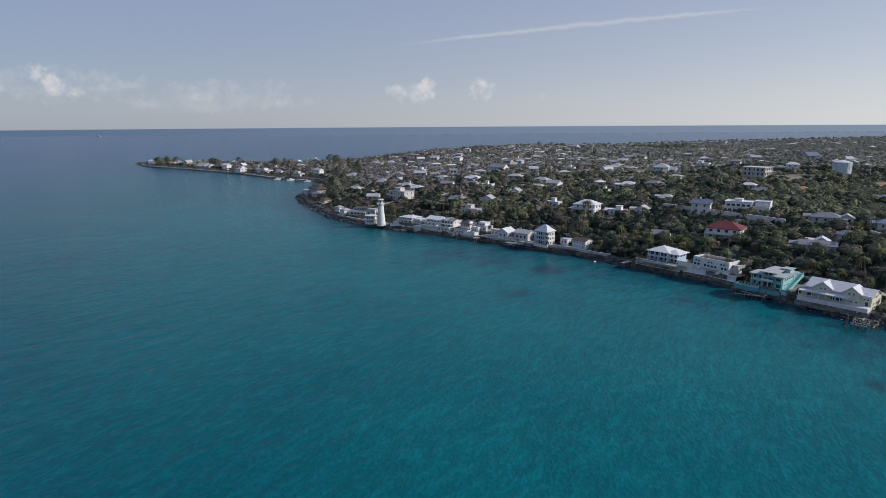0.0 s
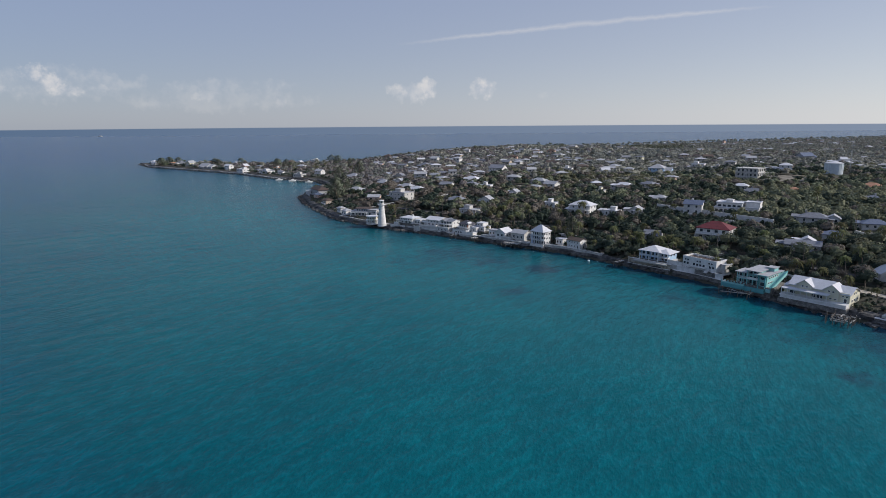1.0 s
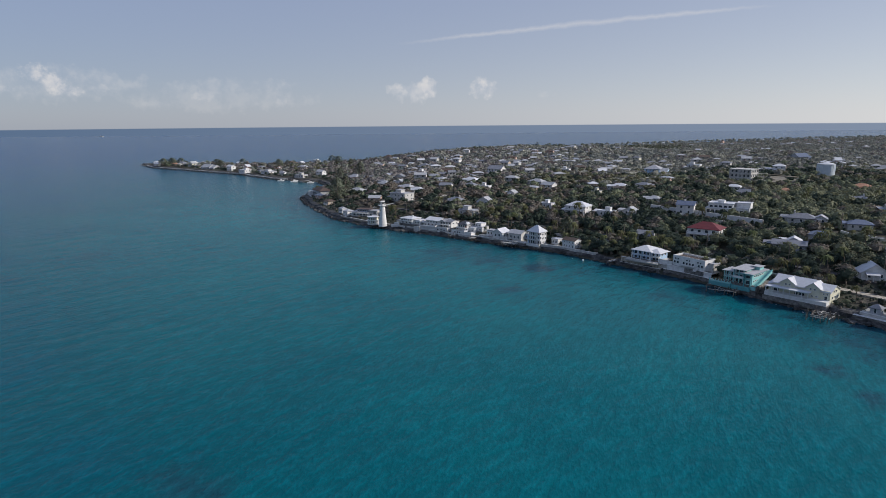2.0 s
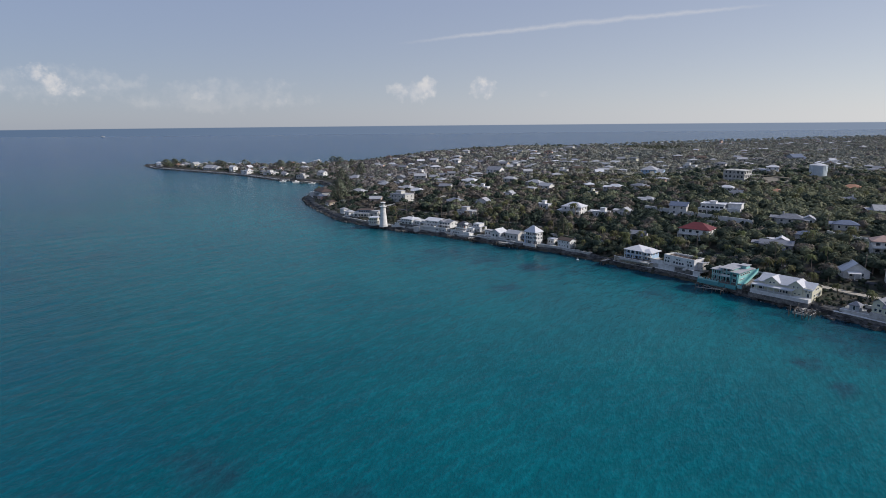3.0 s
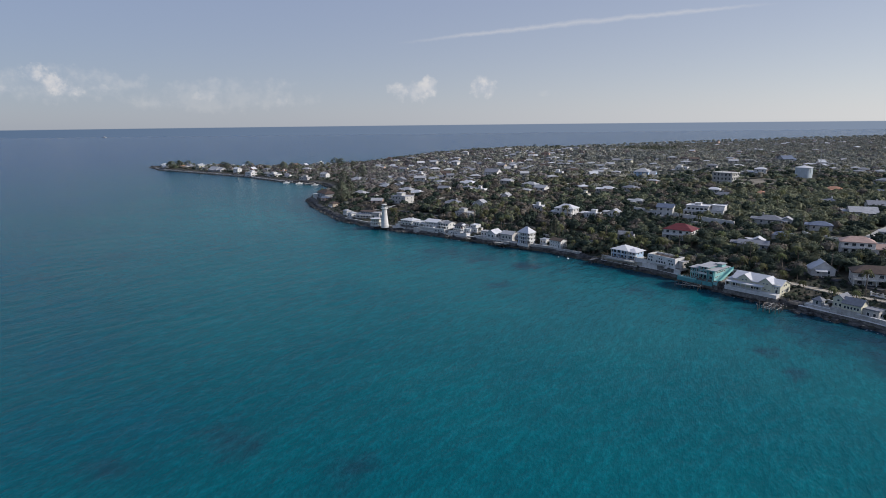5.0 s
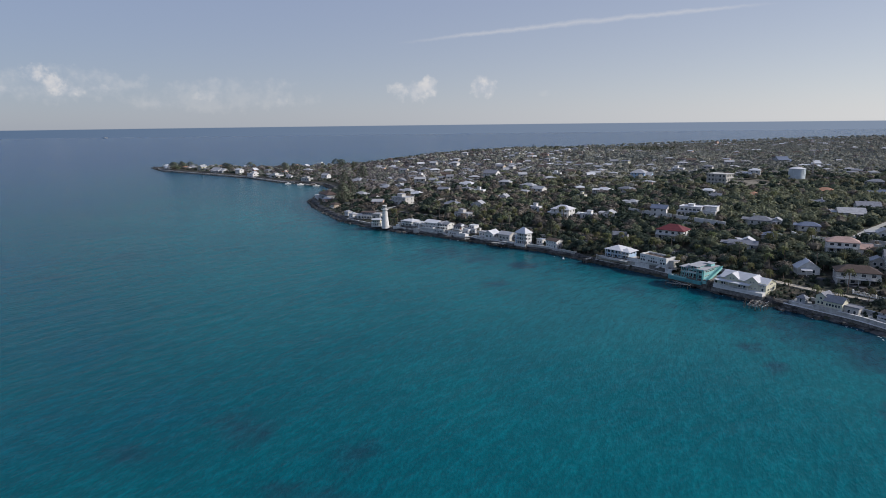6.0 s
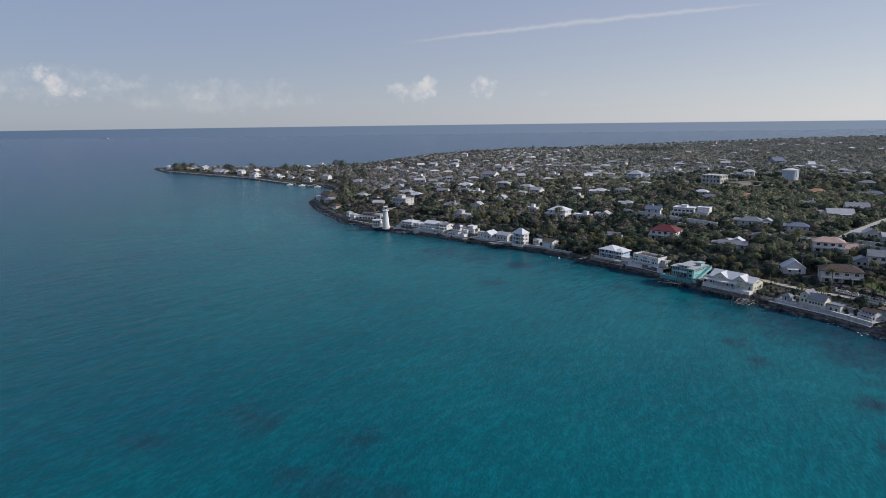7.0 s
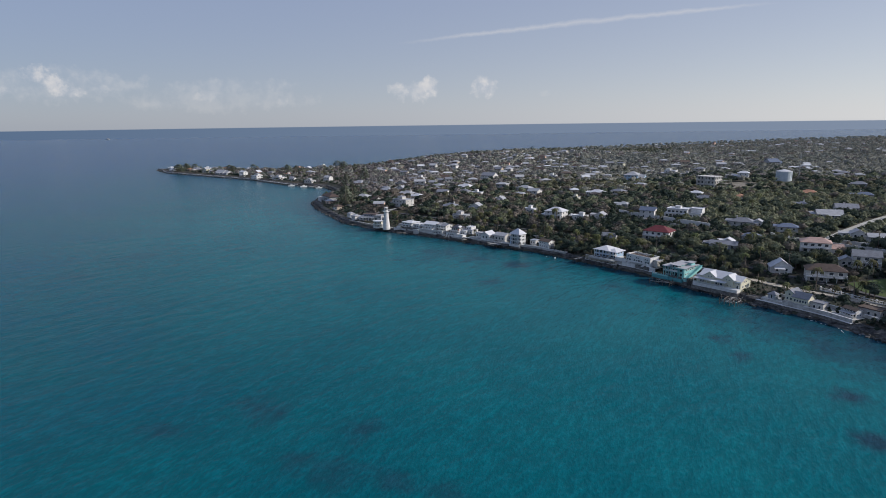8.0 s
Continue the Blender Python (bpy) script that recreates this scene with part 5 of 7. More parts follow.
villa("bungalow", "white bungalow with terracotta roof", 221.5, 381.9, 16.3, -40, 5.6, 5.5, 1, WHITE, ROOF_TERRA, "hip", front=2)
villa("bungalow", "sprawling bungalow with grey hipped roofs", 176.1, 289.6, 12.7, -34, 12.4, 8.0, 1, OLDWHITE, ROOF_GREY, "hip", front=8)
villa("bungalow", "white garage with pale gable", 186.8, 284.5, 12.8, -34, 5.6, 5.5, 1, WHITE, ROOF_LIGHT, "gable_y", front=8)
villa("bungalow", "white house with slate-blue roof and wide windows", 166.4, 254.2, 10.5, -30, 8.7, 5.6, 1, WHITE, ROOF_BLUE, "hip", front=8)
villa("bungalow", "bungalow with steep slate-blue hipped roof", 192.1, 266.7, 13.0, -25, 10.2, 6.6, 1, OLDWHITE, ROOF_BLUE, "hip", front=8)
villa("bungalow", "white cottage with a broad white gable roof", 152.9, 197.4, 6.8, -18, 8.7, 6.5, 1, WHITE, ROOF_WHITE, "gable_y", pitch=0.36, front=14)
villa("bungalow", "white bungalow with terracotta hipped roof", 276.7, 393.1, 17.3, -35, 10.1, 6.5, 1, WHITE, ROOF_TERRA, "hip", front=2)
villa("bungalow", "white bungalow with grey roof", 244.4, 340.9, 15.7, -35, 5.6, 5.5, 1, WHITE, ROOF_GREY, "hip", front=8)
villa("bungalow", "long low house with pale roof", 231.9, 296.2, 15.2, -20, 13.7, 8.8, 1, OLDWHITE, ROOF_LIGHT, "gable", front=8)
villa("bungalow", "low house with grey gabled roof", 254.4, 314.3, 16.4, -20, 12.5, 8.0, 1, OLDWHITE, ROOF_GREY, "gable", front=8)
villa("bungalow", "grey house with grey hipped roof", 337.2, 426.1, 19.6, -30, 10.0, 6.5, 1, GREYWALL, ROOF_GREY, "hip", front=2)
villa("bungalow", "bungalow with dark blue-grey roof", 302.1, 367.2, 18.0, -30, 10.2, 6.6, 1, OLDWHITE, ROOF_BLUE, "hip", front=2)
villa("bungalow", "grey house with long grey gabled roof", 144.2, 242.9, 8.7, -32, 12.9, 5.5, 1, GREYWALL, ROOF_GREY, "gable", front=8)
villa("bungalow", "grey house with a white-edged front gable", 152.0, 245.9, 9.2, -32, 5.6, 5.5, 1, GREYWALL, ROOF_WHITE, "gable_y", front=8)
villa("villa", "cream house with broad brown hipped roof and wide balconies", 161.0, 183.9, 6.0, -24, 15.0, 8.2, 2, OLDWHITE, ROOF_BROWN, "hip", pitch=0.28, porch=False, front=14, shade=True, gw=1.7)
villa("villa", "long white house with faded pink tiled roof", 179.4, 221.2, 10.7, -27, 12.8, 7.7, 2, WHITE, ROOF_PINK, "hip", front=14, shade=True, gw=1.7, wing=5.1)
villa("bungalow", "white two-storey house with a pale front gable", 215.0, 238.7, 13.8, -20, 7.1, 5.5, 1, WHITE, ROOF_LIGHT, "gable_y", front=8)
villa("bungalow", "pale two-storey house with grey roof", 218.2, 229.8, 13.7, -22, 8.3, 5.5, 1, OLDWHITE, ROOF_LIGHT, "gable", front=8)
villa("villa", "pale house with stepped grey roofs", 186.4, 193.0, 9.8, -28, 10.6, 7.6, 2, OLDWHITE, ROOF_GREY, "gable", front=14, shade=True, gw=1.7)
villa("bungalow", "small pale outbuilding among garden trees", 183.3, 197.1, 9.6, -28, 5.6, 5.5, 1, OLDWHITE, ROOF_LIGHT, "gable_y", front=14)
villa("bungalow", "tall white gabled house among garden trees", 194.5, 679.3, 16.9, -35, 8.1, 5.5, 1, WHITE, ROOF_WHITE, "gable", front=2)
villa("bungalow", "long low white flat-roofed depot near the tank", 403.3, 627.4, 17.4, -10, 27.4, 13.0, 1, WHITE, ROOF_WHITE, "flat", front=2)
villa("hall", "hall with a blue metal roof", 395.1, 666.1, 18.4, 5, 13.3, 12.8, 2, GREYWALL, ROOF_BLUE, "gable", front=2, wing=5.3)
villa("bungalow", "white beach house at the headland tip", -447.6, 932.9, 3.1, -35, 11.4, 7.4, 1, WHITE, ROOF_WHITE, "hip", front=2)
villa("bungalow", "white beach house with grey roof", -410.3, 935.1, 3.7, -40, 12.9, 8.3, 1, WHITE, ROOF_GREY, "hip", front=2)
villa("villa", "cream beach house with pale gable", -373.8, 885.6, 3.4, -40, 9.7, 7.0, 2, CREAM, ROOF_LIGHT, "gable_y", front=2)
villa("boathouse", "long grey boathouse among garden trees", -343.0, 852.5, 3.2, -36, 19.5, 13.0, 1, GREYWALL, ROOF_LIGHT, "gable", front=2, wing=7.8)
villa("villa", "white beach house with white roof", -292.7, 812.8, 3.3, -36, 10.0, 7.2, 2, WHITE, ROOF_WHITE, "gable", front=2)
villa("villa", "white two-storey flat-roofed beach house", -265.7, 779.7, 0.8, -40, 13.9, 10.0, 2, WHITE, ROOF_WHITE, "flat", front=2)
villa("bungalow", "long low white beach house", -228.2, 751.8, 3.3, -40, 17.3, 11.1, 1, WHITE, ROOF_LIGHT, "flat", front=2)
villa("bungalow", "white house among palms among garden trees", -383.9, 952.5, 3.3, -40, 8.8, 5.6, 1, WHITE, ROOF_LIGHT, "hip", front=2)
villa("bungalow", "white gabled house among palms", -319.4, 932.4, 3.3, -40, 8.6, 5.5, 1, WHITE, ROOF_WHITE, "gable", front=2)
villa("bungalow", "small white gabled house among garden trees", -221.0, 920.6, 3.3, -30, 8.5, 5.5, 1, WHITE, ROOF_WHITE, "gable_y", front=2)
villa("bungalow", "low pink house among garden trees", -238.1, 923.6, 3.3, -30, 12.8, 8.2, 1, PINK, ROOF_PINK, "flat", front=2)
villa("bungalow", "grey house with pale roof", -197.8, 820.6, 4.4, -40, 12.6, 8.1, 1, GREYWALL, ROOF_LIGHT, "hip", front=2)
villa("bungalow", "weathered beach house among garden trees", -255.7, 830.3, 4.0, -40, 8.9, 5.8, 1, OLDWHITE, ROOF_GREY, "hip", front=2)
villa("boathouse", "low pale boathouse on the bay", -172.8, 695.6, 3.2, -30, 12.9, 8.3, 1, OLDWHITE, ROOF_LIGHT, "flat", front=2)
villa("bungalow", "white house behind the bay", -186.5, 943.6, 3.4, -40, 8.7, 5.6, 1, WHITE, ROOF_LIGHT, "hip", front=2)
villa("villa", "white house near the ridge", -201.7, 931.9, 3.4, -40, 10.2, 7.4, 2, WHITE, ROOF_WHITE, "flat", front=2)
villa("bungalow", "white beach house on the low headland among palms", -466.1, 969.8, 3.3, -40, 11.3, 7.2, 1, WHITE, ROOF_WHITE, "hip", front=2)
villa("bungalow", "white beach house on the low headland among palms", -420.7, 960.7, 3.4, -33, 9.6, 6.1, 1, WHITE, ROOF_LIGHT, "gable", front=2)
villa("bungalow", "white beach house on the low headland among palms", -395.3, 942.0, 3.5, -26, 11.1, 7.1, 1, WHITE, ROOF_WHITE, "flat", front=2)
villa("bungalow", "white beach house on the low headland among palms", -363.5, 939.3, 3.3, -33, 9.4, 6.0, 1, WHITE, ROOF_TERRA, "hip", front=2)
villa("villa", "white beach house on the low headland among palms", -149.4, 704.7, 3.6, -33, 9.6, 6.9, 2, WHITE, ROOF_LIGHT, "gable", front=2)
villa("bungalow", "white beach house on the low headland among palms", -222.5, 793.2, 3.9, -26, 8.1, 5.5, 1, WHITE, ROOF_TERRA, "flat", front=2)
villa("bungalow", "pinkish beach house on the low headland among palms", -279.9, 841.7, 3.9, -40, 9.9, 6.4, 1, PINK, ROOF_WHITE, "gable_y", front=2)
villa("bungalow", "white beach house on the low headland among palms", -341.3, 937.2, 3.2, -33, 9.3, 6.0, 1, WHITE, ROOF_LIGHT, "hip", front=2)
villa("bungalow", "weathered bungalow with pale grey roof above the bay", -103.3, 649.9, 5.0, -45, 14.6, 9.4, 1, OLDWHITE, ROOF_LIGHT, "hip", front=2)
villa("bungalow", "white bungalow with grey roof above the bay", -58.6, 535.1, 10.1, -36, 7.5, 5.5, 1, WHITE, ROOF_GREY, "hip", front=2)
villa("bungalow", "white bungalow with white roof above the bay", -57.4, 606.2, 9.9, -27, 7.4, 5.5, 1, WHITE, ROOF_WHITE, "gable", front=2)
villa("bungalow", "weathered bungalow with grey roof above the bay", -45.7, 559.4, 11.4, -18, 10.3, 6.6, 1, OLDWHITE, ROOF_GREY, "gable_y", front=2)
villa("bungalow", "white bungalow with pale grey roof above the bay", -35.4, 480.7, 10.6, -36, 11.1, 7.2, 1, WHITE, ROOF_LIGHT, "hip", front=2)
villa("bungalow", "weathered bungalow with grey roof above the bay", -4.1, 573.4, 13.1, -27, 7.1, 5.5, 1, OLDWHITE, ROOF_GREY, "gable", front=2)
villa("bungalow", "white bungalow with grey roof above the bay", -6.2, 492.7, 13.1, -45, 7.1, 5.5, 1, WHITE, ROOF_GREY, "hip", front=2)
villa("bungalow", "white bungalow with pale grey roof above the bay", -92.8, 803.8, 8.3, -27, 12.3, 7.9, 1, WHITE, ROOF_LIGHT, "gable", front=2)
villa("bungalow", "white bungalow with grey roof above the bay", -30.1, 690.5, 14.2, -18, 7.4, 5.5, 1, WHITE, ROOF_GREY, "gable_y", front=2)
villa("bungalow", "white bungalow with grey roof above the bay", 18.9, 529.6, 14.4, -36, 10.2, 6.6, 1, WHITE, ROOF_GREY, "hip", front=2)
villa("bungalow", "white bungalow with pale grey roof above the bay", 30.1, 635.8, 14.6, -27, 7.7, 5.5, 1, WHITE, ROOF_LIGHT, "gable", front=2)
villa("bungalow", "weathered bungalow with pale grey roof above the bay", 53.0, 799.2, 18.2, -18, 8.4, 5.5, 1, OLDWHITE, ROOF_LIGHT, "gable_y", front=2)
villa("bungalow", "white bungalow with grey roof above the bay", -18.5, 822.5, 15.0, -45, 7.0, 5.5, 1, WHITE, ROOF_GREY, "hip", front=2)
villa("bungalow", "white bungalow with white roof above the bay", 48.2, 588.6, 15.4, -36, 8.1, 5.5, 1, WHITE, ROOF_WHITE, "hip", front=2)
villa("bungalow", "white bungalow with pale grey roof above the bay", 22.4, 776.0, 17.7, -18, 6.8, 5.5, 1, WHITE, ROOF_LIGHT, "gable_y", front=2)
villa("bungalow", "white bungalow with pale grey roof above the bay", 36.0, 721.7, 17.6, -45, 6.2, 5.5, 1, WHITE, ROOF_LIGHT, "hip", front=2)


# -- walls, roads, piers and poles --
def shore_wall(y0, y1, off, z0, z1, mat, label, thick=0.45, posts=False):
    """A wall that follows the ledge between two places along it, a few metres inland."""
    sel = np.nonzero((EDGE[:, 1] > y0) & (EDGE[:, 1] < y1) & (EDGE[:, 0] > -130))[0]
    line = EDGE[sel] + LANDWARD[sel] * off
    for _ in range(10):
        line[1:-1] = (line[:-2] + 2 * line[1:-1] + line[2:]) / 4
    return free_wall("sea_wall", line, z0, z1, mat, label, thick, "sea wall", True)


def free_wall(name, line, z0, z1, mat, label, thick=0.3, category="wall", level=False, cap=None, open_side=0.0):
    line = np.array(line, float)
    d = np.gradient(line, axis=0)
    side = np.stack([d[:, 1], -d[:, 0]], 1) / np.linalg.norm(d, axis=1)[:, None] * thick / 2
    g = np.zeros(len(line)) if level else height(line[:, 0], line[:, 1])
    root = thing(name, line[0][0], line[0][1], 0, 0, label, category)
    org = np.array([line[0][0], line[0][1], 0])
    for nm, w, a, b, m in (("wall", 1.0, z0, z1, mat), ("coping", 1.35, z1, z1 + 0.12, cap or WHITE)):
        rows = [np.column_stack([line + side * s * w, g + h]) - org for s, h in ((1, a), (1, b), (-1, b), (-1, a))]
        n = len(line)
        i = (np.arange(3)[:, None] * n + np.arange(n - 1)[None, :]).reshape(-1)
        faces = [tuple(q) for q in np.stack([i, i + 1, i + n + 1, i + n], 1)] + [(0, n, 2 * n, 3 * n), (n - 1, 4 * n - 1, 3 * n - 1, 2 * n - 1)]
        ob = new(nm, mesh_of(nm, np.concatenate(rows), faces, m))
        ob.parent = root
    for (ax, ay), (bx, by) in zip(line[:-1:2], line[1::2]):
        keep_clear(ax, ay, math.degrees(math.atan2(by - ay, bx - ax)), -1, math.hypot(bx - ax, by - ay) + 1, -1.5, 1.0)
        if open_side:
            TREELESS.append((ax, ay, math.degrees(math.atan2(by - ay, bx - ax)), -5, math.hypot(bx - ax, by - ay) + 5, -open_side, 1))
    return root


shore_wall(139, 157, 1.1, 1.9, 3.4, SEAWALL, "stained pale sea wall along the terraces")
shore_wall(138, 172, 0.8, 0.1, 1.9, DARKSTONE, "dark rough footing under the pale sea walls", 1.2)
shore_wall(157, 171, 1.7, 1.6, 2.9, OLDWHITE, "low whitewashed sea wall beside the pier")
shore_wall(128, 168, 8.2, 2.0, 4.3, OLDWHITE, "low white garden wall above the sea terrace")
shore_wall(216, 234, 1.0, 2.2, 4.2, WHITE, "white sea wall with sloping stair end")
shore_wall(215, 235, 0.8, 0.2, 2.2, DARKSTONE, "rough stone footing under the white sea wall", 0.9)
shore_wall(235, 252, 1.1, 1.7, 4.0, STONE, "rough limestone sea wall")
shore_wall(235, 252, 0.9, 0.1, 1.7, DARKSTONE, "dark footing under the limestone wall", 1.0)
shore_wall(262, 290, 1.1, 0.2, 3.0, SEAWALL, "pale sea wall and landing")
shore_wall(291, 314, 1.1, 0.2, 2.6, SEAWALL, "weathered sea wall under the cottages")
shore_wall(314, 321, 1.0, 0.2, 2.5, OLDWHITE, "weathered white sea wall below the stair house")
shore_wall(321, 331, 0.9, 0.2, 2.2, WHITE, "tall white sea wall below the dark-roofed house")
shore_wall(331, 341, 1.1, 0.2, 2.6, OLDWHITE, "stepped white sea wall below the twin gables")
shore_wall(341, 346, 1.4, 0.2, 2.6, SEAWALL, "low stained sea wall between the villas")
shore_wall(346, 354, 0.9, 0.2, 2.8, WHITE, "white curved sea wall below the low villa")
sel = np.nonzero((EDGE[:, 0] < -150) & (EDGE[:, 1] > 692) & (EDGE[:, 0] > -470))[0][::3]
free_wall("sea_wall", EDGE[sel] - LANDWARD[sel] * 0.6, 0.1, 1.7, SEAWALL, "low pale sea wall and landings along the headland", 0.8, "sea wall", True)
shore_wall(440, 452, 6.5, 1.0, 3.6, WHITE, "white garden wall on the point")
shore_wall(500, 530, 5.0, 1.0, 3.2, OLDWHITE, "weathered wall round the tip of the point")
shore_wall(354, 392, 1.4, 0.2, 2.6, STONE, "low stone sea wall")


def shore_terrace(y0, y1, off, wide, mat, label, top):
    """A paved strip behind the sea wall."""
    sel = np.nonzero((EDGE[:, 1] > y0) & (EDGE[:, 1] < y1) & (EDGE[:, 0] > -130))[0]
    a, b = EDGE[sel] + LANDWARD[sel] * off, EDGE[sel] + LANDWARD[sel] * (off + wide)
    for _ in range(10):
        for q in (a, b):
            q[1:-1] = (q[:-2] + 2 * q[1:-1] + q[2:]) / 4
    rows = [np.column_stack([q, np.full(len(q), zz)]) for q, zz in ((a, 0.8), (a, top), (b, top + 0.1), (b, 0.8))]
    n = len(a)
    i = (np.arange(3)[:, None] * n + np.arange(n - 1)[None, :]).reshape(-1)
    tagged(new("pavement", mesh_of("pavement", np.concatenate(rows), np.stack([i, i + 1, i + n + 1, i + n], 1), mat)), label, "terrace", kind="structure")


shore_terrace(139, 171, 2.0, 6.0, PAVING, "pale paved terrace above the sea wall", 3.0)
shore_terrace(216, 236, 1.1, 5.0, PAVING, "pale paved terrace below the flat-roofed house", 3.9)
shore_terrace(262, 290, 1.4, 6.2, PAVING, "pale landing and terrace beside the sea", 2.6)
shore_terrace(236, 251, 1.2, 4.4, STONE, "rough stone-paved yard behind the limestone wall", 3.6)
shore_terrace(291, 313, 1.4, 6.2, PAVING, "pale terrace below the cottages", 2.7)
shore_terrace(398, 452, 2.0, 8.0, RUBBLE, "pale broken limestone terrace on the point", 2.0)
shore_terrace(456, 548, 2.4, 9.0, RUBBLE, "pale rubble terrace round the tip of the point", 2.0)
shore_terrace(313, 352, 1.2, 7.0, PAVING, "long pale terrace below the villas", 2.4)


terrace("sea_terrace", 20.5, 312.5, -42, 0, 6.5, 0, 4.5, 0.4, 3.1, SEAWALL, "stepped grey sea terrace with a low parapet", 0.5)
terrace("sea_terrace", 25.5, 307.6, -42, 0, 5.0, 0, 3.2, 0.4, 2.5, STONE, "rough stone landing above the rocks", 0.4)
terrace("sea_terrace", 30.5, 303.6, -42, 0, 5.5, 0, 5.0, 0.4, 3.3, OLDWHITE, "weathered white terrace below the cottage", 0.6)
terrace("sea_terrace", 12.8, 318.2, -42, 0, 4.5, 0, 3.8, 0.4, 3.6, WHITE, "white terrace beside the landing stage", 0.5)
terrace("sea_terrace", -17.0, 341.0, -38, 0, 4.5, 0, 4.0, 0.4, 3.4, OLDWHITE, "low white terrace between the villas", 0.4)


def annexe(x, y, rot, w, d, h, mat, roof, label, kind="flat"):
    if 280 < y < 352:
        x, y, h = x + 3.4, y + 4.6, min(h, 2.7)
    z = max(2.4, float(height(x, y)))
    r = site("annexe", x, y, z, rot, label, w, d, 2, 0.3)
    wall(r, 0, w, 0, d, 0, h, mat)
    if kind == "flat":
        flat_roof(r, 0, w, 0, d, h, roof, 0.2, 0.2)
    elif kind == "hip":
        hip_roof(r, 0, w, 0, d, h, 0.25 * d, roof, 0.4)
    else:
        gable_roof(r, 0, w, 0, d, h, 0.3 * w, roof, 0.3, "y", gable=mat)
    window_row(r, "f", 0.3, w - 0.3, max(1, int(w / 2)), 0, 0.7, 1.0, 1.3)
    window_row(r, "r", 0.3, d - 0.3, 1, w, 0.8, 1.0, 1.2)


annexe(40.2, 296.4, -46, 3.6, 5.0, 3.2, LILAC, ROOF_LIGHT, "blue-grey side wing beside the tall house")
annexe(52.8, 284.0, -50, 4.2, 3.6, 2.6, WHITE, ROOF_WHITE, "small white garden store beside the sea")
annexe(63.0, 276.5, -50, 3.6, 4.0, 2.6, OLDWHITE, ROOF_LIGHT, "low white shed beside palms")
annexe(21.4, 309.8, -42, 4.6, 4.2, 4.4, WHITE, ROOF_LIGHT, "white two-level annexe with a flat roof")
annexe(28.8, 306.6, -42, 4.0, 4.2, 3.0, OLDWHITE, ROOF_GREY, "weathered annexe with grey roof", "hip")
annexe(12.4, 317.6, -42, 3.4, 4.4, 3.6, WHITE, ROOF_WHITE, "white stair house beside the dark-roofed house")
annexe(-14.6, 340.0, -38, 3.8, 4.4, 2.8, WHITE, ROOF_WHITE, "white garage with a flat roof")
annexe(-31.5, 349.6, -38, 4.2, 4.0, 2.6, CREAM, ROOF_LIGHT, "cream cabana beside the lighthouse")
annexe(146.4, 158.0, -58, 6.5, 4.0, 2.8, OLDWHITE, ROOF_GREY, "low outbuilding with flat grey roof")
annexe(159.0, 146.5, -60, 7.5, 5.0, 2.8, OLDWHITE, ROOF_BROWN, "low building with flat brown roof behind the beach house")
annexe(-68.0, 396.0, -48, 5.5, 5.0, 3.0, WHITE, ROOF_LIGHT, "white annexe on the point", "hip")
annexe(-92.0, 452.0, -55, 8.0, 6.0, 3.0, TAN, ROOF_BROWN, "tan house under casuarinas on the point", "hip")
annexe(-106.0, 490.0, -58, 8.0, 6.0, 3.0, PINK, ROOF_LIGHT, "pinkish house on the rocky point", "hip")


def inland_line(y0, y1, off, every=3):
    sel = np.nonzero((EDGE[:, 1] > y0) & (EDGE[:, 1] < y1) & (EDGE[:, 0] > -110))[0][::every]
    line = EDGE[sel] + LANDWARD[sel] * off
    for _ in range(30):
        line[1:-1] = (line[:-2] + 2 * line[1:-1] + line[2:]) / 4
    return [tuple(q) for q in line]


ribbon("road", inland_line(20, 400, 33, 6), 4.6, ASPHALT, "narrow asphalt coast road behind the shore houses", "road")
ribbon("road_1", [(192, 262), (192, 245), (201, 231), (212, 210), (232, 175)], 6.0, ASPHALT, "asphalt side road between garden walls", "road")
DRIVE = [(142, 194), (149, 182), (155.2, 173), (162, 166.6), (167, 158), (172, 146)]
ribbon("drive", DRIVE, 3.6, STONE, "pale paved lane behind the sea terraces", "road", 0.25)
ROAD_SIDE = [(186, 262), (188, 245), (197, 231), (208, 210), (228, 175)]
for line, wide in ((DRIVE, 9), (ROAD_SIDE, 14)):
    for (ax, ay), (bx, by) in zip(line, line[1:]):
        TREELESS.append((ax, ay, math.degrees(math.atan2(by - ay, bx - ax)), -2, math.hypot(bx - ax, by - ay) + 2, -wide, 4))
free_wall("garden_wall", [(189.5, 251), (194, 241), (204, 226), (214, 211)], -0.4, 1.3, OLDWHITE, "pale garden wall along the side road", 0.3, open_side=9.0)
free_wall("garden_wall", [(128, 214), (134, 206), (139, 199)], -0.4, 1.3, OLDWHITE, "pale wall beside the paved lane", 0.3, open_side=5.0)
ribbon("road_2", [(203, 238), (224, 256), (264, 285), (320, 320)], 7.0, PAVING, "pale dusty road up the slope", "road")
ribbon("track", [(225, 436), (257, 431), (274, 402), (300, 378), (350, 350)], 6.0, LAWN, "mown green track below the tank", "track")
ribbon("road_3", [(300, 520), (240, 505), (150, 520), (60, 470), (-20, 420), (-60, 405)], 5.0, PAVING, "pale lane through the scrub", "road")
free_wall("garden_wall", [(124.5, 343.0), (129.7, 334.0), (135.7, 326.0), (142.5, 318.5), (147.5, 310.5), (153.4, 302.5), (158.7, 296.5), (163.8, 289.1)], -0.5, 2.5, WHITE, "long white retaining wall on the slope", 0.4, open_side=14.0)
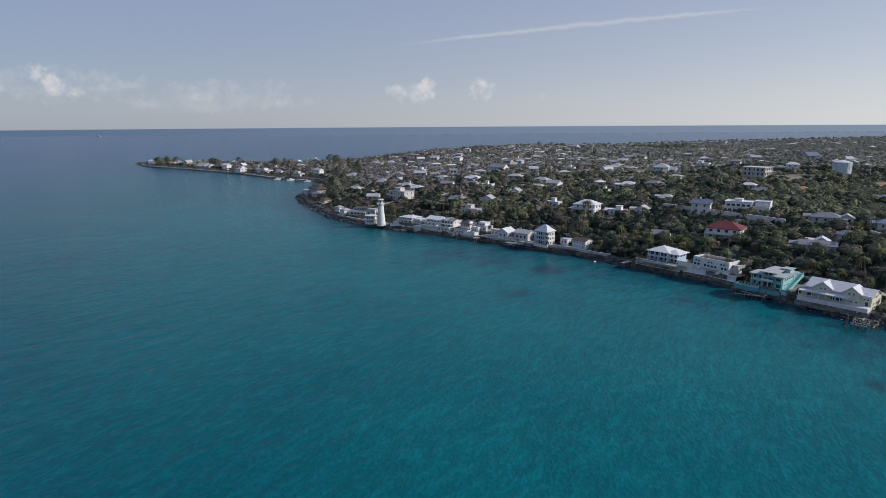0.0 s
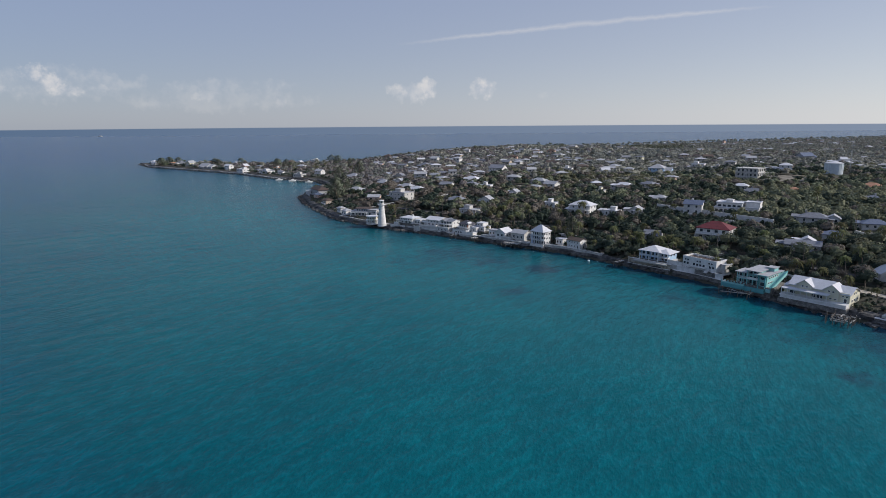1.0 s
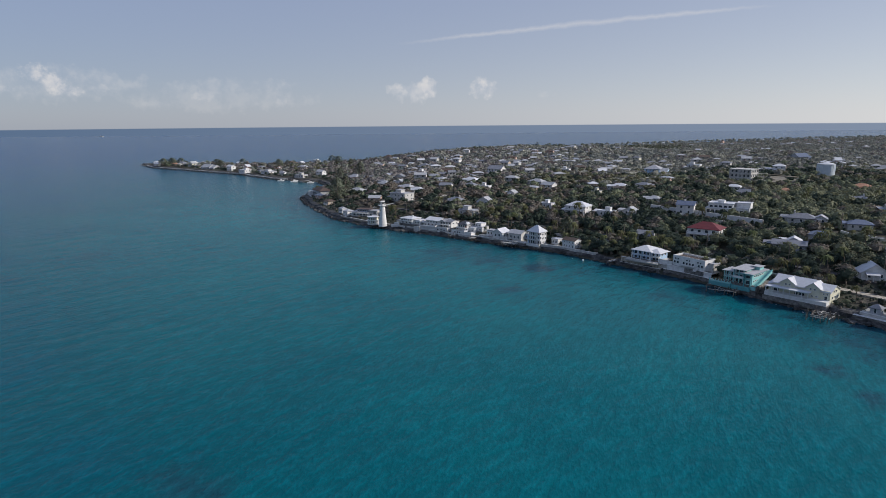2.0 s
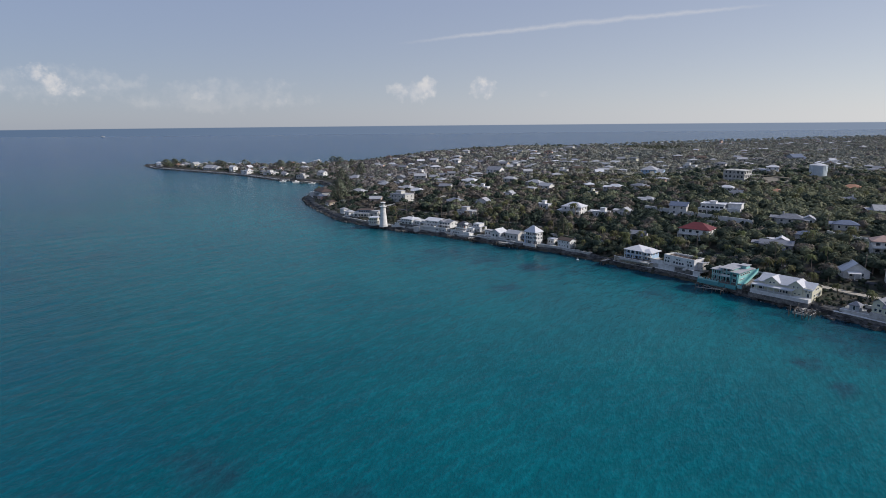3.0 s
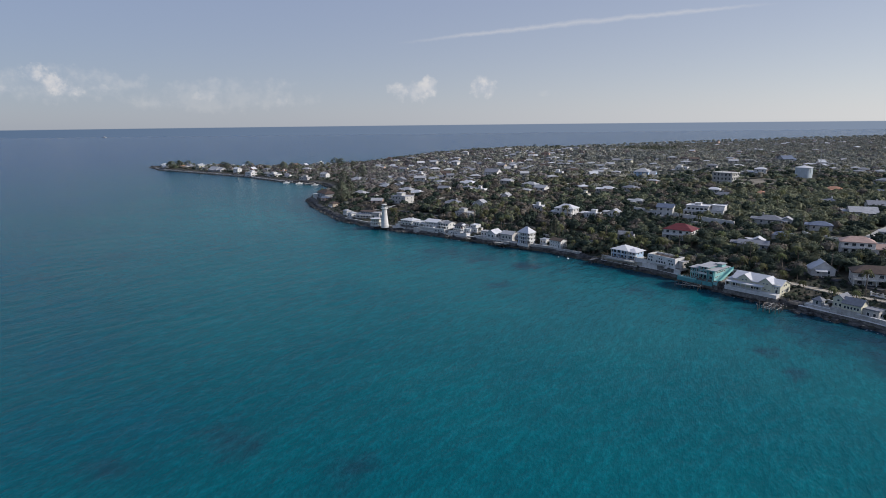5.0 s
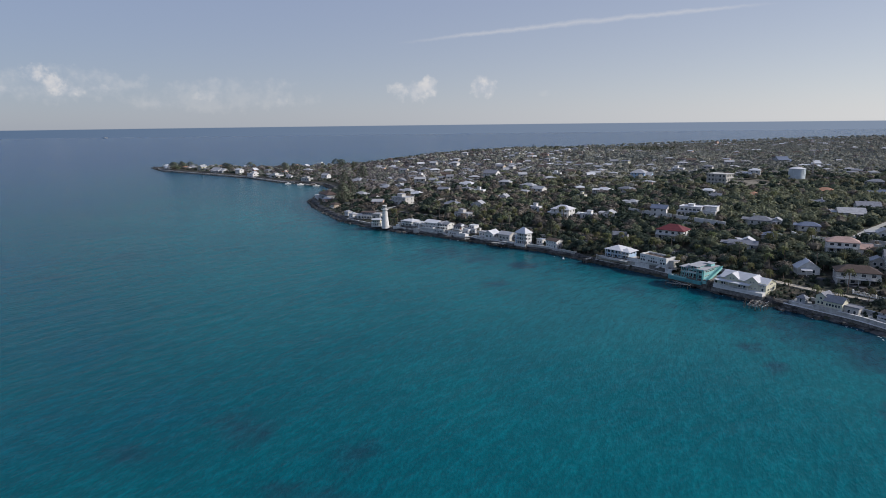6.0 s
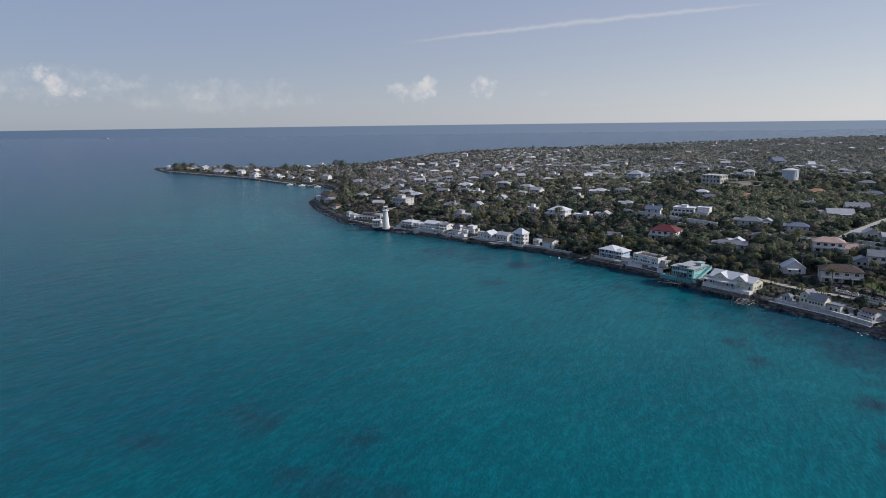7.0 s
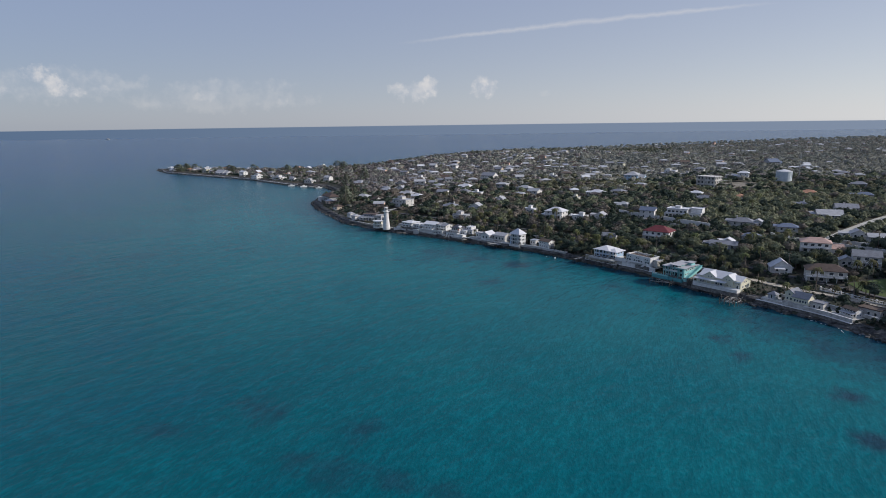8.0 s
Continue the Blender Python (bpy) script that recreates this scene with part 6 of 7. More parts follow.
free_wall("garden_wall", [(131, 322), (136, 314), (142, 305), (148, 296)], -0.5, 1.3, OLDWHITE, "low white garden wall under the modern house", 0.3)
free_wall("roadside_wall", [(196, 243), (202, 237), (208, 230), (213, 223), (218, 216), (226, 203)], -0.4, 1.7, OLDWHITE, "pale block wall beside the road", 0.3)
free_wall("roadside_wall", [(186, 262), (186, 250), (192, 240)], -0.4, 1.5, CREAM, "cream wall with stepped top beside the road", 0.3)
free_wall("garden_wall", [(60, 302), (66, 297), (72, 290), (80, 283), (88, 275)], -0.4, 1.4, OLDWHITE, "long pale wall along the coast road", 0.3)
free_wall("garden_wall", [(118, 246), (124, 238), (130, 229)], -0.4, 1.3, OLDWHITE, "pale wall along the coast road", 0.3)


tagged(sheet("cleared_lot", np.linspace(242, 282, 15), np.linspace(438, 470, 13), lambda X, Y: height(X, Y) + 0.12, DUST)[0], "dusty pale cleared building lot", "ground", kind="structure")
TREELESS.append((244, 440, 20, 0, 34, -6, 24))


def balustrade():
    r = thing("balustrade", 161, 173, 0, 0, "white garden balustrade on the terrace edge", "balustrade")
    line = [(161, 173), (163, 169.5), (165, 166), (167, 162), (169, 158), (171, 154), (173.5, 150)]
    for (ax, ay), (bx, by) in zip(line, line[1:]):
        a, long, g = math.atan2(by - ay, bx - ax), math.hypot(bx - ax, by - ay), float(height(ax, ay))
        seg = Matrix.Translation((ax - 161, ay - 173, g + 0.2)) @ Matrix.Rotation(a, 4, "Z")
        part("post", box(box(bmesh.new(), -0.2, 0.2, -0.2, 0.2, -0.8, 1.3), -0.26, 0.26, -0.26, 0.26, 1.3, 1.42), WHITE, r).matrix_basis = seg
        bm = box(bmesh.new(), 0.2, long - 0.2, -0.12, 0.12, 0.9, 1.05)
        box(bm, 0.2, long - 0.2, -0.12, 0.12, -0.6, 0.15)
        for i in range(8):
            tube(bm, 0.5 + i * (long - 1.0) / 7, 0, 0.15, 0.9, 0.08, 0.06, 6)
        part("rail", bm, WHITE, r).matrix_basis = seg
        keep_clear(ax, ay, math.degrees(a), 0, long, -2, 1)


balustrade()
tagged(sheet("lawn", np.linspace(174, 190, 9), np.linspace(158, 176, 9), lambda X, Y: height(X, Y) + 0.15, LAWN)[0], "small mown lawn", "lawn", kind="structure")
keep_clear(174, 158, 0, 0, 15, -8, 17)


def ruined_pier(x, y, rot, long, wide, rows, seed, label, deck=0.0):
    rnd = random.Random(seed)
    r = thing("ruined_pier", x, y, 0, rot, label, "pier")
    across = 4 if wide > 5 else 3
    for i in range(rows):
        for j in range(across):
            u, v = wide * (j / (across - 1) - 0.5) + rnd.uniform(-0.3, 0.3), -long * i / (rows - 1) + rnd.uniform(-0.3, 0.3)
            top = rnd.uniform(1.5, 3.3) if not deck else rnd.uniform(1.8, 2.6)
            ob = part("post", tube(bmesh.new(), 0, 0, -2.0, top, 0.16, 0.13, 7), TIMBER, r)
            ob.matrix_basis = pose(u, v, 0, rnd.uniform(-5, 5), rnd.uniform(-5, 5), 0)
            if not deck and rnd.random() < 0.5:
                part("cap", tube(bmesh.new(), 0, 0, top, top + 0.12, 0.19, 0.17, 7), PALETIMBER, ob)
    for i in range(rows):
        if rnd.random() < 0.85:
            v = -long * i / (rows - 1)
            ob = part("beam", box(bmesh.new(), -wide / 2 * rnd.uniform(0.3, 1.1), wide / 2 * rnd.uniform(0.3, 1.1), -0.11, 0.11, 0, 0.24), PALETIMBER, r)
            ob.matrix_basis = pose(0, v, 1.4, 0, rnd.uniform(-7, 7), rnd.uniform(-9, 9))
    for j in range(across):
        u, a = wide * (j / (across - 1) - 0.5), 0 if deck else rnd.uniform(-14, 14)
        ob = part("stringer", box(bmesh.new(), -0.1, 0.1, -long * rnd.uniform(0.45, 0.95), 0, 0, 0.2), PALETIMBER if j % 2 else TIMBER, r)
        ob.matrix_basis = pose(u, 0 if deck else -rnd.uniform(0, 0.4) * long, 1.68, 0 if deck else rnd.uniform(-4, 3), 0, a)
    for i in range(int(deck * long / 0.3)):
        part("plank", box(bmesh.new(), -wide / 2, wide / 2, -i * 0.3 - 0.25, -i * 0.3, 1.92, 1.99), PALETIMBER, r)
    return r


ruined_pier(127.5, 175.0, -52, 8.0, 6.6, 5, 1, "storm-broken timber pier with bare piles and bleached beams")
ruined_pier(108.5, 206.5, -51, 5.0, 10.0, 3, 2, "broken dark timber deck on piles under the turquoise house")
ruined_pier(36.5, 298.0, -45, 5.0, 9.0, 3, 3, "dark timber boat deck on piles", 0.8)
ruined_pier(18.5, 313.5, -42, 4.0, 3.0, 3, 4, "short timber landing stage with steps", 0.9)
ruined_pier(6.5, 322.5, -40, 2.5, 4.0, 2, 5, "stumps of an old landing stage")
ruined_pier(79.8, 254.5, -50, 5.5, 1.8, 4, 6, "narrow pale wooden jetty on thin piles", 1.0)


def utility_pole(x, y, tall=9.5):
    r = thing("utility_pole", x, y, float(height(x, y)), 35, "weathered wooden utility pole with a crossarm", "utility pole", "utility poles")
    part("pole", tube(bmesh.new(), 0, 0, -0.6, tall, 0.16, 0.11, 8), TIMBER, r)
    arm = part("crossarm", box(bmesh.new(), -1.0, 1.0, -0.07, 0.07, tall - 0.8, tall - 0.65), TIMBER, r)
    for u in (-0.85, 0, 0.85):
        part("insulator", tube(bmesh.new(), u, 0, tall - 0.65, tall - 0.42, 0.06, 0.04, 6), GREYWALL, arm)


for px, py in ((-23, 372), (0, 358), (22, 338), (44, 322), (62, 305), (90, 278), (118, 248), (140, 222), (160, 196), (186, 262), (212, 214), (262, 402), (238, 300)):
    utility_pole(px, py)


def unfinished_block():
    z = float(height(228, 450)) - 1.0
    r = site("unfinished_building", 222, 456, z, -52, "unfinished grey concrete three-storey building with open floors", 17, 13, 12, category="building", group="")
    for s in range(3):
        wall(r, 0.6, 16.4, 0.6, 12.4, s * 3.3, s * 3.3 + 3.0, CONCRETE, plinth=False)
        part("floor_slab", box(bmesh.new(), 0, 17, 0, 13, s * 3.3 + 3.0, s * 3.3 + 3.3), CONCRETE, r)
        window_row(r, "f", 0.8, 16.2, 5, 0.6, s * 3.3 + 0.7, 1.7, 1.9)
        window_row(r, "r", 0.8, 12.2, 4, 16.4, s * 3.3 + 0.7, 1.7, 1.9)
        columns(r, 0.3, 16.7, 5, 0.3, s * 3.3, s * 3.3 + 3.0, CONCRETE, 0.18)
    for i in range(5):
        part("column", box(bmesh.new(), 1 + i * 3.6, 1.3 + i * 3.6, 1, 1.3, 9.9, 10.9), CONCRETE, r)
    # scaffold on its open side
    s = thing("scaffold", 236, 440, z, -52, "timber scaffold beside the unfinished building", "scaffold")
    for i in range(5):
        for j in range(2):
            part("standard", tube(bmesh.new(), i * 2.2, j * 1.4, -0.5, 7.5, 0.06, 0.06, 5), PALETIMBER, s)
    for h in (2.4, 4.8, 7.2):
        part("lift", box(bmesh.new(), -0.2, 9.0, -0.1, 1.5, h, h + 0.12), PALETIMBER, s)


unfinished_block()


def modern_villa():
    z = float(height(152, 316)) + 0.3
    r = site("modern_villa", 147.8, 321.5, z, -36, "long white modern villa with stacked flat roofs and window bands", 19, 10, 6, k=1.16, kz=1.0)
    wall(r, 0, 12.5, 0, 10, 0, 3.1, WHITE)
    wall(r, 1.0, 12, 1.2, 9.5, 3.1, 5.6, WHITE, plinth=False)
    wall(r, 12.5, 19, 1.5, 10, 0, 3.4, WHITE)
    wall(r, 13, 19, 4, 10, 3.4, 6.0, WHITE, plinth=False)
    flat_roof(r, 0, 12.5, 0, 10, 3.1, ROOF_WHITE, 0.2, 0)
    flat_roof(r, 1.0, 12, 1.2, 9.5, 5.6, ROOF_WHITE, 0.3, 0.3)
    flat_roof(r, 12.5, 19, 1.5, 10, 3.4, ROOF_WHITE, 0.1, 0.3)
    flat_roof(r, 13, 19, 4, 10, 6.0, ROOF_WHITE, 0.15, 0.35)
    wall(r, 4.5, 7.5, 4, 7, 5.6, 7.0, WHITE, plinth=False)
    flat_roof(r, 4.5, 7.5, 4, 7, 7.0, ROOF_WHITE, 0.15, 0)
    window_row(r, "f", 0.4, 12.2, 6, 0, 0.6, 1.6, 1.9)
    window_row(r, "f", 1.3, 11.8, 5, 1.2, 3.5, 1.6, 1.3)
    window_row(r, "f", 12.9, 18.6, 3, 1.5, 0.6, 1.4, 1.9)
    window_row(r, "r", 2, 9.5, 3, 19, 0.8, 1.4, 1.6)


modern_villa()


def mooring_buoy(x, y, label, s=1.0):
    r = thing("buoy", x, y, 0, 20, label, "buoy")
    bm = bmesh.new()
    bmesh.ops.create_icosphere(bm, subdivisions=2, radius=0.45 * s)
    part("float", bm, FRAME, r)
    part("mast", tube(bmesh.new(), 0, 0, 0.3 * s, 1.1 * s, 0.06, 0.05, 6), METAL, r)


def motor_boat(x, y, rot, s, label):
    r = thing("motor_boat", x, y, 0, rot, label, "boat", "boats")
    bm = bmesh.new()
    low = [(-3, -0.7, -0.3), (-3, 0.7, -0.3), (1.5, 0.6, -0.3), (3.2, 0, 0.2), (1.5, -0.6, -0.3)]
    top = [(-3, -1.1, 0.8), (-3, 1.1, 0.8), (1.5, 1.05, 0.95), (3.8, 0, 1.15), (1.5, -1.05, 0.95)]
    bmesh.ops.convex_hull(bm, input=[bm.verts.new(Vector(v) * s) for v in low + top])
    part("hull", bm, FRAME, r)
    part("cabin", box(bmesh.new(), -0.8 * s, 1.2 * s, -0.7 * s, 0.7 * s, 0.85 * s, 1.9 * s, 0.08), WHITE, r)
    part("windscreen", box(bmesh.new(), 1.2 * s, 1.3 * s, -0.65 * s, 0.65 * s, 1.2 * s, 1.8 * s), GLASS, r)


mooring_buoy(66.5, 262.0, "small white mooring buoy near the shore", 1.3)
motor_boat(-168, 672, 30, 1.3, "small white motor boat in the bay")
motor_boat(-186, 684, 24, 1.2, "white motor boat tied up in the bay")
motor_boat(-146, 655, 18, 1.2, "white motor boat beside the landing in the bay")
ruined_pier(-150, 668, -35, 14.0, 4.0, 5, 7, "pale timber boat dock in the bay", 1.0)
motor_boat(-205, 716, 50, 1.0, "small white motor boat at a dock")
motor_boat(-150, 680, 10, 1.4, "white motor boat moored in the bay")
motor_boat(-1975, 3560, 0, 4.0, "distant white motor yacht out at sea")


def far_houses():
    """White houses scattered to the ridge."""
    rnd = random.Random(21)
    walls, roofs = (WHITE, WHITE, OLDWHITE, OLDWHITE, CREAM, PINK, TAN), (ROOF_WHITE, ROOF_LIGHT, ROOF_LIGHT, ROOF_GREY, ROOF_GREY, ROOF_BROWN)
    words = {TAN: "tan", WHITE: "white", OLDWHITE: "weathered white", CREAM: "cream", PINK: "pinkish"}
    tops = {ROOF_WHITE: "white", ROOF_LIGHT: "pale grey", ROOF_GREY: "grey", ROOF_BROWN: "brown", ROOF_TERRA: "terracotta"}
    spots = []
    while len(spots) < 315:
        k = rnd.random()
        if k < 0.24:
            x, y = rnd.uniform(-80, 190), rnd.uniform(420, 900)
        elif k < 0.48:
            x, y = rnd.gauss(95, 90), rnd.gauss(960, 110)
        elif k < 0.68:
            x, y = rnd.uniform(-40, 420), rnd.uniform(520, 860)
        else:
            x, y = rnd.uniform(150, 1150), rnd.uniform(640, 1900)
        if abs(x) > (y + 60) * 0.74 or float(inland(x, y)) < 25 or any(math.hypot(x - a, y - b) < 14 for a, b in spots):
            continue
        if math.hypot(x - 304, y - 510) < 70 or any(math.hypot(x - c[0], y - c[1]) < 17 for c in CLEAR):
            continue
        spots.append((x, y))
    for x, y in spots:
        w, d, st = rnd.uniform(6, 11), rnd.uniform(5, 8), rnd.choice((1, 1, 1, 2))
        a, b = rnd.choice(walls), rnd.choice(roofs)
        r = site("villa" if st > 1 else "bungalow", x, y, float(height(x, y)) + 0.6, rnd.uniform(-60, 10), f"{words[a]} far house with {tops[b]} roof among scrub", w, d, 1, 0.2)
        wall(r, 0, w, 0, d, 0, 2.6 * st + 0.4, a)
        if rnd.random() < 0.6:
            hip_roof(r, 0, w, 0, d, 2.6 * st + 0.4, 0.22 * d, b, 0.7)
        else:
            gable_roof(r, 0, w, 0, d, 2.6 * st + 0.4, 0.26 * d, b, 0.5, gable=a)
        if y < 950:
            window_row(r, "f", 0.5, w - 0.5, 2, 0, 2.6 * st - 1.7, 1.8, 1.5)


far_houses()


def headland_cottages():
    """Small beach houses, boat sheds and landings close together along the low headland."""
    rnd = random.Random(33)
    sel = [j for j in range(0, len(EDGE), 11) if EDGE[j][0] < -150 and EDGE[j][1] > 690]
    for j in sel:
        off = rnd.choice((5, 6, 13, 20))
        x, y = EDGE[j] + LANDWARD[j] * off
        if any(math.hypot(x - c[0], y - c[1]) < 11 for c in CLEAR) or float(inland(x, y)) < 4:
            continue
        w, d, a, b = rnd.uniform(5, 9), rnd.uniform(4.5, 6.5), rnd.choice((WHITE, WHITE, OLDWHITE, CREAM)), rnd.choice((ROOF_WHITE, ROOF_LIGHT, ROOF_GREY, ROOF_TERRA))
        r = site("beach_cottage", x, y, max(2.4, float(height(x, y))), rnd.uniform(-55, -25), "small pale beach cottage on the low headland", w, d, 1, 0.2)
        wall(r, 0, w, 0, d, 0, 3.0, a)
        if rnd.random() < 0.5:
            hip_roof(r, 0, w, 0, d, 3.0, 1.2, b, 0.5)
        else:
            gable_roof(r, 0, w, 0, d, 3.0, 1.3, b, 0.4, gable=a)
        window_row(r, "f", 0.3, w - 0.3, 2, 0, 0.8, 1.3, 1.4)


headland_cottages()


def water_tank():
    r = thing("water_tank", 304, 468, float(height(304, 468)) + 2.4, 0, "large pale blue cylindrical steel water tank", "water tank")
    keep_clear(304, 468, 0, -11, 11, -22, 11)
    part("shell", tube(bmesh.new(), 0, 0, -4, 5.7, 6.4, 6.4, 40), TANKPAINT, r)
    part("roof", tube(tube(bmesh.new(), 0, 0, 5.7, 5.9, 6.6, 6.6, 40), 0, 0, 5.9, 7.4, 6.4, 0.8, 40), ROOF_WHITE, r)
    for i in range(20):
        a = i * math.tau / 20
        part("stiffener", box(bmesh.new(), 6.35, 6.55, -0.08, 0.08, 0, 5.7), TANKPAINT, r).matrix_basis = Matrix.Rotation(a, 4, "Z")
    m = thing("radio_mast", 322, 476, float(height(322, 476)), 0, "slim steel lattice radio mast", "mast")
    bm = bmesh.new()
    for i in range(3):
        a = i * math.tau / 3
        tube(bm, 0.45 * math.cos(a), 0.45 * math.sin(a), -0.5, 24, 0.09, 0.06, 5)
    for i in range(24):
        tube(bm, 0, 0, i + 0.4, i + 0.5, 0.5, 0.5, 3)
    part("lattice", bm, METAL, m)


water_tank()


# ---- trees ----
def crown_template(seed, lobes, count, leaf, flat=0.74):
    """Leaf clumps on the skins of several overlapping lobes round a dim core, in a crown one unit in radius: (count, 4, 3) corners."""
    rnd = np.random.default_rng(seed)
    ring = np.linspace(0, 6.283, lobes, endpoint=False) + rnd.uniform(0, 6)
    mid = np.stack([np.cos(ring) * 0.5, np.sin(ring) * 0.5, rnd.uniform(-0.25, 0.2, lobes)], 1) * rnd.uniform(0.75, 1.15, (lobes, 1))
    mid[0] = (0, 0, 0.38)
    rad = rnd.uniform(0.36, 0.56, lobes)
    i = rnd.integers(0, lobes, count)
    out = rnd.normal(0, 1, (count, 3))
    out /= np.linalg.norm(out, axis=1)[:, None]
    out[:, 2] = np.where(out[:, 2] < -0.3, -out[:, 2], out[:, 2])
    at = (mid[i] + out * (rad[i] * rnd.uniform(0.8, 1.06, count))[:, None]) * (1, 1, flat)
    nrm = out + rnd.normal(0, 0.26, (count, 3)) + (0, 0, 0.5)
    nrm /= np.linalg.norm(nrm, axis=1)[:, None]
    side = np.cross(nrm, rnd.normal(0, 1, (count, 3)))
    side /= np.linalg.norm(side, axis=1)[:, None]
    up = np.cross(nrm, side)
    a, b = (rnd.uniform(0.6, 1.3, (count, 1)) * leaf for _ in range(2))
    quads = np.stack([at - side * a * 0.9, at + up * b * 0.75 - nrm * a * 0.2, at + side * a, at - up * b * 0.8 - nrm * b * 0.25], 1)
    core = np.array([[(0.52 * math.cos(q), 0.52 * math.sin(q), -0.5 * flat), (0.52 * math.cos(q + 1.05), 0.52 * math.sin(q + 1.05), -0.5 * flat),
                      (0.6 * math.cos(q + 1.05), 0.6 * math.sin(q + 1.05), 0.1 * flat), (0.6 * math.cos(q), 0.6 * math.sin(q), 0.1 * flat)] for q in np.arange(6) * 1.0472]
                    + [[(0.6 * math.cos(q), 0.6 * math.sin(q), 0.1 * flat), (0.6 * math.cos(q + 1.05), 0.6 * math.sin(q + 1.05), 0.1 * flat),
                        (0.25 * math.cos(q + 1.05), 0.25 * math.sin(q + 1.05), 0.52 * flat), (0.25 * math.cos(q), 0.25 * math.sin(q), 0.52 * flat)] for q in np.arange(6) * 1.0472])
    # each leaf shades with the lobe it sits on, the core with its own middle
    lobe = out * (1, 1, 1.0) + (0, 0, 0.35) + rnd.normal(0, 0.16, (count, 3))
    centre = core.mean(axis=1) + (0, 0, 0.3)
    soft = np.concatenate([lobe, centre])
    soft /= np.linalg.norm(soft, axis=1)[:, None]
    return np.concatenate([quads[:, ::-1], core]), np.repeat(soft[:, None], 4, axis=1)


def trunk_mesh(name, seed, h, r):
    bm, rnd = bmesh.new(), random.Random(seed)

    def limb(p, q, r0, r1):
        d = Vector(q) - Vector(p)
        bmesh.ops.create_cone(bm, cap_ends=True, segments=6, radius1=r0, radius2=r1, depth=d.length,
                              matrix=Matrix.Translation((Vector(p) + Vector(q)) / 2) @ d.to_track_quat("Z", "Y").to_matrix().to_4x4())

    fork = (rnd.uniform(-0.3, 0.3), rnd.uniform(-0.3, 0.3), h * 0.5)
    limb((0, 0, -0.8), fork, r, r * 0.7)
    for i in range(4):
        a = i * 1.57 + rnd.uniform(-0.4, 0.4)
        limb(fork, (h * 0.33 * math.cos(a), h * 0.33 * math.sin(a), h * rnd.uniform(0.8, 1.0)), r * 0.6, r * 0.2)
    me = bpy.data.meshes.new(name)
    bm.to_mesh(me)
    bm.free()
    me.materials.append(BARK)
    return me


def quads_mesh(name, quads, mat, soft=None):
    verts = quads.reshape(-1, 3)
    me = mesh_of(name, verts, np.arange(len(verts)).reshape(-1, 4), mat, soft is not None)
    if soft is not None:
        me.normals_split_custom_set_from_vertices(soft.reshape(-1, 3))
    return me


def palm_meshes(seed):
    rnd = random.Random(seed)
    h, lean, turn = rnd.uniform(7, 10), rnd.uniform(0.4, 1.8), rnd.uniform(0, 6.28)
    verts, faces, m = [], [], 7
    for j in range(8):
        k = j / 7
        cx, cy, r = lean * k * k * math.cos(turn), lean * k * k * math.sin(turn), 0.24 - 0.11 * k + (0.1 if j == 0 else 0)
        verts += [(cx + r * math.cos(i * math.tau / m), cy + r * math.sin(i * math.tau / m), h * k - 0.5) for i in range(m)]
    for j in range(7):
        faces += [(j * m + i, j * m + (i + 1) % m, (j + 1) * m + (i + 1) % m, (j + 1) * m + i) for i in range(m)]
    trunk = mesh_of("trunk", verts, faces, BARK, True)
    top, quads = Vector((lean * math.cos(turn), lean * math.sin(turn), h - 0.5)), []
    for f in range(26):
        a, rise, long = f * 2.4 + rnd.uniform(-0.2, 0.2), rnd.uniform(-0.5, 1.1), rnd.uniform(2.3, 3.2)
        out, side = Vector((math.cos(a), math.sin(a), 0)), Vector((-math.sin(a), math.cos(a), 0))
        last = top
        for s in range(1, 8):
            k = s / 7
            here = top + out * long * k * (1 - 0.18 * k) + Vector((0, 0, long * (rise * k * 0.75 - 1.05 * k * k)))
            wide = 0.46 * (1 - abs(k - 0.45) * 1.1)
            for sign in (-1, 1):
                tip = side * sign * wide + Vector((0, 0, -0.28 * wide - 0.1)) + out * 0.22
                quads.append([tuple(last), tuple(here), tuple(here * 0.5 + last * 0.5 + tip), tuple(last + tip * 0.8)])
            last = here
    return trunk, quads_mesh("crown", np.array(quads), LEAF_PALM)


def casuarina_quads(seed, count, leaf):
    rnd = np.random.default_rng(seed)
    k = rnd.uniform(0.08, 1.0, count)
    r = np.sin(np.pi * np.clip(k, 0, 0.999) ** 0.85) ** 0.6 * 0.33 * rnd.uniform(0.35, 1.08, count) ** 0.6
    a = rnd.uniform(0, 6.283, count)
    r *= 1 + 0.28 * np.sin(a * 3 + k * 9) + 0.15 * np.sin(a * 5 - k * 17)
    at = np.stack([r * np.cos(a), r * np.sin(a), k], 1)
    up = np.stack([np.cos(a) * 0.6, np.sin(a) * 0.6, rnd.uniform(0.1, 0.9, count)], 1) + rnd.normal(0, 0.2, (count, 3))
    up /= np.linalg.norm(up, axis=1)[:, None]
    side = np.cross(up, rnd.normal(0, 1, (count, 3)))
    side /= np.linalg.norm(side, axis=1)[:, None]
    outward = np.stack([np.cos(a), np.sin(a), (k - 0.35) * 1.6], 1)
    outward /= np.linalg.norm(outward, axis=1)[:, None]
    side *= np.where((np.cross(side, up) * outward).sum(1) < 0, -1.0, 1.0)[:, None]
    ln = rnd.uniform(0.7, 1.4, (count, 1)) * leaf
    return np.stack([at - up * ln, at + side * ln * 0.3, at + up * ln, at - side * ln * 0.3], 1), np.repeat(outward[:, None], 4, axis=1)


CL, GA = np.array(CLEAR), np.array(TREELESS)


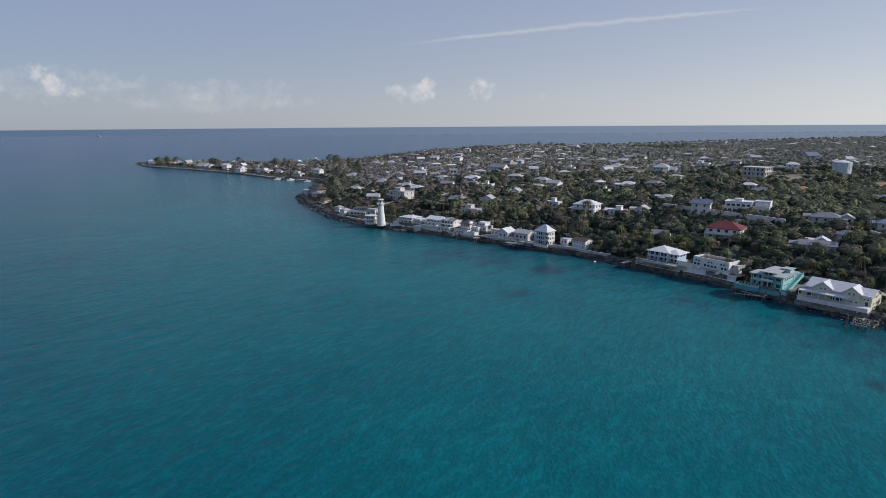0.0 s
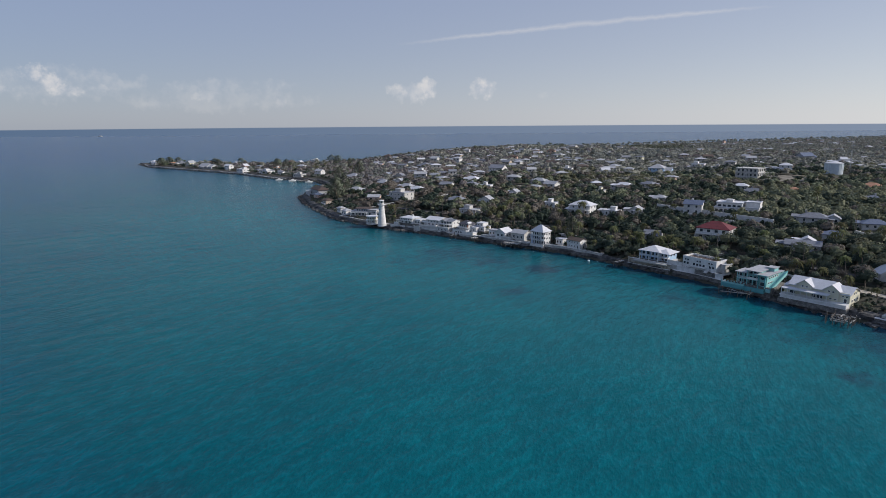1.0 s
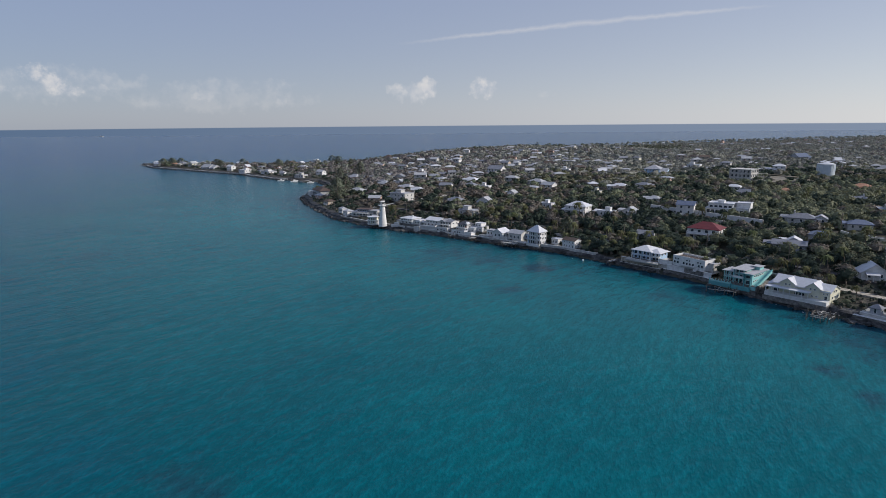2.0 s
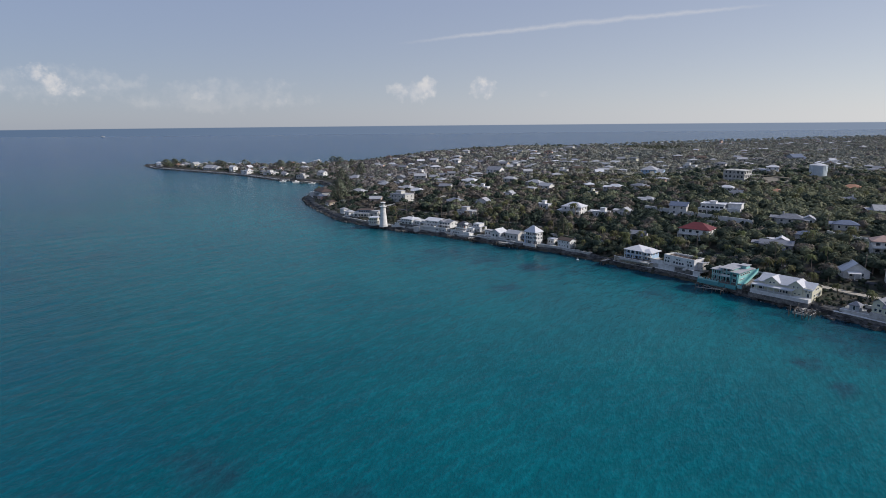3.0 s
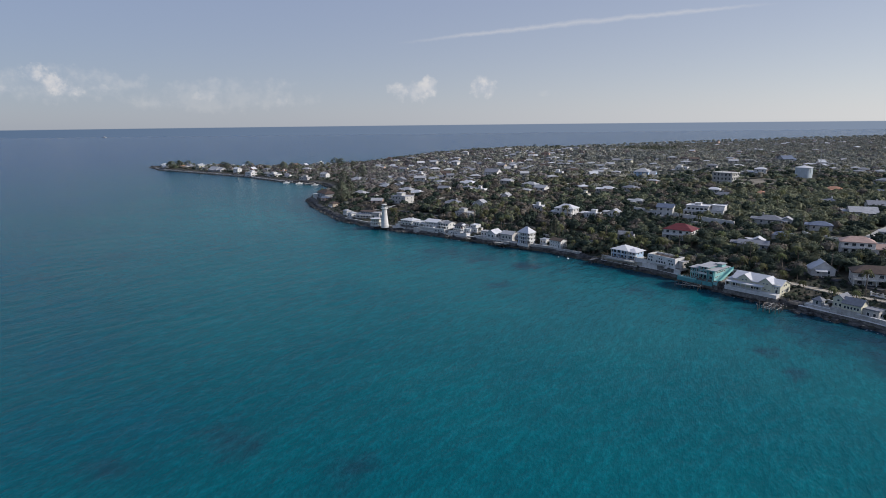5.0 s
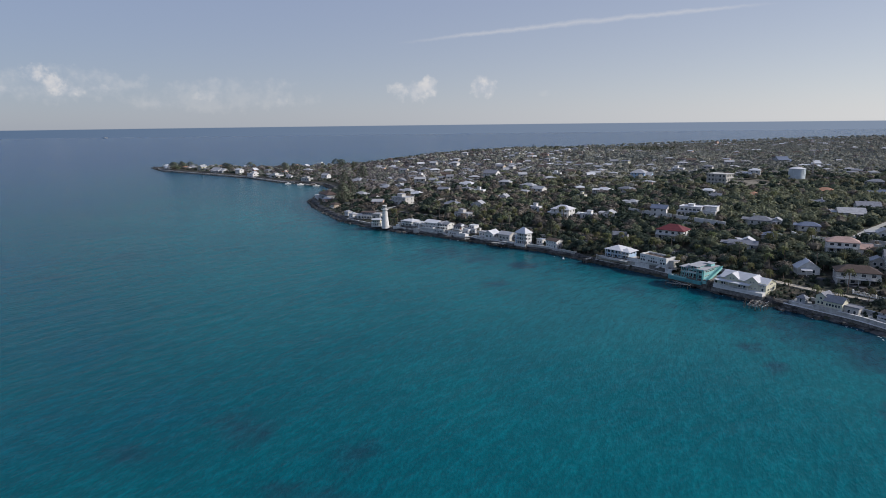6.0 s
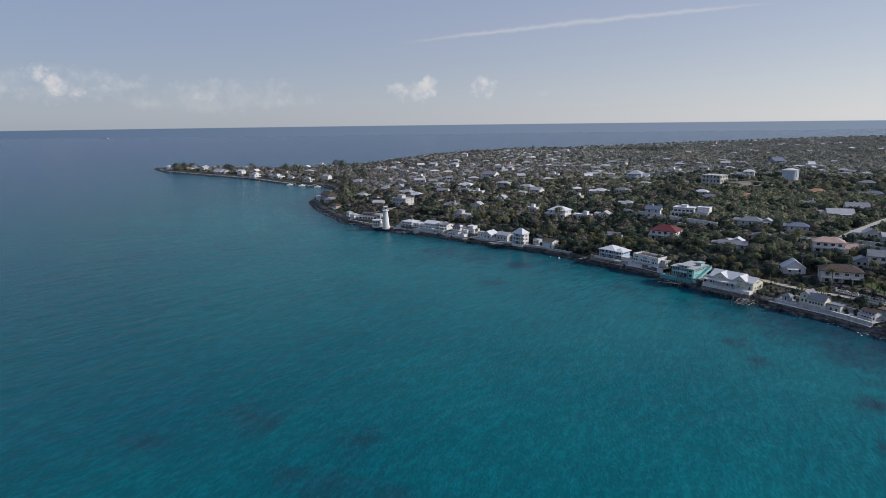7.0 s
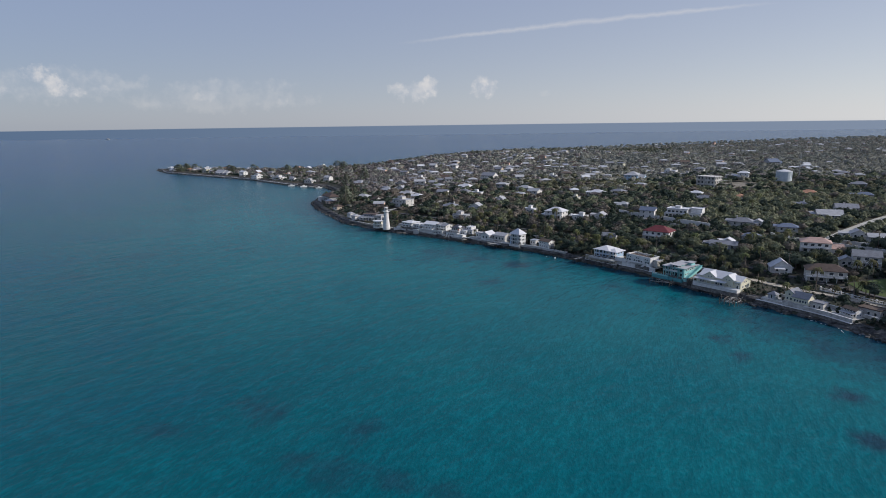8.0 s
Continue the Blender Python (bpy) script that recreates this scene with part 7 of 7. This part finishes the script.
def free(x, y, grow=0.0, table=None):
    """True where no house, wall or road stands."""
    ok = np.ones(x.shape, bool)
    for cx, cy, rot, x0, x1, y0, y1 in (CL if table is None else table):
        c, s = math.cos(radians(rot)), math.sin(radians(rot))
        u, v = (x - cx) * c + (y - cy) * s, -(x - cx) * s + (y - cy) * c
        ok &= ~((u > x0 - grow) & (u < x1 + grow) & (v > y0 - grow) & (v < y1 + grow))
    return ok


def scatter(x0, x1, y0, y1, spacing, seed, least=9.0, grow=1.2, shrubs=False):
    rnd = np.random.default_rng(seed)
    gx, gy = np.meshgrid(np.arange(x0, x1, spacing), np.arange(y0, y1, spacing))
    x, y = gx.ravel() + rnd.uniform(-0.5, 0.5, gx.size) * spacing, gy.ravel() + rnd.uniform(-0.5, 0.5, gx.size) * spacing
    view = np.abs(x - 5) < (y + 95) * 0.80 + 12
    x, y = x[view], y[view]
    ok = (inland(x, y) > least) & free(x, y, grow)
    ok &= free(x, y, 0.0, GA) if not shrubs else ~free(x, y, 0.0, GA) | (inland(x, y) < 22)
    x, y = x[ok], y[ok]
    return x, y, height(x, y), rnd


def woodland(name, x, y, z, rnd, templates, size, mat_of, label, colours=None):
    """Canopy too dense to count: templates turned, sized and set down, one mesh for each leaf colour."""
    pick = rnd.integers(0, len(templates), len(x))
    a, s, tall = rnd.uniform(0, 6.283, len(x)), (size[0] + (size[1] - size[0]) * rnd.uniform(0, 1, len(x)) ** 1.5) * np.where(z < 5.5, 0.72, 1.0), rnd.uniform(0.75, 1.25, len(x))
    kinds = mat_of(x, y, rnd)
    for key, mat in enumerate(colours or (LEAF_GREEN, LEAF_DARK, LEAF_OLIVE, LEAF_DRY)):
        blocks, shades = [], []
        for t, (quads, soft) in enumerate(templates):
            sel = np.nonzero((pick == t) & (kinds == key))[0]
            if not len(sel):
                continue
            c, sn = np.cos(a[sel])[:, None, None], np.sin(a[sel])[:, None, None]
            q = quads[None] * s[sel][:, None, None, None]
            X, Y, Z = q[..., 0] * c - q[..., 1] * sn, q[..., 0] * sn + q[..., 1] * c, q[..., 2] * tall[sel][:, None, None]
            blocks.append(np.stack([X + x[sel][:, None, None], Y + y[sel][:, None, None], Z + (z[sel] + s[sel] * 0.62)[:, None, None]], -1).reshape(-1, 3))
            q = np.broadcast_to(soft[None], (len(sel), *soft.shape))
            shades.append(np.stack([q[..., 0] * c - q[..., 1] * sn, q[..., 0] * sn + q[..., 1] * c, q[..., 2]], -1).reshape(-1, 3))
        if not blocks:
            continue
        verts = np.concatenate(blocks).astype(np.float32)
        me = bpy.data.meshes.new(name)
        m = len(verts) // 4
        me.vertices.add(len(verts))
        me.loops.add(len(verts))
        me.polygons.add(m)
        me.vertices.foreach_set("co", verts.reshape(-1))
        me.loops.foreach_set("vertex_index", np.arange(len(verts), dtype=np.int32))
        me.polygons.foreach_set("loop_start", np.arange(0, len(verts), 4, dtype=np.int32))
        me.polygons.foreach_set("use_smooth", np.ones(m, bool))
        me.update(calc_edges=True)
        me.normals_split_custom_set_from_vertices(np.concatenate(shades).astype(np.float32))
        me.materials.append(mat)
        tagged(new(name, me), label, "woodland", kind="stuff")


def mixed(x, y, rnd):
    """Which leaf colour grows where: patches of green, dark, olive and dry brown scrub."""
    f = np.sin(x / 37 + 1.1) * np.sin(y / 43 - 0.6) + 0.6 * np.sin((x + y) / 19) + rnd.normal(0, 0.75, len(x))
    f += np.interp(inland(x, y), [0, 50, 95, 240, 330], [-1.5, -1.35, 0.3, 0.45, 0.0])
    dry = np.clip(0.38 - (x - 60) / 420, 0.10, 0.6) * np.interp(inland(x, y), [20, 70], [0.5, 1.0])
    out = np.where(f > 0.6, 2, np.where(f < -0.05, 1, 0))
    return np.where(rnd.uniform(0, 1, len(x)) < dry, 3, out)


NEAR = [crown_template(s, 7, 270, 0.102) for s in range(5)]
NEXT = [crown_template(s + 10, 7, 104, 0.185) for s in range(5)]
MIDT = [crown_template(s + 20, 6, 66, 0.22, 0.6) for s in range(5)]
FART = [crown_template(s + 40, 5, 24, 0.34, 0.5) for s in range(4)]
BUSH = [crown_template(s + 60, 4, 60, 0.2, 0.85) for s in range(4)]
x, y, z, rnd = scatter(-20, 420, 100, 400, 3.9, 11, 4.2, 0.3)
far = np.hypot(x, y + 40)
order = rnd.permutation(len(x))
first = order[far[order] < 335][:300]
rest = np.setdiff1d(order, first)
near, later = rest[far[rest] < 305], rest[far[rest] >= 305]
woodland("woodland", x[near], y[near], z[near], rnd, NEAR, (1.6, 5.0), mixed, "dense mixed broadleaf scrub between the gardens")
woodland("slope_woodland", x[later], y[later], z[later], rnd, NEXT, (1.6, 4.6), mixed, "dense mixed scrub on the upper slope")
trunks = [trunk_mesh("trunk", s, 5.0, 0.2) for s in range(3)]
crowns = [[quads_mesh("crown", q * (2.9, 2.9, 2.7) + (0, 0, 3.5), m, soft) for q, soft in NEAR[:4]] for m in (LEAF_GREEN, LEAF_DARK, LEAF_OLIVE, LEAF_DRY)]
WORDS = ("green broadleaf tree with a rounded uneven crown", "dark green broadleaf tree in a garden", "olive green broadleaf tree on the slope", "dry brown half-bare tree among the gardens")
kinds = mixed(x[first], y[first], rnd)
for i, kk in zip(first, kinds):
    t = thing("tree", x[i], y[i], z[i], rnd.uniform(0, 360), WORDS[kk], "tree", "broadleaf trees")
    s = rnd.uniform(0.7, 1.55) * (0.75 if z[i] < 5 else 1.0)
    t.scale = (s, s, s * rnd.uniform(0.8, 1.1))
    piece("trunk", trunks[rnd.integers(0, 3)], t, Matrix())
    piece("crown", crowns[kk][rnd.integers(0, 4)], t, Matrix())
x, y, z, rnd = scatter(-10, 330, 100, 400, 2.4, 17, 1.7, -0.4, True)
woodland("shrubs", x, y, z, rnd, BUSH, (0.6, 1.9), mixed, "clipped and wild garden shrubs round the houses")
x, y, z, rnd = scatter(-140, 20, 330, 520, 3.4, 18, 3.2, -0.3, True)
woodland("point_shrubs", x, y, z, rnd, BUSH, (0.7, 1.7), mixed, "low coastal shrubs on the point")
x, y, z, rnd = scatter(-260, 700, 400, 760, 6.5, 12, 9, 0.4)
edge = y + rnd.normal(0, 55, len(y))
nearer, beyond = edge < 540, edge >= 540
woodland("distant_woodland", x[nearer], y[nearer], z[nearer], rnd, MIDT, (2.6, 5.0), mixed, "scrub forest between distant houses")
woodland("plateau_woodland", x[beyond], y[beyond], z[beyond], rnd, MIDT, (2.6, 5.0), mixed, "scrub forest on the plateau, leaf colour paled for distance haze", (HAZED_GREEN, HAZED_GREY, HAZED_GREEN, HAZED_DRY))
x, y, z, rnd = scatter(-520, -110, 640, 1010, 7.5, 19, 7, 0.2)
woodland("headland_woodland", x, y, z, rnd, MIDT, (2.6, 5.0), mixed, "low windswept trees on the headland")
x, y, z, rnd = scatter(-140, -20, 330, 400, 5.0, 16, 9, 0.4)
woodland("point_woodland", x, y, z, rnd, NEXT, (1.8, 3.6), mixed, "scrub behind the shore houses")
x, y, z, rnd = scatter(-300, 2200, 1500, 2450, 13.0, 15, 16, 0.0)
woodland("horizon_woodland", x, y, z, rnd, [crown_template(s + 80, 4, 12, 0.42, 0.6) for s in range(3)], (4.6, 6.6), mixed, "scrub forest on the farthest coast", (HAZED_GREEN, HAZED_GREY, HAZED_GREEN, HAZED_DRY))
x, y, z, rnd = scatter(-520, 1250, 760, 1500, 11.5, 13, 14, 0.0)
woodland("far_woodland", x, y, z, rnd, FART, (4.6, 7.6), mixed, "far scrub forest to the ridge", (HAZED_GREEN, HAZED_GREY, HAZED_GREEN, HAZED_DRY))
# coconut palms in the gardens and along the shore
palms = [palm_meshes(s) for s in range(5)]
rnd = np.random.default_rng(31)
px, py = [], []
for cx, cy, rad, m in ((84, 276, 14, 16), (96, 262, 10, 10), (40, 345, 16, 14), (72, 330, 14, 8), (128, 234, 12, 9), (150, 205, 14, 9), (172, 160, 12, 12), (20, 352, 16, 8), (-115, 535, 10, 6),
                       (-30, 385, 16, 8), (110, 300, 25, 8), (170, 230, 25, 10), (-330, 890, 60, 14), (-220, 800, 60, 10), (165, 138, 10, 8), (142, 178, 8, 4), (52, 300, 10, 5), (100, 250, 10, 7), (230, 330, 40, 8)):
    m = int(m * 1.1)
    px += list(rnd.normal(cx, rad * 0.95, m))
    py += list(rnd.normal(cy, rad * 0.95, m))
px, py = np.array(px), np.array(py)
ok = (inland(px, py) > 6) & free(px, py, 0.3)
px, py = px[ok], py[ok]
for u, v, g in zip(px, py, height(px, py)):
    t = thing("palm", u, v, g, rnd.uniform(0, 360), "tall coconut palm with drooping green-yellow fronds", "palm tree", "coconut palms")
    s = rnd.uniform(0.62, 1.0)
    t.scale = (s, s, s)
    trunk, crown = palms[rnd.integers(0, 5)]
    piece("trunk", trunk, t, Matrix())
    piece("crown", crown, t, Matrix())

# a dark clump of sea grapes at the near end of the sea wall
for i in range(26):
    u, v = 164 + rnd.normal(0, 4.5) + (i % 5) * 2.2, 124 + rnd.normal(0, 7)
    if float(inland(u, v)) < 5:
        continue
    t = thing("tree", u, v, float(height(u, v)), rnd.uniform(0, 360), "dense dark green sea grape tree above the shore", "tree", "broadleaf trees")
    s = rnd.uniform(0.8, 1.2)
    t.scale = (s, s, s)
    piece("trunk", trunks[i % 3], t, Matrix())
    piece("crown", crowns[1][i % 4], t, Matrix())

# trees and palms that hang over the ledge between the white house and the stone wall
for i in range(34):
    j = int(np.argmin(np.abs(EDGE[:, 1] - rnd.uniform(253, 270)) + 1000 * (EDGE[:, 0] < 0)))
    u, v = EDGE[j] + LANDWARD[j] * rnd.uniform(2.0, 11.0)
    t = thing("tree", u, v, float(height(u, v)), rnd.uniform(0, 360), "dark green tree that hangs over the rocky ledge", "tree", "broadleaf trees")
    s = rnd.uniform(0.45, 0.85)
    t.scale = (s, s, s * 0.9)
    piece("trunk", trunks[i % 3], t, Matrix())
    piece("crown", crowns[(1, 1, 0, 2)[i % 4]][i % 4], t, Matrix())
for u, v in ((76, 268), (80, 263), (84, 259), (72, 272), (78, 272), (108.5, 226), (112, 224), (130, 214), (133, 217), (63, 282), (24, 318), (-30, 358), (147, 172), (151, 166)):
    t = thing("palm", u, v, float(height(u, v)), rnd.uniform(0, 360), "leaning coconut palm beside the shore houses", "palm tree", "coconut palms")
    s = rnd.uniform(0.5, 0.75)
    t.scale = (s, s, s)
    trunk, crown = palms[rnd.integers(0, 5)]
    piece("trunk", trunk, t, Matrix())
    piece("crown", crown, t, Matrix())

# feathery casuarinas: singly on the shore, in rows on the ridge
for u, v, tall in ((66, 297, 11), (-84, 470, 17), (-79, 480, 16), (-88, 486, 13), (-420, 935, 13), (-408, 940, 12), (-432, 930, 12), (-110, 640, 14), (-95, 690, 15),
                   (-170, 930, 15), (-160, 925, 14), (-300, 905, 12), (-240, 880, 12), (-425, 920, 13), (-415, 928, 12), (-330, 880, 13), (-322, 872, 12), (-225, 830, 14), (-216, 838, 13), (-205, 826, 13)):
    t = thing("casuarina", u, v, float(height(u, v)), u % 360, "tall feathery grey-green casuarina near the shore", "tree", "casuarinas")
    t.scale = (tall * (1.5 if v > 850 else 1.05), tall * (1.5 if v > 850 else 1.05), tall * (0.85 if v > 700 else 1.0))
    piece("trunk", mesh_of("trunk", [(r * math.cos(a), r * math.sin(a), h) for h, r in ((-0.05, 0.022), (0.95, 0.004)) for a in (0, 1.57, 3.14, 4.71)], [(0, 1, 5, 4), (1, 2, 6, 5), (2, 3, 7, 6), (3, 0, 4, 7)], BARK), t, Matrix())
    leaf, soft = casuarina_quads(int(v) + int(u), 760, 0.05)
    piece("crown", quads_mesh("crown", leaf, LEAF_FINE, soft), t, Matrix())
rnd = np.random.default_rng(8)
rows, shades = [], []
for i in range(215):
    k = rnd.uniform(0, 1)
    if i < 110:
        u, v = 190 + 330 * k + rnd.normal(0, 16), 1130 + 210 * k + rnd.normal(0, 22)
    elif i < 175:
        u, v = -170 + 260 * k + rnd.normal(0, 14), 880 + 200 * k + rnd.normal(0, 22)
    else:
        u, v = rnd.uniform(-60, 700), rnd.uniform(620, 1250)
    s = rnd.uniform(6, 9) if i >= 110 else rnd.uniform(8, 12)
    leaf, soft = casuarina_quads(i, 130, 0.10)
    rows.append(leaf * (s * 1.25, s * 1.25, s) + (u, v, float(height(u, v))))
    shades.append(soft)
tagged(new("ridge_pines", quads_mesh("ridge_pines", np.concatenate(rows), LEAF_FINE, np.concatenate(shades))), "rows of feathery casuarinas along the ridge", "trees", kind="stuff")


# ---- the whole plan to metres ----
for ob in scene.objects:
    if ob.parent is None and ob.type in ("MESH", "EMPTY"):
        ob.matrix_basis = Matrix.Scale(SCALE, 4) @ ob.matrix_basis
